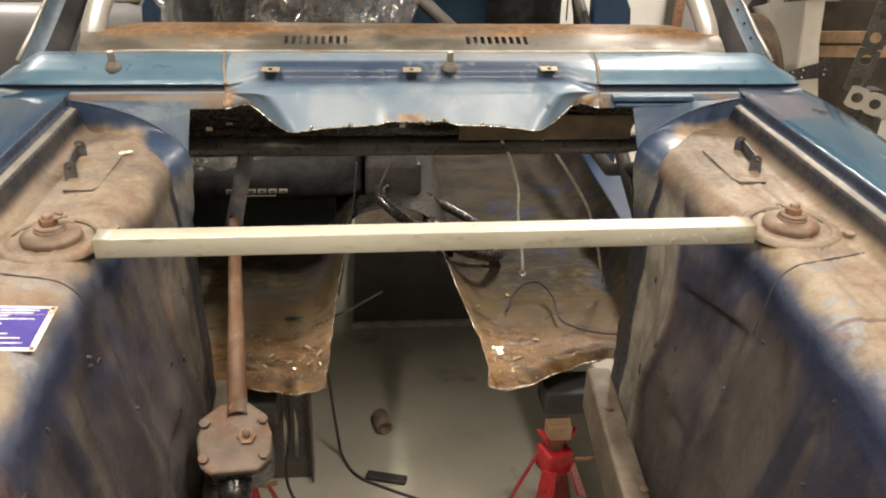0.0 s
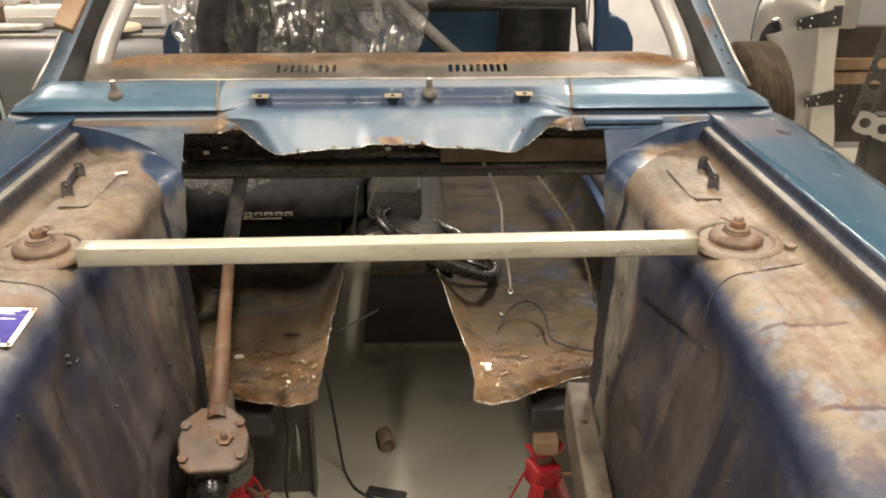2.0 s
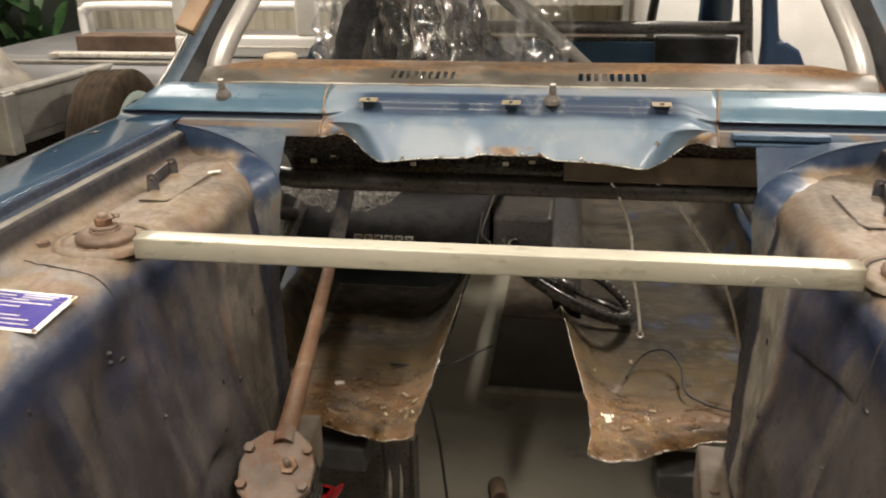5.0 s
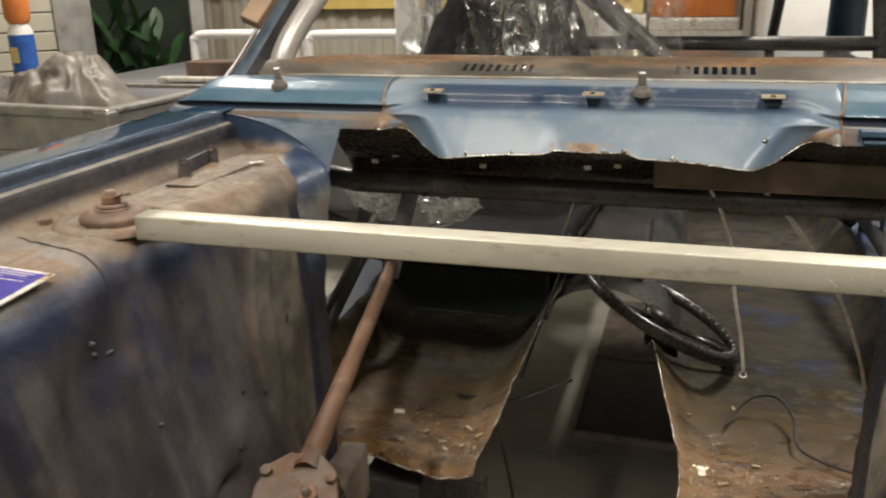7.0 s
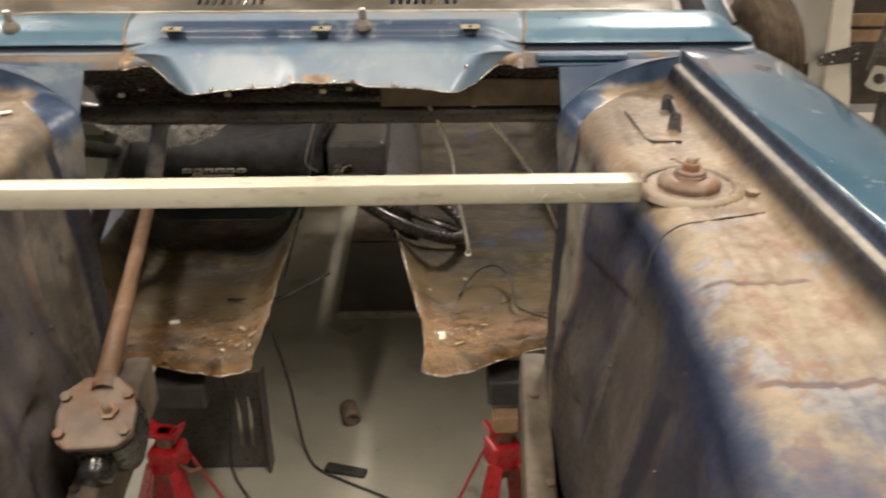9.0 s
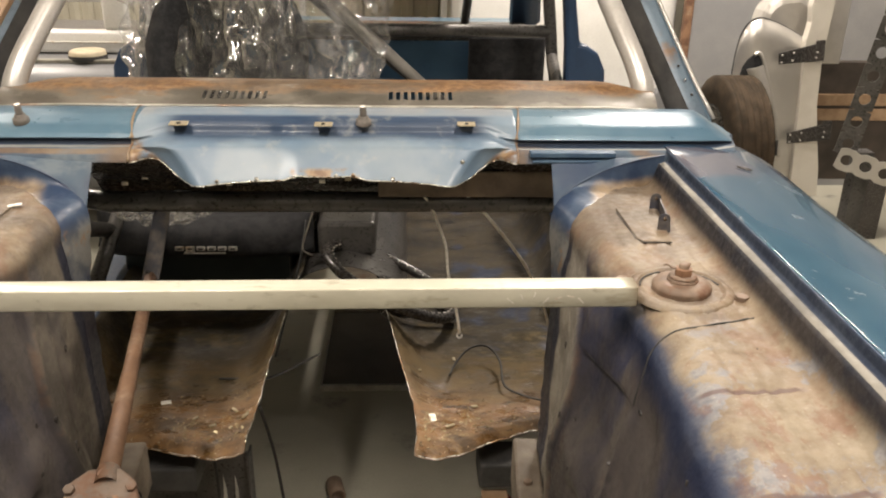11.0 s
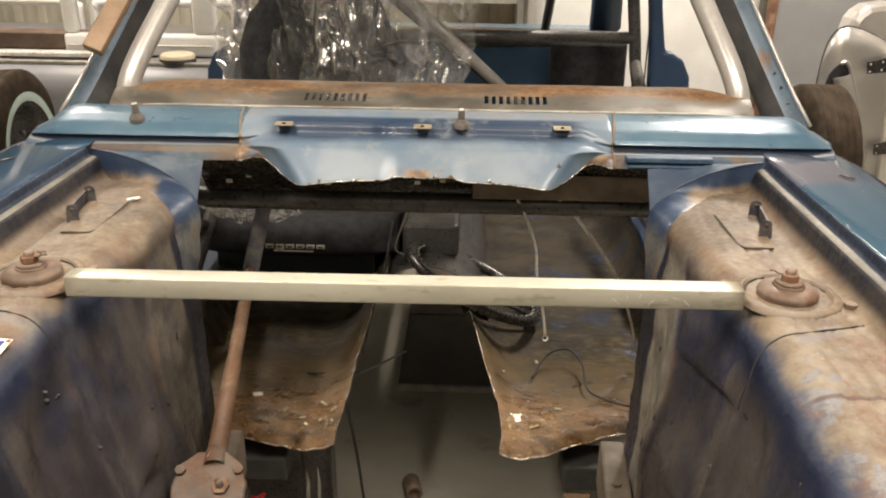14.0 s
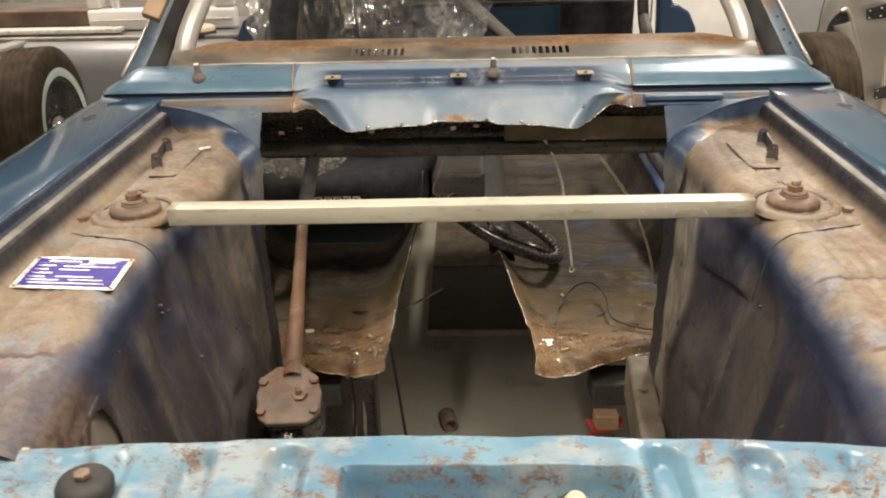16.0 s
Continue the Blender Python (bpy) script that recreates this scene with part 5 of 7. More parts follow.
part("rear_bulkhead", grid(lambda x, z: (x, 2.42 + 0.05 * (1.1 - z) + 0.006 * math.sin(x * 14) * sstep(0.55, 0.7, z), z), span(-0.66, 0.66, 40), span(0.5, 1.095, 12)), REARBLUE, car, "dull blue rear bulkhead", solid=0.004)
part("parcel_shelf", box((-0.68, 2.42, 1.095), (0.68, 2.86, 1.115)), BLACK, car, "black rear parcel shelf", smooth=False, bevel=0.006)
part("rear_lower_tail", box((-0.78, 2.9, 0.55), (0.78, 3.3, 1.08)), TEAL, car, "teal tail panel", smooth=False, bevel=0.05)
part("speaker_board", box((0.395, 2.36, 0.80), (0.70, 2.40, 1.125)), SEAT, car, "black board on the rear bulkhead", smooth=False, bevel=0.01)
for side in (-1, 1):
    part("rear_roof_pillar", tube([(side * 0.62, 2.45, 1.76), (side * 0.68, 2.86, 1.12)], [0.05, 0.07], 10, flat=0.5), NAVY, car, "navy rear roof pillar")

# front cross panel
def front(x, v):
    y = -0.532 - 0.008 * (x / 0.45) ** 2 - 0.40 * v
    z = 1.126 - 0.010 * (abs(x) / 0.45) ** 2 - 0.045 * v
    for c, w, d in ((-0.248, 0.017, 0.016), (-0.162, 0.018, 0.017), (0.196, 0.016, 0.017), (0.283, 0.022, 0.015), (-0.320, 0.007, 0.006), (-0.362, 0.012, 0.008), (0.372, 0.010, 0.008), (0.45, 0.014, 0.010)):
        z -= d * sstep(1.15, 0.62, math.hypot((x - c) / w, min(0.0, (v - 0.085) / 0.050)))
    ux, uy = abs(x - 0.03), v
    inside = sstep(0.134, 0.127, ux) * sstep(0.109, 0.119, uy)
    z -= 0.034 * inside + 0.008 * sstep(0.112, 0.104, ux) * sstep(0.155, 0.17, uy)
    z -= 0.012 * sstep(0.012, 0.0, v)
    return (x, y, z + 0.0022 * n3(x, y, 3, 16) + 0.0012 * n3(x, y, 6, 40))


def front_paint():
    m, nt, p = nodes_of("flaking_light_blue_paint")
    k = Net(nt)
    col = k.mix(k.step(k.noise(7, 5), 0.38, 0.62), (0.085, 0.185, 0.275), (0.145, 0.262, 0.335))
    col = k.mix(k.step(k.noise(11, 7, 0.66, (1, 1.5, 1)), 0.46, 0.62, 0, 0.7), col, (0.29, 0.315, 0.315))
    patch = k.step(k.noise(9, 5, 0.6), 0.44, 0.56)
    rust = k.math("MULTIPLY", k.step(k.noise(48, 10, 0.80, (1, 1.4, 1)), 0.50, 0.545), patch)
    rust = k.math("MAXIMUM", rust, k.step(k.noise(130, 5, 0.7), 0.635, 0.665))
    rust = k.math("MULTIPLY", rust, k.step(k.noise(210, 4, 0.6), 0.36, 0.46))
    col = k.mix(rust, col, k.mix(k.step(k.noise(60, 4), 0.4, 0.6), (0.110, 0.068, 0.046), (0.172, 0.118, 0.080)))
    col = k.mix(k.step(k.noise(10, 4, 0.6), 0.60, 0.72, 0, 0.35), col, (0.20, 0.15, 0.10))
    k.put(p.inputs["Base Color"], col)
    k.put(p.inputs["Roughness"], k.math("ADD", 0.28, k.math("MULTIPLY", rust, 0.4)))
    p.inputs["Coat Weight"].default_value = 0.3
    k.bump(p, k.math("SUBTRACT", k.noise(60, 3), k.math("MULTIPLY", rust, 0.5)), 0.25, 0.003)
    return m


FRONT = front_paint()
fp = part("front_cross_panel", grid(front, span(-0.66, 0.66, 220), [0, 0.006, 0.012, 0.018, 0.024, 0.03, 0.036, 0.042, 0.05, 0.06, 0.07, 0.08, 0.09, 0.10, 0.108, 0.114, 0.12, 0.126, 0.132, 0.145, 0.155, 0.163, 0.17, 0.2, 0.28, 0.4, 0.6, 0.8, 1.0]), FRONT, car, "flaking light-blue front cross panel with pressed ribs and rust", solid=0.0015)
part("front_skirt", grid(lambda x, z: (x, -0.540 - 0.008 * (x / 0.45) ** 2, z), span(-0.44, 0.44, 20), [0.98, 1.05, 1.108]), BAY, car, "dark rear face of the cross panel", solid=0.001)
rs = part("rubber_stop", lathe([(0.025, 0.0), (0.026, 0.011), (0.023, 0.017), (0.012, 0.019), (0.0, 0.019)], 28, m=Matrix.Translation((-0.338, -0.606, 1.114))), RUBBER, fp, "round black rubber bonnet stop")
part("stop_bolt", hexnut(0.008, 0.006, Matrix.Translation((-0.338, -0.606, 1.133))), CAST, rs, smooth=False, bevel=0.001)
part("beige_cap", lathe([(0.012, 0), (0.011, 0.018), (0.007, 0.024), (0, 0.025)], 16, m=Matrix.Translation((0.108, -0.613, 1.094))), BEIGE, fp, "beige plastic cap")
part("front_tag", box((-0.012, -0.005, 0), (0.012, 0.005, 0.001), m=Matrix.Translation((-0.435, -0.545, 1.1145))), ZINC, fp, "orange tag", smooth=False)
# panel added behind the open hole to give it a mid grey-beige tone
part("hole_backing", grid(lambda a, r: wall_at(HOLE[0] + HOLE[2] * r * math.cos(a), HOLE[1] + HOLE[3] * r * math.sin(a), -1, -0.0045), span(0, 2 * math.pi, 37), [0.001, 0.4, 0.8, 1.25]), FADED, wings[-1], "grey-beige panel added close behind the oval hole")
# ring hanging in the oval hole
part("wire_ring", tube([(-0.428, -0.43 + 0.012 * math.cos(a), 1.0 + 0.008 * math.sin(a)) for a in span(0, 6.2, 20)], 0.0016, 6), PALE, car, "pale wire ring")

# identification plate with unreadable lines
pm = Matrix.Translation((-0.5145, -0.2115, 1.1475)) @ pose(0, 0, 0, 3, 3, 1)
idp = part("identification_plate", box((-0.067, -0.042, 0), (0.067, 0.042, 0.0012), m=pm), PALE, wings[-1], "violet and silver identification plate with small unreadable lines", smooth=False)
part("plate_field", box((-0.060, -0.036, 0.0012), (0.060, 0.024, 0.0017), m=pm), PLATE, idp, smooth=False)
part("plate_header", box((-0.060, 0.0255, 0.0012), (0.060, 0.037, 0.0017), m=pm), PLATE, idp, smooth=False)
for i, (x0, x1, y) in enumerate(((-0.055, -0.012, -0.022), (-0.020, 0.030, -0.013), (0.000, 0.045, -0.021), (-0.022, 0.018, 0.006), (-0.045, 0.0, 0.029), (0.008, 0.05, 0.032), (0.008, 0.045, 0.027), (-0.055, -0.03, 0.016), (-0.055, -0.036, 0.006), (-0.055, -0.028, -0.004), (-0.055, -0.034, -0.014), (-0.05, 0.05, -0.030), (-0.02, 0.05, 0.015), (0.0, 0.02, 0.021))):
    part("plate_line", box((x0, y, 0.0017), (x1, y + 0.0017, 0.002), m=pm), PALE, idp, smooth=False)
for sx in (-0.063, 0.063):
    for sy in (-0.038, 0.038):
        part("plate_rivet", lathe([(0, 0.003), (0.002, 0.0022), (0.003, 0.001)], 8, m=pm @ Matrix.Translation((sx, sy, 0))), CAST, idp)

# ---- things in the bay ----
# pale square tube across the towers
bA, bB = Vector((-0.438, -0.037, 1.1612)), Vector((0.437, -0.026, 1.1600))
d = (bB - bA)
bar_m = Matrix.Translation((bA + bB) / 2) @ Matrix.Rotation(math.atan2(d.y, d.x), 4, "Z") @ Matrix.Rotation(-math.atan2(d.z, d.length), 4, "Y")
L, W = d.length / 2, 0.0155
bar = empty("square_tube", (0, 0, 0), "pale weathered square metal tube resting across the strut towers", "metal bar")
bm = bmesh.new()
NB = 40
rings = []
for i in range(NB + 1):
    x = -L + 2 * L * i / NB
    ring = []
    for k in range(16):
        qx, qz = ((1, 1), (-1, 1), (-1, -1), (1, -1))[k // 4]
        a = math.pi / 2 * (k // 4 + (k % 4) / 3)
        ring.append(bm.verts.new(bar_m @ Vector((x, qx * (W - 0.0024) + 0.0024 * math.cos(a), qz * (0.0142 - 0.0024) + 0.0024 * math.sin(a) + 0.0006 * n3(x, 1, 0, 3)))))
    rings.append(ring)
for a, b in zip(rings, rings[1:]):
    for k in range(16):
        bm.faces.new((a[k], a[(k + 1) % 16], b[(k + 1) % 16], b[k]))
for ring in (rings[0][::-1], rings[-1]):
    c = bm.verts.new(sum((v.co for v in ring), Vector()) / 16 + (ring[0].co - (rings[1] if ring[0] is rings[0][-1] else rings[-2])[0].co).normalized() * 0.0015)
    for k in range(16):
        bm.faces.new((ring[k], ring[(k + 1) % 16], c))
part("tube_wall", bm, ALU, bar)
for i in range(7):
    part("scratch_mark", box((-0.006, -W - 0.0003, -0.0007), (0.005 - 0.001 * (i % 3), -W + 0.0004, 0.0007), m=bar_m @ Matrix.Translation((0.275 + 0.015 * i, 0, -0.004 + 0.003 * (i % 3))) @ pose(0, 0, 0, 0, 40 + 31 * i, 0)), PALE, bar, smooth=False)

# steering box and shaft
sb = empty("steering_box", (-0.335, 0.10, 0.70), "rusty cast steering box with a long bare steering shaft", "steering box")


def sb_part(name, bm, mat, label="", **kw):
    ob = part(name, bm, mat, None, label, **kw)
    ob.parent = sb
    ob.matrix_parent_inverse = Matrix.Translation((0.335, -0.10, -0.70))
    return ob


sm = Matrix.Translation((-0.304, 0.014, 0.794)) @ pose(0, 0, 0, 28, 0, 4)
cover = [(-0.05, -0.045), (-0.035, -0.058), (0.035, -0.058), (0.056, -0.04), (0.058, 0.0), (0.046, 0.035), (0.022, 0.055), (-0.022, 0.055), (-0.047, 0.035), (-0.056, 0.0)]
cv = sb_part("box_cover", prism(cover, 0.014, sm @ Matrix.Translation((0, 0, 0.0))), BOXCAST, "rusty bolted cover plate", smooth=False, bevel=0.004)
for bx, by in ((0.0, 0.043), (0.044, 0.022), (0.046, -0.035), (-0.044, -0.035), (-0.044, 0.022)):
    ob = part("cover_bolt", hexnut(0.0085, 0.008, sm @ Matrix.Translation((bx, by, 0.014))), BOXCAST, cv, smooth=False, bevel=0.001)
ob = part("adjuster_nut", hexnut(0.014, 0.007, sm @ Matrix.Translation((0.020, -0.004, 0.014))), RUST, cv, smooth=False, bevel=0.001)
ob = part("adjuster_screw", lathe([(0.006, 0.0), (0.006, 0.02), (0, 0.021)], 12, m=sm @ Matrix.Translation((0.020, -0.004, 0.014))), BOXCAST, cv)
sb_part("box_casting", prism([(x * 0.98, y * 0.98) for x, y in cover], 0.075, sm @ Matrix.Translation((0, 0, -0.077))), GREASE, "greasy black box casting", smooth=False, bevel=0.008)
sb_part("drop_arm_boss", lathe([(0.0, -0.16), (0.028, -0.16), (0.034, -0.13), (0.036, -0.07)], 20, m=sm), GREASE)
sb_part("front_boss", lathe([(0.0, 0.03), (0.022, 0.03), (0.026, 0.02), (0.028, -0.02)], 20, m=sm @ Matrix.Translation((-0.004, -0.055, -0.045)) @ pose(0, 0, 0, 90, 0, 0)), GREASE)
s0, s1 = Vector((-0.304, 0.065, 0.823)), Vector((-0.366, 0.560, 0.922))
sb_part("shaft_collar", lathe([(0.0165, -0.03), (0.0175, -0.012), (0.0175, -0.004), (0.0150, 0.002)], 20, m=Matrix.Translation(s0) @ (s1 - s0).to_track_quat("Z", "Y").to_matrix().to_4x4()), BOXCAST)
sb_part("steering_shaft", tube([s0, s0.lerp(s1, 0.40), s0.lerp(s1, 0.42), s1], [0.0160, 0.0140, 0.0132, 0.0120], 16), SHAFT, "long rust-red steering shaft")

sb_part("column_strap", grid(lambda u, v: (-0.369 + 0.036 * u + 0.0175 * v * (1 - 0.12 * u), 0.543 + 0.030 * u, 0.895 + 0.155 * u), span(0, 1, 8), [-1, -0.5, 0, 0.5, 1]), BRACKET, "dark flat column strap with a bolt hole", solid=0.004)
sb_part("strap_hole", lathe([(0, 0.0), (0.005, 0.0), (0.005, -0.004)], 12, m=Matrix.Translation((-0.367, 0.5415, 0.930)) @ pose(0, 0, 0, 75, 0, 0)), BLACK)

# red jack stands
def jack_stand(x, y, top, turn):
    e = empty("jack_stand", (x, y, 0), "red enamelled steel jack stand carrying the chassis", "jack stand", "jack stands")
    e.matrix_basis = pose(x, y, 0, 0, 0, turn)
    for sx in (-1, 1):
        for sy in (-1, 1):
            leg = bmesh.new()
            p, q = Vector((sx * 0.03, sy * 0.03, top - 0.06)), Vector((sx * 0.115, sy * 0.105, 0.004))
            w = Vector((sx * 0.03, -sy * 0.03, 0)) * 0.8
            t = Vector((sx, sy, 0)) * 0.002
            v = [leg.verts.new(c) for c in (p - w * 0.5 - t, p + w * 0.5 - t, q + w - t, q - w - t, p - w * 0.5 + t, p + w * 0.5 + t, q + w + t, q - w + t)]
            for fc in ((0, 1, 2, 3), (7, 6, 5, 4), (0, 4, 5, 1), (1, 5, 6, 2), (2, 6, 7, 3), (3, 7, 4, 0)):
                leg.faces.new([v[i] for i in fc])
            part("leg", leg, RED, e, smooth=False, bevel=0.001)
            part("foot", box((q.x - 0.025, q.y - 0.025, 0), (q.x + 0.025, q.y + 0.025, 0.004)), RED, e, smooth=False)
    part("collar", box((-0.034, -0.032, top - 0.085), (0.034, 0.032, top - 0.02)), RED, e, smooth=False, bevel=0.008)
    part("ratchet_bar", box((-0.016, -0.012, top - 0.12), (0.016, 0.012, top + 0.02)), CAST, e, smooth=False, bevel=0.002)
    for q in range(5):
        part("ratchet_tooth", box((0.016, -0.010, top - 0.10 + 0.022 * q), (0.022, 0.010, top - 0.09 + 0.022 * q)), CAST, e, smooth=False, bevel=0.001)
    part("saddle", prism([(-0.036, 0.0), (0.036, 0.0), (0.044, 0.022), (0.034, 0.022), (0.022, 0.010), (-0.022, 0.010), (-0.034, 0.022), (-0.044, 0.022)], 0.042, Matrix.Translation((0, 0.021, top + 0.010)) @ pose(0, 0, 0, 90, 0, 0)), RED, e, smooth=False, bevel=0.003)
    part("lever", tube([(0.03, -0.02, top - 0.05), (0.07, -0.04, top - 0.05), (0.10, -0.05, top - 0.03)], 0.006, 8), RUST, e)
    return e


jack_stand(0.335, 0.475, 0.375, 20)
jack_stand(-0.395, 0.46, 0.385, -10)
pad = part("packing_block", box((-0.028, -0.02, 0), (0.028, 0.02, 0.04), m=Matrix.Translation((0.335, 0.465, 0.397))), PALEWOOD, smooth=False, bevel=0.003)
tagged(pad, "small pale timber packing block on a jack stand", "wood block")
rag = part("rag_bundle", grid(lambda a, b: (0.40 + 0.05 * math.cos(a) * math.sin(b) * (1 + 0.3 * n3(a, b, 1, 2)), 0.40 + 0.05 * math.sin(a) * math.sin(b), 0.30 + 0.13 * math.cos(b) + 0.02 * n3(a, b, 4, 3)), span(0, 2 * math.pi, 24), span(0.05, 3.05, 16)), SACK)
rag.location.z = -0.17 + 0.0
tagged(rag, "grimy beige rag bundle beside a jack stand", "rag")

# upright panel added to make the area beside the left stand dark
dk = empty("dark_panel", (-0.40, 0.82, 0), "dark grey upright panel added to fill the dark area under the car", "drip pan")
part("dark_panel_face", box((-0.56, 0.80, 0.0), (-0.262, 0.806, 0.31)), CAGE, dk, smooth=False, bevel=0.002)
part("dark_panel_rim", box((-0.2615, 0.775, 0.0), (-0.256, 0.83, 0.312)), CAGE, dk, smooth=False, bevel=0.002)
for px in (-0.33, -0.30):
    part("pale_streak", prism([(-0.006, 0.06), (0.004, 0.05), (0.007, 0.17), (0.0, 0.22)], 0.0012, Matrix.Translation((px, 0.7998, 0.02)) @ pose(0, 0, 0, 90, 0, 0)), RAIL, dk, "narrow pale streak")

# socket, cable and flat board on the floor
sk = part("socket", lathe([(0.016, -0.03), (0.022, -0.03), (0.024, -0.027), (0.024, 0.03), (0.019, 0.031), (0.018, 0.01), (0, 0.01)], 24, m=Matrix.Translation((-0.062, 1.005, 0.0245)) @ pose(0, 0, 0, 90, 0, 14) @ Matrix.Scale(1.15, 4, (0, 0, 1))), CAST)
tagged(sk, "dull brown steel socket lying on the concrete", "socket")
cb = part("floor_cable", tube([(-0.205, 0.72, 0.50), (-0.205, 0.86, 0.26), (-0.190, 0.88, 0.07), (-0.180, 0.875, 0.006), (-0.138, 0.793, 0.005), (-0.051, 0.734, 0.005), (0.05, 0.677, 0.005), (0.16, 0.60, 0.005)], 0.0042, 8, n=60), RUBBER)
tagged(cb, "thin black cable hanging to the floor", "cable")
rg = part("rubber_offcut", box((-0.058, -0.016, 0.0), (0.058, 0.016, 0.014), m=Matrix.Translation((-0.055, 0.775, 0.002)) @ pose(0, 0, 0, 0, 0, -16)), RUBBER, smooth=False, bevel=0.006)
tagged(rg, "short black rubber offcut lying on the concrete", "rubber offcut")
hc = part("hanging_cable", tube([(-0.30, 0.60, 0.52), (-0.29, 0.60, 0.35), (-0.31, 0.62, 0.15), (-0.26, 0.62, 0.01)], 0.004, 8, n=24), RUBBER)
tagged(hc, "thin dark cable hanging under the floor pan", "cable")
bd = empty("framed_board", (0, 0, 0), "dark board in a thin aluminium frame lying on the concrete", "board")
part("board_panel", box((-0.155, 1.585, 0.004), (0.36, 2.15, 0.016)), BOARD, bd, smooth=False)
for lo, hi in (((-0.162, 1.568, 0), (0.367, 1.584, 0.022)), ((-0.162, 1.585, 0), (-0.156, 2.15, 0.022)), ((0.361, 1.585, 0), (0.367, 2.15, 0.022))):
    part("frame_edge", box(lo, hi), RAIL, bd, smooth=False, bevel=0.002)
part("far_sheet", box((-0.155, 2.152, 0), (0.38, 2.75, 0.02)), FRAME, bd, "pale sheet end", smooth=False)

# ---- cabin ----
seat = empty("racing_seat", (-0.40, 1.35, 0.52), "black cloth bucket racing seat with bolsters, wrapped in clear film", "seat")


def seat_part(name, bm, mat, label="", **kw):
    ob = part(name, bm, mat, None, label, **kw)
    ob.parent = seat
    ob.matrix_parent_inverse = Matrix.Translation((0.40, -1.35, -0.52))
    return ob


def cushion(u, v):
    # v from the lower front edge up the front face and back over the seat base
    q = smooth_seat[int(v)]
    x = -0.402 + 0.292 * u
    b = abs(u) ** 4
    return (x, q[0] + 0.05 * b * (1 if v > 6 else 0.3), q[1] + 0.055 * b * sstep(3, 9, v) + 0.004 * n3(x, v * 0.2, 1, 9))


smooth_seat = [(p.x, p.z) for p in smooth_line([(1.30, 0, 0.690), (1.20, 0, 0.692), (1.14, 0, 0.705), (1.122, 0, 0.740), (1.135, 0, 0.780), (1.19, 0, 0.80), (1.32, 0, 0.785), (1.48, 0, 0.76), (1.60, 0, 0.75)], 24)]
seat_part("seat_cushion", grid(cushion, span(-1, 1, 30), list(range(24))), SEAT, "black cloth cushion with a raised front", solid=0.03)
seat_part("seat_base", box((-0.645, 1.205, 0.556), (-0.186, 1.66, 0.690)), SEATBOX, "dark green-black seat box", smooth=False, bevel=0.004)
seat_part("box_edge", tube([(-0.645, 1.204, 0.557), (-0.187, 1.204, 0.557), (-0.186, 1.204, 0.680)], 0.0013, 6), RAIL, "thin worn bright edge")


def back(u, z):
    w = lerp(z, [(0.7, 0.23), (0.95, 0.235), (1.2, 0.25), (1.30, 0.22), (1.38, 0.16), (1.5, 0.15)])
    y = 1.58 + 0.26 * (z - 0.72) - 0.07 * abs(u) ** 3 * (1 if z < 1.32 else 0.3)
    return (-0.40 + w * u, y + 0.004 * n3(u, z, 5, 6), z)


seat_part("backrest", grid(back, span(-1, 1, 24), span(0.70, 1.50, 30)), SEAT, "tall black backrest with shoulder wings", solid=0.05)
# plain bars where a maker's mark stands
for i in range(6):
    a = -0.478 + 0.0285 * i
    seat_part("maker_mark", box((a, 1.112, 0.736 if i not in (1,) else 0.731), (a + 0.0235, 1.121, 0.7475)), PALE, smooth=False, bevel=0.002)
    seat_part("maker_mark_eye", box((a + 0.006, 1.1105, 0.7400), (a + 0.0185, 1.1125, 0.7436)), SEAT, smooth=False)
seat_part("maker_mark_line", box((-0.455, 1.112, 0.7275), (-0.345, 1.121, 0.7292)), PALE, smooth=False)


def film_surface(u, v):
    """Clear film hung over the seat's shoulders and gathered below."""
    w = lerp(v, [(0, 0.42), (0.25, 0.43), (0.6, 0.42), (1, 0.36)])
    x = -0.345 + w * u + 0.03 * n3(u * 2, v * 2, 3)
    z = 1.56 - 0.66 * v + 0.05 * abs(u) ** 2 * v
    y = 1.56 + 0.20 * (z - 0.72) - 0.10 + 0.10 * u * u
    def ridge(a, b, c):
        return max(0.0, 1 - 5.5 * abs(n3(a, b, c)))
    f = 0.050 * n3(u * 2.0, v * 1.4, 7) + 0.030 * ridge(u * 2.2 + v * 1.2, v * 1.2 - u * 0.8, 15) + 0.022 * ridge(u * 3 - v * 2.2, v * 2.0 + u, 21)
    f += 0.016 * ridge(u * 6 + v, v * 4.5 - u, 31) + 0.014 * ridge(u * 7 - v * 3, v * 2 + u, 41) + 0.010 * abs(n3(u * 8, v * 6, 9)) + 0.009 * abs(n3(u * 15, v * 9, 11))
    return (x + f * 0.5, y + f * 1.4, z)


film = empty("plastic_film", (-0.345, 1.66, 0.90), "crumpled clear plastic film draped over the racing seat", "plastic film")
for lab, u0, u1, n in (("milky film edge", -1.0, -0.62, 14), ("clear film over the backrest", -0.62, 0.42, 42), ("loose film end over the shoulder", 0.42, 1.0, 22)):
    part("film_fold", grid(film_surface, span(u0, u1, n * 2), span(0, 1, 80)), FILMLOW if n < 20 else FILM, film, lab)


def film_low(u, v):
    return (-0.485 + 0.165 * u, 1.00 + 0.05 * v + 0.03 * n3(u * 4, v * 3, 1) + 0.02 * n3(u * 11, v * 7, 5), 0.93 - 0.098 * v * (1 - 0.6 * u * u) + 0.012 * n3(u * 5, v * 4, 2))


film2 = empty("plastic_film", (-0.465, 1.02, 0.84), "loose end of clear plastic film hanging over the seat front", "plastic film")
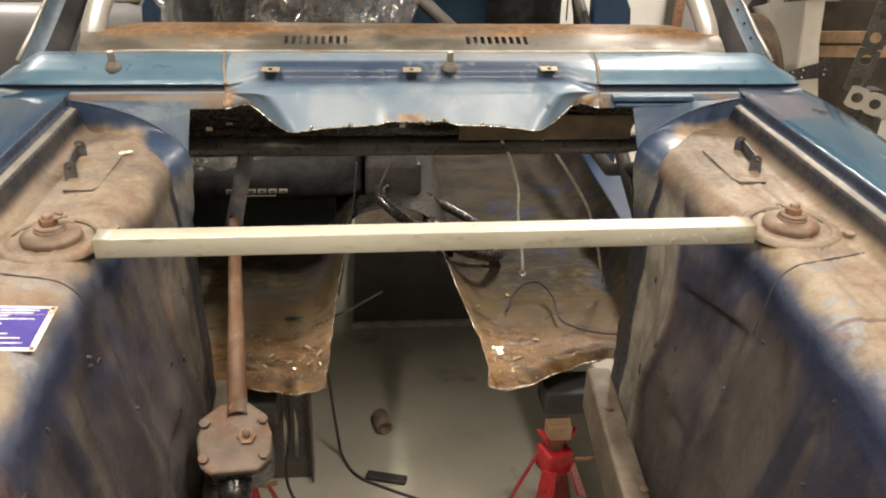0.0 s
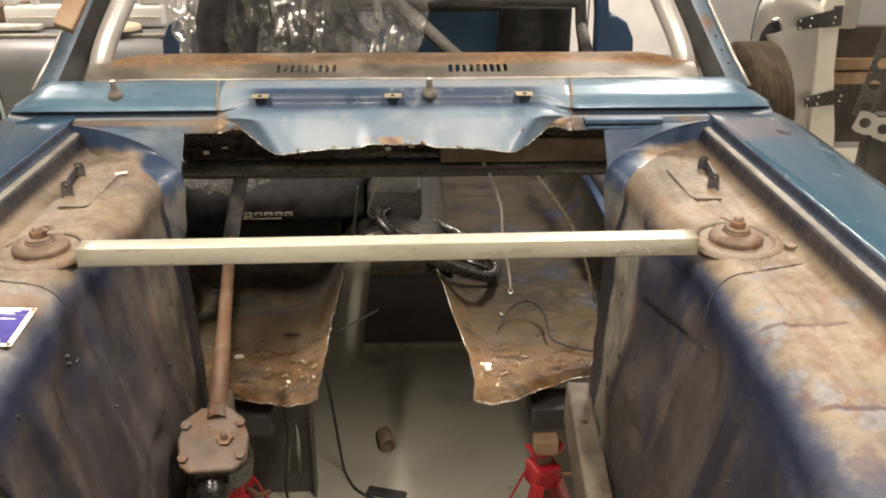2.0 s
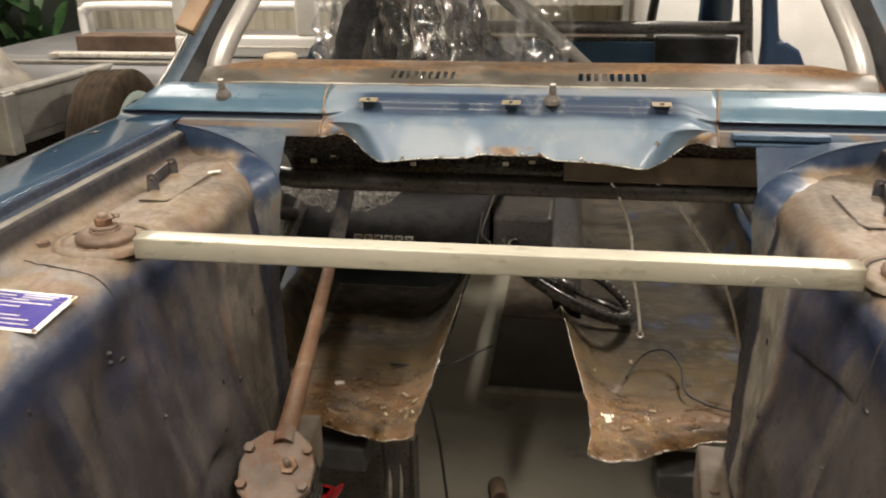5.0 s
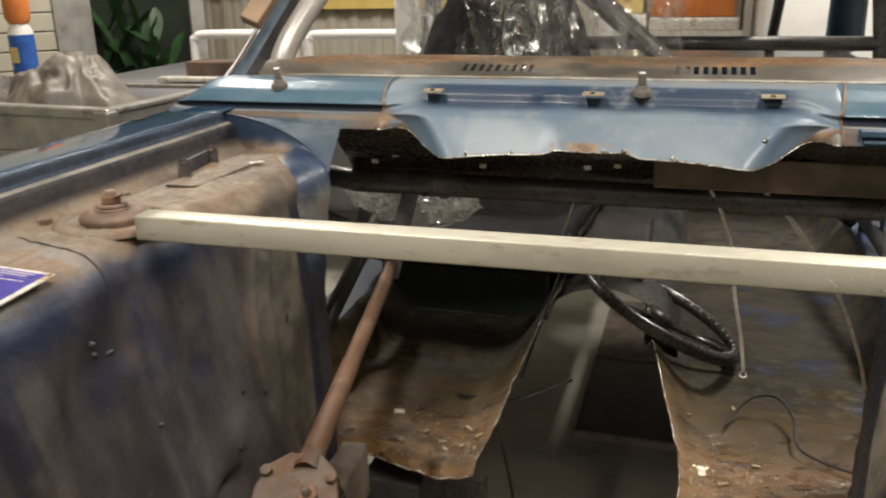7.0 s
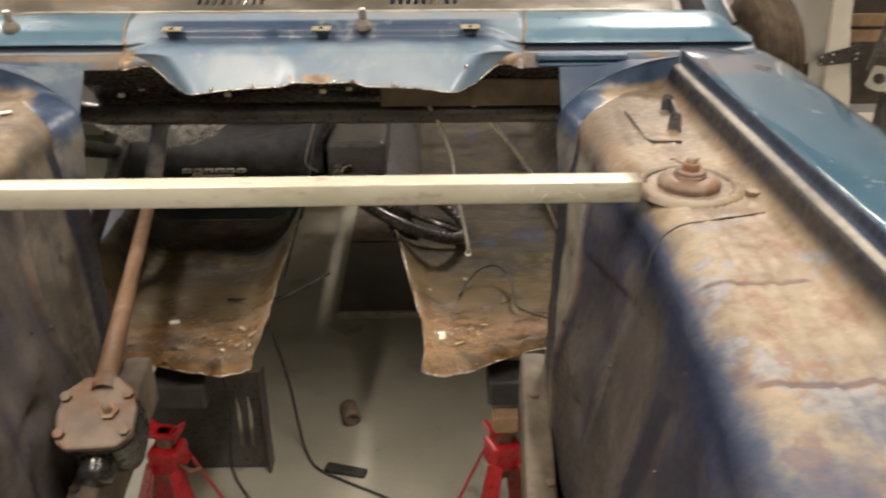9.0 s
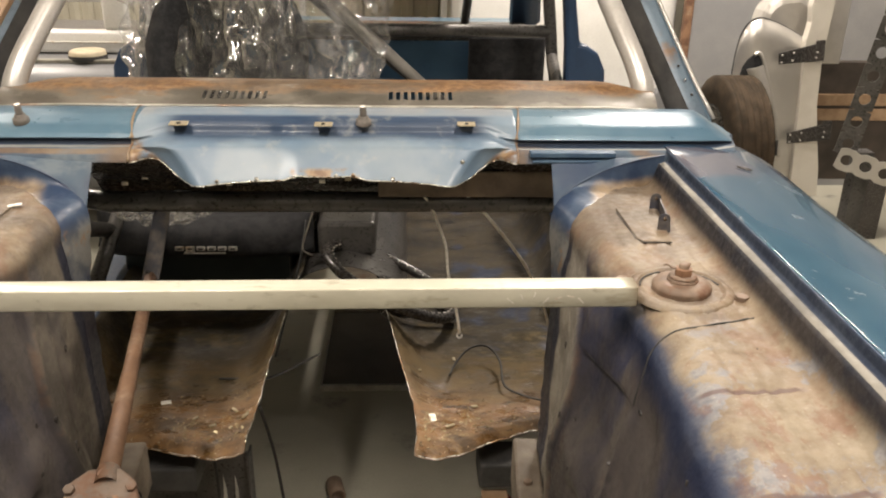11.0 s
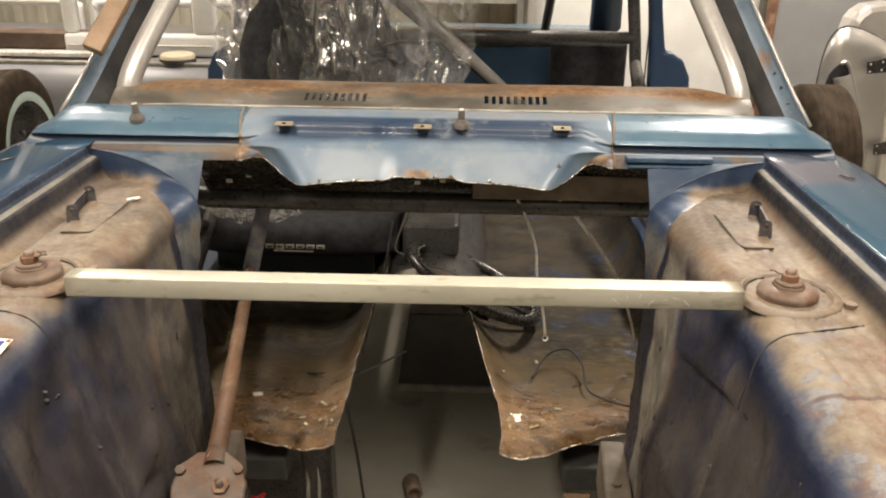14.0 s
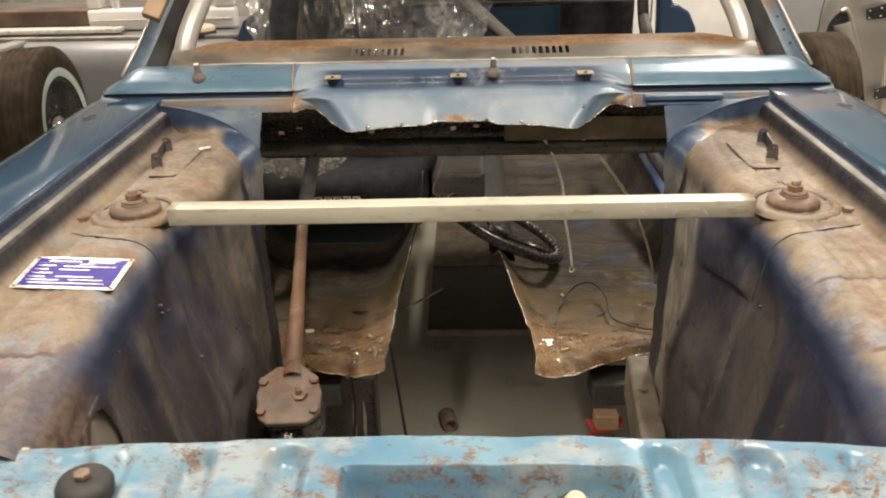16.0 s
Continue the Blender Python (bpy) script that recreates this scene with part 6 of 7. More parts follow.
for u0, u1 in ((-1.0, -0.1), (-0.1, 1.0)):
    part("film_fold", grid(film_low, span(u0, u1, 22), span(0, 1, 16)), FILMLOW, film2, smooth=False)

# roll cage
cage = empty("roll_cage", (0, 1.95, 0.56), "welded steel roll cage, bare front legs and dark rear hoop", "roll cage")


def cage_part(name, pts, r, mat, label="", n=0):
    ob = part(name, tube(pts, r, 16, n=n), mat, None, label)
    ob.parent = cage
    ob.matrix_parent_inverse = Matrix.Translation((0, -1.95, -0.56))
    return ob


for side in (-1, 1):
    cage_part("front_leg", [(side * 0.622, 0.655, 0.60), (side * 0.626, 0.665, 1.10), (side * 0.626, 0.672, 1.235), (side * 0.617, 0.698, 1.30), (side * 0.585, 0.79, 1.395), (side * 0.535, 0.93, 1.53), (side * 0.465, 1.12, 1.72)], 0.0225, STEEL, "bare steel front leg", n=40)
    cage_part("hoop_leg", [(side * 0.675, 1.95, 0.58), (side * 0.675, 1.95, 0.98), (side * 0.655, 1.95, 1.12), (side * 0.64, 1.95, 1.25), (side * 0.58, 1.95, 1.70)], 0.021, CAGE, n=24)
    cage_part("rear_stay", [(side * 0.40, 2.0, 1.68), (side * 0.40, 2.75, 1.10)], 0.019, CAGE)
    cage_part("door_bar", [(side * 0.65, 1.92, 1.12), (side * 0.64, 1.3, 0.86), (side * 0.63, 0.70, 0.62)], 0.02, CAGE)
    cage_part("door_bar", [(side * 0.65, 1.92, 0.70), (side * 0.645, 1.3, 0.72), (side * 0.645, 0.67, 0.98)], 0.02, CAGE)
cage_part("harness_bar", [(-0.65, 1.95, 1.205), (0.65, 1.95, 1.205)], 0.0215, CAGE, "dark harness bar")
cage_part("hoop_diagonal", [(-0.60, 1.95, 1.66), (0.02, 1.95, 1.16), (0.64, 1.95, 0.66)], 0.0205, CAGE)
cage_part("centre_diagonal", [(-0.22, 1.94, 1.40), (0.25, 1.92, 0.98)], 0.0205, STEEL)
cage_part("dash_tube", [(-0.645, 0.665, 1.066), (-0.44, 0.582, 1.066), (0.44, 0.582, 1.066), (0.645, 0.665, 1.066)], 0.0205, CAGE, "dark dash tube")

# steering wheel lying against the tunnel
wa = Vector((0.76, -0.57, -0.31)).normalized()
wb = Vector((0.35, 0.85, -0.28))
wb = (wb - wa * wb.dot(wa)).normalized()
wn = wa.cross(wb).normalized()
wc = Vector((0.105, 1.06, 0.672))
wheel = empty("loose_sports_wheel", wc, "black laced steering wheel lying on the floor pan", "steering wheel")


def wheel_part(name, bm, mat, label="", **kw):
    ob = part(name, bm, mat, None, label, **kw)
    ob.parent = wheel
    ob.matrix_parent_inverse = Matrix.Translation(-wc)
    return ob


rim_pts = [wc + wa * 0.19 * math.cos(a) + wb * 0.19 * math.sin(a) for a in span(0, 2 * math.pi, 49)]
wheel_part("rim", tube(rim_pts, 0.0145, 12, cap=False), BLACK, "glossy black wheel rim")
for i in range(40):
    a = 2 * math.pi * i / 40
    p = wc + wa * 0.178 * math.cos(a) + wb * 0.178 * math.sin(a) + wn * (0.009 if wn.z > 0 else -0.009)
    wheel_part("lace_stitch", box((-0.004, -0.0018, -0.0012), (0.004, 0.0018, 0.0012), m=Matrix.Translation(p) @ pose(0, 0, 0, 0, 0, math.degrees(a))), PALE, smooth=False)
for a in (0.4, 2.5, 4.6):
    q = wa * math.cos(a) + wb * math.sin(a)
    wheel_part("spoke", tube([wc + q * 0.03 - wn * 0.02, wc + q * 0.18], [0.016, 0.011], 8, flat=0.4), BLACK)
wheel_part("hub", lathe([(0.0, 0.012), (0.03, 0.012), (0.036, 0.0), (0.036, -0.02)], 20, m=Matrix.Translation(wc - wn * 0.015) @ wn.to_track_quat("Z", "Y").to_matrix().to_4x4()), BLACK)

# bowden cables and a loom
for pts, r, mt, lb in (([(0.168, 0.565, 1.104), (0.199, 0.568, 1.047), (0.224, 0.58, 0.971), (0.231, 0.595, 0.904), (0.252, 0.63, 0.801), (0.262, 0.645, 0.735)], 0.0031, PALE, "thin grey control cable with an eyelet, hanging from the dash"),
                       ([(0.241, 0.565, 1.104), (0.282, 0.575, 1.065), (0.32, 0.60, 1.016), (0.378, 0.66, 0.927), (0.416, 0.70, 0.86), (0.471, 0.77, 0.729), (0.51, 0.82, 0.60)], 0.0034, PALE, "thin grey control cable hanging from the dash"),
                       ([(0.247, 0.735, 0.572), (0.265, 0.78, 0.580), (0.300, 0.815, 0.600), (0.345, 0.825, 0.600), (0.372, 0.775, 0.585), (0.373, 0.695, 0.572), (0.405, 0.650, 0.572), (0.461, 0.622, 0.572), (0.53, 0.61, 0.575)], 0.0026, RUBBER, "thin black cable curled on the floor pan"),
                       ([(-0.03, 0.57, 1.08), (-0.05, 0.58, 1.02), (-0.07, 0.62, 0.95), (-0.06, 0.70, 0.90)], 0.0018, STEEL, "thin loose wire below the dash"),
                       ([(-0.12, 1.10, 0.83), (-0.13, 1.0, 0.75), (-0.15, 0.9, 0.68), (-0.17, 0.78, 0.60)], 0.003, RUBBER, "thin black wire along the tunnel edge"),
                       ([(-0.30, 0.74, 0.565), (-0.24, 0.745, 0.562), (-0.17, 0.74, 0.57), (-0.06, 0.78, 0.61)], 0.003, RUBBER, "thin black wire across the floor pan")):
    ob = part("control_cable", tube(pts, r, 8, n=40), mt)
    tagged(ob, lb, "cable")
ey = part("cable_eyelet", lathe([(0.007, 0.002), (0.007, -0.002), (0.004, -0.002), (0.004, 0.002), (0.007, 0.002)], 14, m=Matrix.Translation((0.262, 0.648, 0.728)) @ pose(0, 0, 0, 60, 0, 0)), STEEL)
tagged(ey, "small steel cable eyelet", "eyelet")


# ---- round the car ----
def wheel_thing(name, c, axis, R, w, label, band=None, grooves=5, hub=None):
    c, axis = Vector(c), Vector(axis).normalized()
    e = empty(name, c, label, "wheel")
    m = axis.to_track_quat("Z", "Y").to_matrix().to_4x4()
    h = w / 2
    prof = [(R * 0.60, -h * 0.92), (R * 0.72, -h), (R * 0.86, -h * 0.98), (R * 0.96, -h * 0.86)]
    n = grooves * 2 + 1
    for i in range(n):
        a, b = -h * 0.78 + 2 * h * 0.78 * i / n, -h * 0.78 + 2 * h * 0.78 * (i + 1) / n
        r = R if i % 2 == 0 else R * 0.972
        prof += [(r, a + 0.001), (r, b - 0.001)]
    prof += [(R * 0.96, h * 0.86), (R * 0.86, h * 0.98), (R * 0.72, h), (R * 0.60, h * 0.92)]
    part("tyre", lathe(prof, 72, m=m), TYRE, e, "dusty ribbed tyre")
    if band:
        part("wall_band", lathe([(R * 0.735, h * 1.003), (R * 0.71, h * 1.015), (R * 0.66, h * 1.01), (R * 0.63, h * 0.97)], 64, m=m), band, e, "pale turquoise sidewall band")
    part("rim", lathe([(R * 0.62, h * 0.90), (R * 0.60, h * 0.95), (R * 0.56, h * 0.80), (R * 0.52, h * 0.35), (R * 0.30, h * 0.25), (R * 0.20, h * 0.45), (R * 0.10, h * 0.5), (0, h * 0.5)], 48, m=m), hub or BLACK, e, "black steel rim")
    part("rim", lathe([(R * 0.62, -h * 0.90), (R * 0.60, -h * 0.95), (R * 0.56, -h * 0.80), (R * 0.52, -h * 0.35), (R * 0.30, -h * 0.25), (0, -h * 0.25)], 48, m=m), hub or BLACK, e)
    part("hub_cap", lathe([(R * 0.17, h * 0.5), (R * 0.15, h * 0.72), (R * 0.09, h * 0.85), (0, h * 0.88)], 24, m=m), CHROME, e, "chrome hub cap")
    for i in range(5):
        a = 2 * math.pi * i / 5
        part("wheel_nut", hexnut(0.012, 0.03, m @ Matrix.Translation((R * 0.26 * math.cos(a), R * 0.26 * math.sin(a), h * 0.25))), CHROME, e, smooth=False)
    return e


def rounded(lo, hi, r, seg=4):
    """A box with rounded edges all round."""
    bm = box(lo, hi)
    bmesh.ops.bevel(bm, geom=bm.edges[:], offset=r, segments=seg, profile=0.5, affect="EDGES")
    return bm


# grey car and its whitewall wheel
gc = empty("grey_car", (-2.1, 3.4, 0), "smooth grey primered car bodywork parked beside the wall", "car")
part("grey_body", rounded((-3.3, 2.85, 0.28), (-1.02, 4.5, 0.90), 0.14, 6), GREYCAR, gc, "grey body side")
part("grey_top_lip", box((-3.2, 2.95, 0.895), (-1.1, 2.985, 0.912)), RAIL, gc, smooth=False, bevel=0.004)
for tx, ty in ((-1.35, 4.1), (-2.95, 4.1), (-1.3, 3.2)):
    part("support", box((tx - 0.05, ty - 0.05, 0), (tx + 0.05, ty + 0.05, 0.30)), BLACK, gc, "black support", smooth=False)
whl = wheel_thing("whitewall_wheel", (-1.97, 2.56, 0.56), (1.0, 0.08, 0.04), 0.375, 0.20, "dusty black tyre with a turquoise sidewall band and chrome cap", TURQ)
st = part("wheel_trestle", rounded((-2.12, 2.40, 0.0), (-1.82, 2.75, 0.186), 0.01, 1), TIMBER, smooth=False)
tagged(st, "dark timber block under the whitewall wheel", "block")
pk = part("timber_plank", box((-2.62, 3.35, 0.902), (-1.95, 3.5, 0.985), m=pose(0, 0, 0, 0, 0, 0)), TIMBER, smooth=False, bevel=0.006)
tagged(pk, "long dark timber plank resting on the grey car", "plank")
wt = part("white_trim_strip", box((-2.6, 3.05, 0.913), (-1.75, 3.13, 0.935), m=pose(0, 0, 0, 0, 0, 0)), PALE, smooth=False, bevel=0.006)
tagged(wt, "pale trim strip lying on the grey car", "trim strip")
# white door shell with its window frame, standing on the grey car
dr = empty("white_door_shell", (-1.3, 3.2, 0.9), "bare white car door shell with an open window frame", "car door")
for lo, hi in (((-1.95, 3.16, 0.905), (-1.18, 3.24, 1.012)), ((-1.95, 3.17, 1.013), (-1.878, 3.23, 1.62)), ((-1.30, 3.17, 1.013), (-1.18, 3.23, 1.62)), ((-1.95, 3.17, 1.621), (-1.18, 3.23, 1.70))):
    part("door_frame", rounded(lo, hi, 0.018, 3), WHITE, dr)
part("quarter_bar", tube([(-1.80, 3.2, 1.01), (-1.85, 3.2, 1.63)], 0.014, 8), WHITE, dr)
part("door_bead", box((-1.93, 3.150, 0.955), (-1.20, 3.159, 0.962)), PALE, dr, "thin raised swage line", smooth=False, bevel=0.002)
can = empty("tin_can", (-1.335, 3.02, 0.9), "squat cream tin with a dark base on the grey car", "tin")
part("tin_body", lathe([(0.0, 0.0), (0.080, 0.0), (0.083, 0.02), (0.082, 0.040), (0.072, 0.047), (0.0, 0.049)], 28), BEIGE, can)
part("tin_base", lathe([(0.0850, 0.001), (0.0860, 0.022), (0.0845, 0.025)], 28), RUBBER, can)

# steel tray with crumpled tarpaulin
ty0 = Matrix.Translation((-2.27, 2.20, -0.107)) @ pose(0, 0, 0, 0, 0, -5)
tray = empty("steel_tray", (-2.6, 2.6, 0.7), "galvanised steel ute tray with low sides", "tray")


def tray_part(name, bm, mat, label="", **kw):
    ob = part(name, bm, mat, None, label, **kw)
    ob.parent = tray
    ob.matrix_parent_inverse = Matrix.Translation((2.6, -2.6, -0.7))
    return ob


tray_part("tray_front_side", box((-1.6, 0.0, 0.80), (0.0, 0.035, 1.0), m=ty0), GALV, smooth=False, bevel=0.006)
tray_part("tray_front_rail", rounded((-1.6, -0.02, 0.965), (0.02, 0.05, 1.012), 0.012, 3), GALV, "pale rolled top rail")
bpy.data.objects["tray_front_rail"].matrix_parent_inverse = Matrix.Translation((2.6, -2.6, -0.7)) @ ty0
tray_part("tray_end_side", box((-0.035, 0.05, 0.80), (0.0, 0.90, 0.99), m=ty0), GALV, smooth=False, bevel=0.006)
tray_part("tray_end_rail", box((-0.05, 0.05, 0.985), (0.02, 0.90, 1.01), m=ty0), GALV, smooth=False, bevel=0.008)
tray_part("tray_back_side", box((-1.6, 0.902, 0.80), (0.0, 0.94, 1.01), m=ty0), GALV, smooth=False, bevel=0.006)
tray_part("tray_corner_post", box((-0.05, -0.03, 0.74), (0.03, 0.045, 1.0), m=ty0), GALV, smooth=False, bevel=0.008)
tray_part("tray_deck", box((-1.6, 0.0, 0.765), (0.0, 0.94, 0.798), m=ty0), GALV, smooth=False)
tray_part("tray_chassis", box((-1.5, 0.06, 0.62), (-0.1, 0.88, 0.763), m=ty0), BLACK, smooth=False)
for lx in (-1.4, -0.2):
    for ly in (0.12, 0.76):
        tray_part("tray_leg", box((lx, ly, 0.107), (lx + 0.08, ly + 0.08, 0.62), m=ty0), BLACK, smooth=False)
rib = empty("ribbed_mat", (-2.35, 2.0, 0.52), "grey ribbed metal ramp beside the tray", "ramp")
for i in range(14):
    part("rib_slat", box((-1.3, -0.52 + 0.036 * i, 0.0), (0.12, -0.496 + 0.036 * i, 0.02), m=Matrix.Translation((-0.35, 0.45, 0.02)) @ pose(0, 0, 0, 0, 0, 18)), GALV, rib, smooth=False, bevel=0.004)
part("ramp_plate", box((-1.3, -0.53, -0.03), (0.12, 0.0, -0.002), m=Matrix.Translation((-0.35, 0.45, 0.02)) @ pose(0, 0, 0, 0, 0, 18)), GALV, rib, smooth=False)
for lx in (-1.2, 0.0):
    part("ramp_leg", box((lx, -0.3, -0.54), (lx + 0.06, -0.24, -0.031), m=Matrix.Translation((-0.35, 0.45, 0.02)) @ pose(0, 0, 0, 0, 0, 18)), BLACK, rib, smooth=False)


def crumple(name, c, sx, sy, sz, mat, label, cat, seed):
    """Cloth thrown in a heap: sharp folds over a low mound."""
    def f(u, v):
        d = math.hypot(u, v)
        h = max(0.0, 1 - d ** 2.4)
        fold = 0.30 * n3(u * 1.3 + seed, v * 1.3, 1) - 0.42 * abs(n3(u * 2.2 + v, v * 1.6 - u * 0.6 + seed, 4)) - 0.16 * abs(n3(u * 5 - v * 2, v * 3, seed)) - 0.05 * abs(n3(u * 11, v * 9, seed + 2))
        return (c[0] + sx * u + 0.05 * n3(u * 3, v * 3, seed), c[1] + sy * v + 0.05 * n3(u * 3, v * 3, seed + 7), c[2] + sz * h * (0.95 + fold) + 0.012 * n3(u * 12, v * 12, seed))
    ob = part(name, grid(f, span(-1, 1, 90), span(-1, 1, 70)), mat, solid=0.003)
    return tagged(ob, label, cat)


crumple("tarpaulin", (-2.84, 2.66, 0.694), 0.42, 0.32, 0.44, SACK, "crumpled grey-brown tarpaulin heaped in the tray", "tarpaulin", 3)
crumple("plastic_bag", (-3.42, 2.68, 0.694), 0.28, 0.24, 0.34, BOOT, "crumpled grey bag in the tray", "bag", 8)
btl = empty("spray_bottle", (-3.26, 2.86, 0.692), "white bottle with a blue label and orange top in the tray", "bottle")
btl.scale = (0.95, 0.95, 1.12)
part("bottle_body", lathe([(0, 0), (0.062, 0.0), (0.065, 0.02), (0.065, 0.44), (0.045, 0.475)], 24), WHITE, btl)
BLUEL = plain("blue_label", (0.02, 0.08, 0.35), (0.03, 0.12, 0.42), 20, (0.3, 0.5))
ORANGE = plain("orange_board", (0.55, 0.16, 0.03), (0.66, 0.22, 0.05), 10, (0.4, 0.6))
YELLOW = plain("yellow_paint", (0.62, 0.46, 0.12), (0.70, 0.54, 0.18), 6, (0.4, 0.6))
part("bottle_label", lathe([(0.0665, 0.24), (0.0665, 0.425)], 24), BLUEL, btl)
part("bottle_patch", box((-0.02, -0.069, 0.30), (0.025, -0.066, 0.37)), YELLOW, btl, smooth=False)
part("bottle_cap", lathe([(0.052, 0.475), (0.066, 0.50), (0.068, 0.66), (0.05, 0.68), (0, 0.68)], 20), ORANGE, btl)

# white tube rack near the rear wall
rack = empty("tube_rack", (-2.4, 3.6, 0), "white bent-tube headboard rack", "rack")
for x0, x1 in ((-2.72, -2.06), (-1.98, -1.20)):
    part("rack_loop", tube([(x0, 3.62, 0.3), (x0, 3.62, 1.02), (x0 + 0.02, 3.62, 1.09), (x0 + 0.09, 3.62, 1.115), (x1 - 0.09, 3.62, 1.115), (x1 - 0.02, 3.62, 1.09), (x1, 3.62, 1.02), (x1, 3.62, 0.3)], 0.026, 12, n=50), WHITE, rack)
part("rack_foot", box((-2.8, 3.58, 0.0), (-1.1, 3.66, 0.3)), WHITE, rack, smooth=False, bevel=0.01)

# window with a dark garden behind it
win = empty("window_1", (-3.7, 4.6, 0), "tall window in an aluminium frame, dark garden outside", "window", kind="structure")
wm = Matrix.Translation((-3.05, 4.22, 0)) @ pose(0, 0, 0, 0, 0, 40)
for lo, hi in (((-0.88, -0.03, 0.55), (-0.66, 0.03, 2.4)), ((-0.06, -0.03, 0.55), (0.03, 0.03, 2.4)), ((-0.66, -0.03, 0.55), (-0.06, 0.03, 0.63)), ((-0.66, -0.03, 2.33), (-0.06, 0.03, 2.4))):
    part("window_frame", box(lo, hi, m=wm), GALV, win, smooth=False, bevel=0.006)
part("night_backdrop", box((-1.10, 0.5, 0.3), (0.02, 0.52, 2.5), m=wm), NIGHT, win, "dark night hedge", smooth=False)
part("sill_panel", box((-1.7, -0.03, 0.0), (0.6, 0.03, 0.548), m=wm), CREAM, win, smooth=False)
for i in range(16):
    part("cladding_board", box((-2.3, -0.02 + 0.004, 0.56 + 0.115 * i), (-0.884, 0.012, 0.56 + 0.115 * i + 0.108), m=wm @ Matrix.Translation((0, 0, 0))), CREAM, win, "horizontal cream cladding board", smooth=False, bevel=0.006)
pot = empty("garden_plant", wm @ Vector((-0.35, 0.25, 0.55)), "dark green broad-leaved plant outside the window", "plant")
rng = random.Random(11)
for i in range(26):
    a, l, t = rng.uniform(0, 2 * math.pi), rng.uniform(0.3, 0.75), rng.uniform(0.25, 0.9)
    w = rng.uniform(0.03, 0.065)
    d0 = Vector((math.cos(a) * math.cos(t * 1.4), math.sin(a) * math.cos(t * 1.4) * 0.4, math.sin(t * 1.4)))
    sd = d0.cross(Vector((0, 0, 1))).normalized()
    b0 = Vector((rng.uniform(-0.35, 0.2), rng.uniform(-0.05, 0.08), rng.uniform(0, 0.5)))
    lf = grid(lambda u, v: b0 + d0 * l * u + sd * v * w * math.sin(math.pi * min(1, u * 0.96 + 0.02)) ** 0.8 + Vector((0, 0, -0.22 * l * u * u + 0.01 * v * v)), span(0, 1, 8), [-1, 0, 1])
    part("leaf", lf, LEAF, pot)

# shelf with boxes and bands by the rear wall
ws = part("wall_beam", box((-3.2, 5.45, 1.18), (-0.9, 5.54, 1.33)), YELLOW, smooth=False, bevel=0.005)
tagged(ws, "yellow painted beam along the ribbed wall", "beam", kind="structure")
wr = part("wall_rail", box((-4.0, 5.44, 1.335), (-0.9, 5.54, 1.42)), ORANGE, smooth=False, bevel=0.005)
tagged(wr, "orange band above the yellow beam", "band", kind="structure")
sh = empty("storage_shelf", (0.0, 5.0, 0), "pale steel storage shelf by the wall", "shelf")
part("shelf_board", box((-0.55, 4.75, 1.02), (0.42, 5.2, 1.06)), PALE, sh, smooth=False)
part("shelf_board", box((-0.55, 4.75, 0.4), (0.42, 5.2, 0.44)), PALE, sh, smooth=False)
for sx in (-0.55, 0.38):
    part("shelf_post", box((sx, 4.7, 0.0), (sx + 0.04, 4.748, 1.9)), STEEL, sh, smooth=False)
for (x0, x1, z0, z1, mt, lb) in ((-0.50, -0.20, 1.061, 1.16, WHITE, "white carton on the shelf"), (-0.18, 0.36, 1.061, 1.14, PALE, "pale flat carton on the shelf"), (-0.17, 0.33, 1.141, 1.40, ORANGE, "orange box on the shelf"), (-0.50, -0.22, 1.161, 1.42, YELLOW, "yellow box on the shelf")):
    cbx = part("storage_box", rounded((x0, 4.78, z0), (x1, 5.15, z1), 0.008, 2), mt)
    tagged(cbx, lb, "box")

# white van
van = empty("white_van", (1.15, 4.6, 0), "plain white van parked behind the car", "van")
part("van_body", rounded((0.45, 3.95, 0.30), (1.735, 5.45, 2.1), 0.09, 5), WHITE, van, "white panelled van body")
part("van_bumper", rounded((0.44, 3.86, 0.34), (1.72, 3.948, 0.60), 0.03, 3), GREYCAR, van, "grey bumper")
for vx in (0.66, 1.52):
    part("van_tyre", lathe([(0.20, -0.09), (0.31, -0.10), (0.33, -0.07), (0.33, 0.07), (0.31, 0.10), (0.20, 0.09)], 40, m=Matrix.Translation((vx, 4.6, 0.33)) @ pose(0, 0, 0, 0, 90, 0)), TYRE, van)
part("door_gap", box((1.10, 3.944, 0.62), (1.108, 3.952, 2.0)), RUBBER, van, "dark door gap", smooth=False)

# silver car body with its wheel, door edge and hinges
sc = empty("silver_car", (2.0, 2.9, 0), "brushed silver vintage car body with a hinged pale door edge", "car")
POST = plain("cream_post_paint", (0.52, 0.485, 0.42), (0.60, 0.565, 0.50), 4, (0.4, 0.55), 0.0, 0.0, fine=25.0)
PANEL = [(1.685, 0.30), (1.685, 0.877), (1.688, 0.963), (1.698, 1.04), (1.714, 1.09), (1.740, 1.122), (1.781, 1.136), (1.844, 1.122), (1.918, 1.09), (1.985, 1.055), (1.994, 0.95), (2.002, 0.846), (2.02, 0.686), (2.05, 0.45), (2.06, 0.30)]


def facing(outline, y, depth, bm=None):
    return prism(outline, depth, Matrix.Translation((0, y + depth, 0)) @ pose(0, 0, 0, 90, 0, 0), bm)


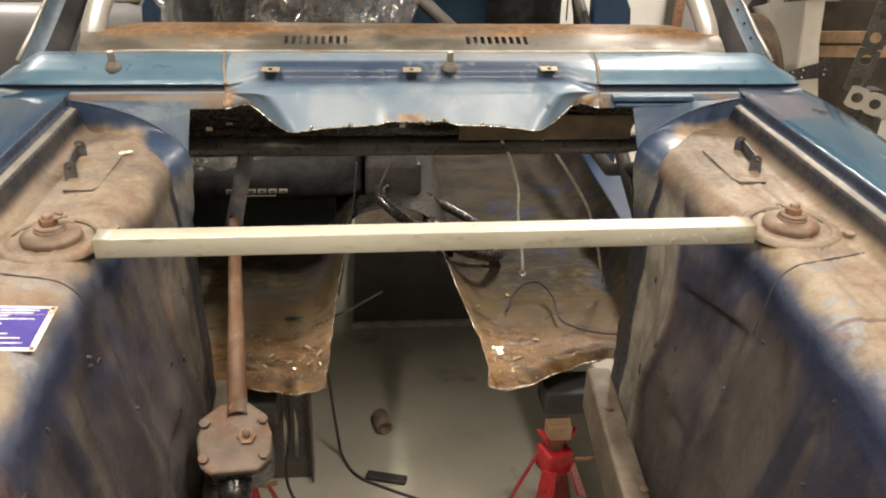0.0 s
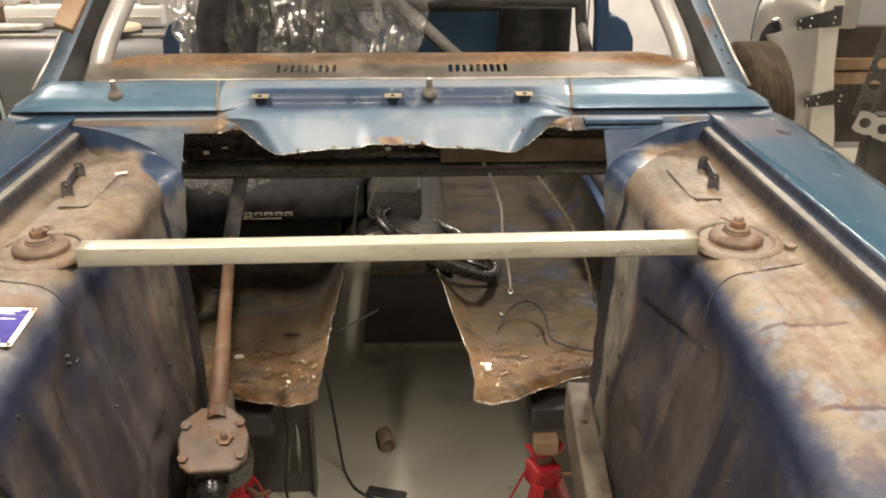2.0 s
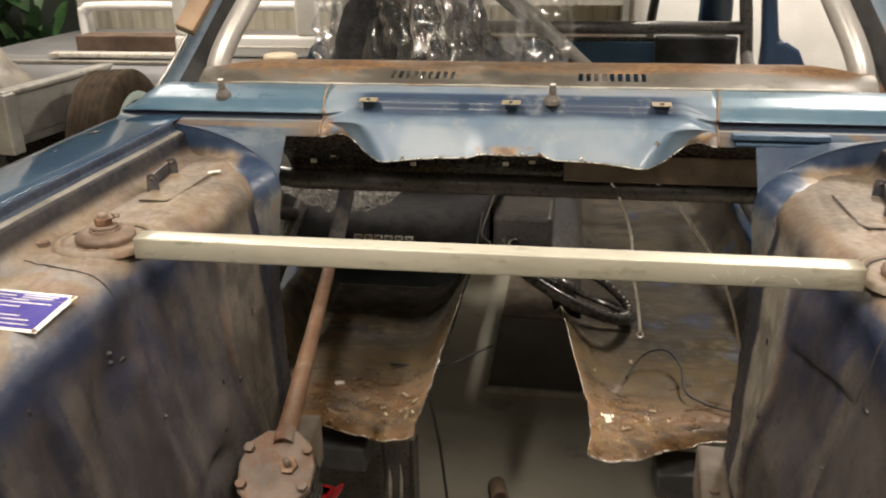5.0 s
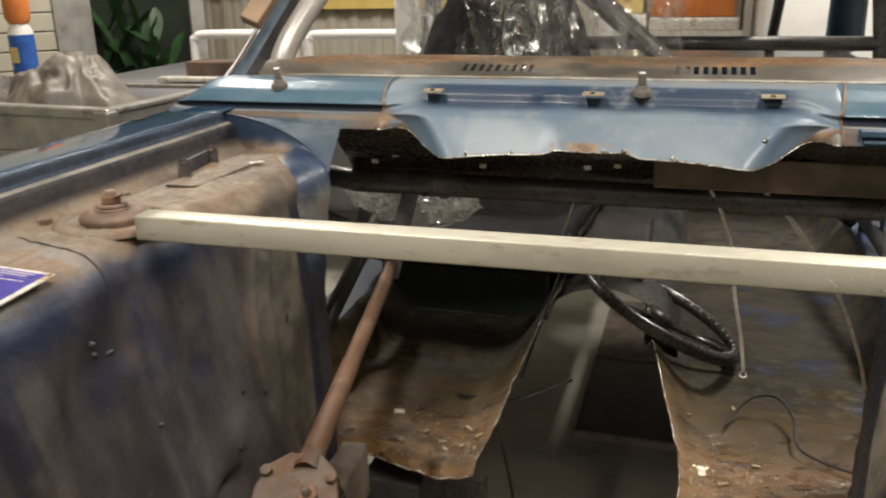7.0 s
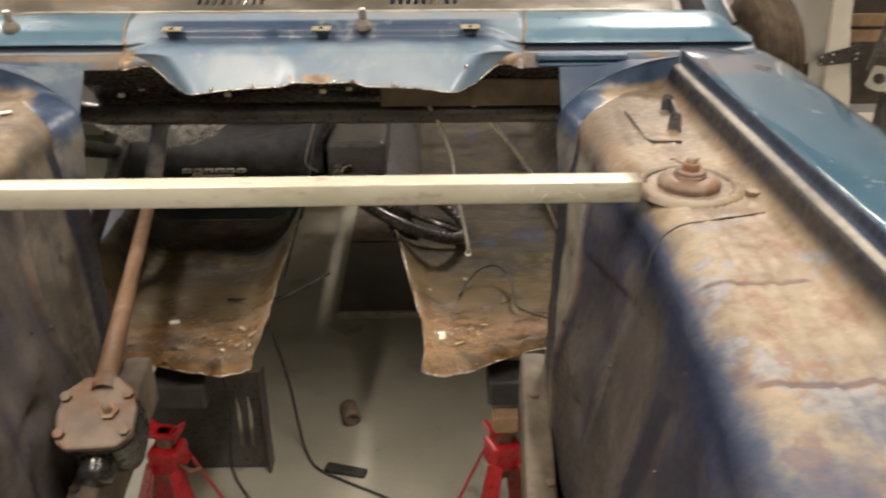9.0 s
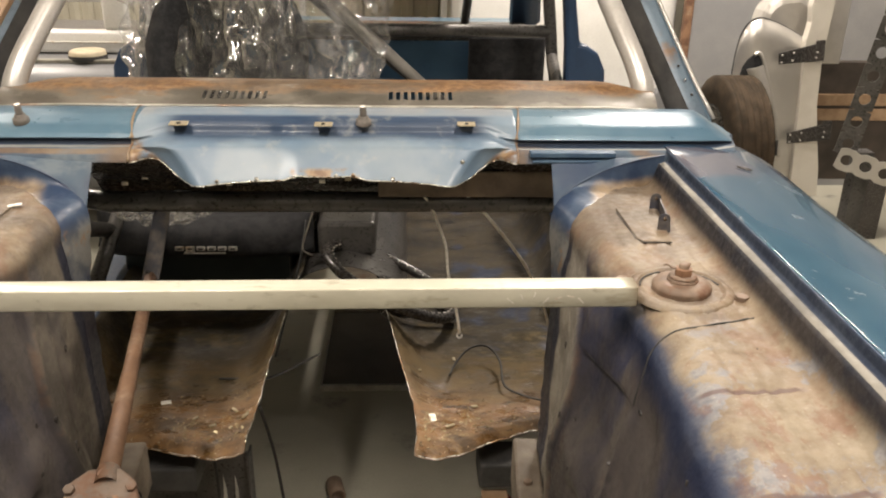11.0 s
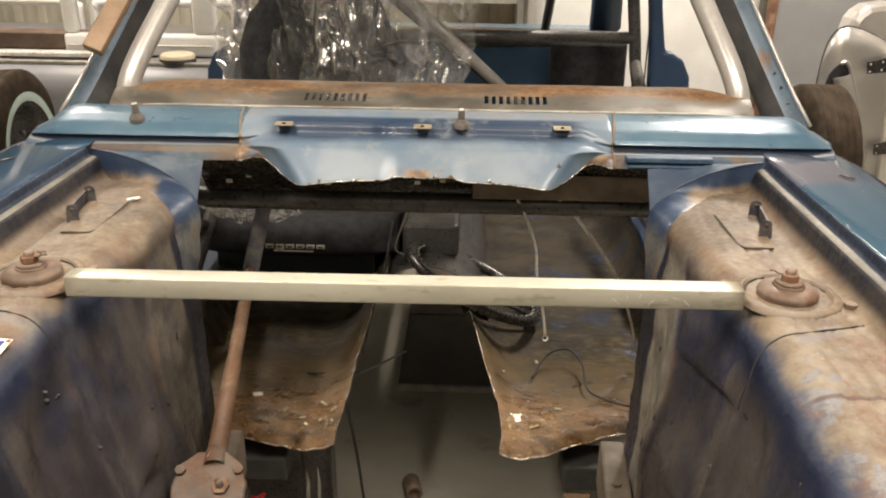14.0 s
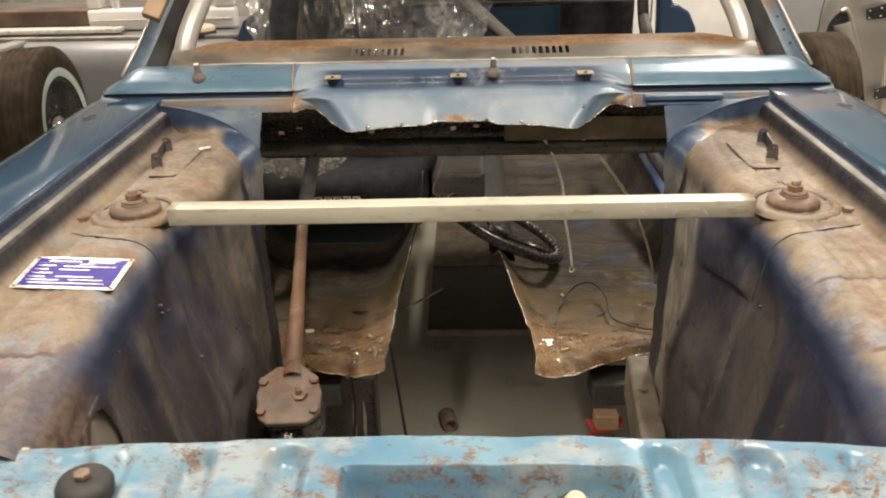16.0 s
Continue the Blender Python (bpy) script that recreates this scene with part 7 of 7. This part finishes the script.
def silver_skin(u, v):
    # a side panel that swells towards its middle, from the arched rim to the door edge
    zt = lerp(u, [(p[0], p[1]) for p in PANEL[1:10]])
    x = 1.686 + (1.985 - 1.686) * (u - 1.686) / 0.299
    z = 0.30 + (zt - 0.30) * v
    edge = min(1.0, (u - 1.684) / 0.07, (zt - z) / 0.07)
    x += 0.05 * (1 - v) * (u - 1.686) / 0.299
    return (x, 2.905 - 0.045 * math.sin(max(0.0, edge) * math.pi / 2), z)


us = sorted(set([1.6861, 1.688, 1.69, 1.694] + span(1.70, 1.985, 30)))
part("side_panel", grid(silver_skin, us, [0, 0.2, 0.4, 0.55, 0.65, 0.72, 0.78, 0.83, 0.87, 0.90, 0.93, 0.95, 0.97, 0.985, 1.0]), SILVER, sc, "brushed silver side panel with an arched rim", solid=0.006)
rim = [Vector((p[0] - 0.004, 2.902, p[1] + 0.003)) for p in PANEL[1:10]]
part("panel_gap", tube(rim, 0.004, 8, n=40), RUBBER, sc, "dark panel gap")
part("body_behind", facing([(1.80, 0.40), (1.80, 1.12), (1.81, 1.165), (1.83, 1.195), (1.87, 1.225), (1.97, 1.24), (2.04, 1.20), (2.04, 0.40)], 2.93, 0.16), SILVER, sc, "silver cowl behind the panel", smooth=False, bevel=0.03)
well = [(1.70, 0.50), (1.701, 0.886), (1.709, 0.925), (1.727, 0.957), (1.752, 0.980), (1.774, 0.988), (1.792, 0.968), (1.809, 0.930), (1.845, 0.845), (1.885, 0.74), (1.93, 0.60), (1.95, 0.50)]
# flat dark plate stands in for the shade inside the arch
part("wheel_well", facing(well, 2.852, 0.006), SEAT, sc, "dark plate in place of the shaded wheel arch opening", smooth=False)
part("arch_lip", tube([(x, 2.850, z) for x, z in well[4:]], 0.009, 8, n=50), SILVER, sc, "rolled silver arch lip")
part("inner_flare", grid(lambda u, v: (lerp(u, [(0, 1.80), (0.5, 1.85), (1, 1.93)]) - 0.075 * v * (1 - 0.2 * u), 2.846 - 0.012 * math.sin(math.pi * v), lerp(u, [(0, 0.935), (0.5, 0.82), (1, 0.58)]) - 0.02 * v), span(0, 1, 14), span(0, 1, 8)), SILVER, sc, "curved silver inner flare", solid=0.004)
part("door_post", facing([(2.03, 0.30), (2.0, 0.70), (1.99, 0.85), (1.976, 1.05), (1.985, 1.13), (1.975, 1.20), (2.0, 1.50), (2.075, 1.50), (2.078, 1.20), (2.072, 1.05), (2.068, 0.96), (2.085, 0.75), (2.115, 0.60), (2.15, 0.45), (2.17, 0.30)], 2.83, 0.05), POST, sc, "pale door shut face", smooth=False, bevel=0.004)
for hz, hx, tilt in ((0.0, 0.0, 0), (-0.375, 0.105, 0)):
    hg = part("door_hinge", facing([(1.855 + hx, 0.993 + hz), (2.02 + hx, 1.035 + hz), (2.022 + hx, 1.052 + hz), (2.062 + hx, 1.054 + hz), (2.070 + hx, 0.962 + hz), (2.035 + hx, 0.958 + hz), (1.863 + hx, 0.942 + hz)], 2.818, 0.010), BLACK, sc, "black strap hinge", smooth=False, bevel=0.002)
    for sx, sz in ((1.87, 0.985), (1.872, 0.952), (1.922, 0.996), (1.922, 0.960), (2.03, 0.975), (2.032, 1.0)):
        part("hinge_screw", lathe([(0, 0.005), (0.004, 0.004), (0.005, 0)], 8, m=Matrix.Translation((sx + hx, 2.818, sz + hz)) @ pose(0, 0, 0, 90, 0, 0)), STEEL, hg)
# another dark plate for the shaded opening behind the door edge
part("dark_aperture", facing([(2.08, 0.30), (2.08, 0.905), (3.0, 0.905), (3.0, 0.30)], 3.1, 0.06), BOARD, sc, "dark plate in place of the shaded door aperture", smooth=False)
for z0, z1 in ((0.69, 0.75), (0.615, 0.675)):
    part("aperture_strip", box((2.08, 3.085, z0), (3.0, 3.099, z1)), PALEWOOD, sc, "tan timber strip", smooth=False, bevel=0.003)
part("door_skin", rounded((2.075, 2.98, 0.915), (2.235, 3.03, 1.50), 0.012, 2), SILVER, sc, "dull silver door skin above the aperture")
wheel_thing("spare_wheel", (1.60, 2.62, 0.60), (-1.0, 0.0, 0.0), 0.325, 0.19, "brown dusty ribbed tyre under the silver wing", None, 5)
blk2 = part("wheel_block", rounded((1.45, 2.47, 0.0), (1.72, 2.77, 0.286), 0.01, 1), TIMBER, smooth=False)
tagged(blk2, "dark timber block under the dusty tyre", "block")
for sx in (1.75, 2.5):
    part("silver_support", box((sx, 3.0, 0), (sx + 0.12, 3.2, 0.31)), BLACK, sc, smooth=False)

# perforated steel stand
ps = empty("perforated_stand", (1.95, 1.9, 0), "dark steel stand with a row of round lightening holes", "stand")


def holed(name, m, length, width, n, mat, label=""):
    """A plate with n round holes along it."""
    bm = bmesh.new()
    seg = 16
    pitch = length / n
    for i in range(n):
        cx = pitch * (i + 0.5)
        inner = [bm.verts.new(m @ Vector((cx + 0.021 * math.cos(2 * math.pi * k / seg), 0.021 * math.sin(2 * math.pi * k / seg), 0))) for k in range(seg)]
        outer = []
        for k in range(seg):
            c, s = math.cos(2 * math.pi * k / seg), math.sin(2 * math.pi * k / seg)
            q = max(abs(c) / (pitch / 2), abs(s) / (width / 2))
            outer.append(bm.verts.new(m @ Vector((cx + c / q, s / q, 0))))
        for k in range(seg):
            bm.faces.new((inner[k], inner[(k + 1) % seg], outer[(k + 1) % seg], outer[k]))
    bmesh.ops.remove_doubles(bm, verts=bm.verts[:], dist=0.0005)
    return part(name, bm, mat, ps, label, smooth=False, solid=0.006)


holed("lower_plate", Matrix.Translation((1.75, 1.95, 0.76)) @ pose(0, 0, 0, 90, 0, -28) @ pose(0, 0, 0, 0, 0, -14), 0.62, 0.085, 9, SILVER, "holed silver plate")
holed("upright_plate", Matrix.Translation((1.83, 2.05, 0.74)) @ pose(0, 0, 0, 90, 0, -20) @ pose(0, 0, 0, 0, 0, 82), 0.7, 0.08, 8, CAGE, "dark holed upright")
part("stand_leg", box((1.86, 2.0, 0.0), (1.92, 2.06, 0.76)), CAGE, ps, smooth=False)
part("stand_leg", box((2.2, 1.75, 0.0), (2.26, 1.81, 0.62)), CAGE, ps, smooth=False)
# red-brown post on the right wall
rp = part("trim_post", box((1.738, 3.86, 0.0), (1.785, 3.905, 2.4)), RUST, smooth=False, bevel=0.004)
tagged(rp, "thin red-brown post beside the white van", "post", kind="structure")
gp = part("wall_panel", box((1.787, 3.90, 0.0), (3.38, 3.945, 2.6)), GREYWALL, smooth=False)
tagged(gp, "grey sheet partition wall", "partition", kind="structure")
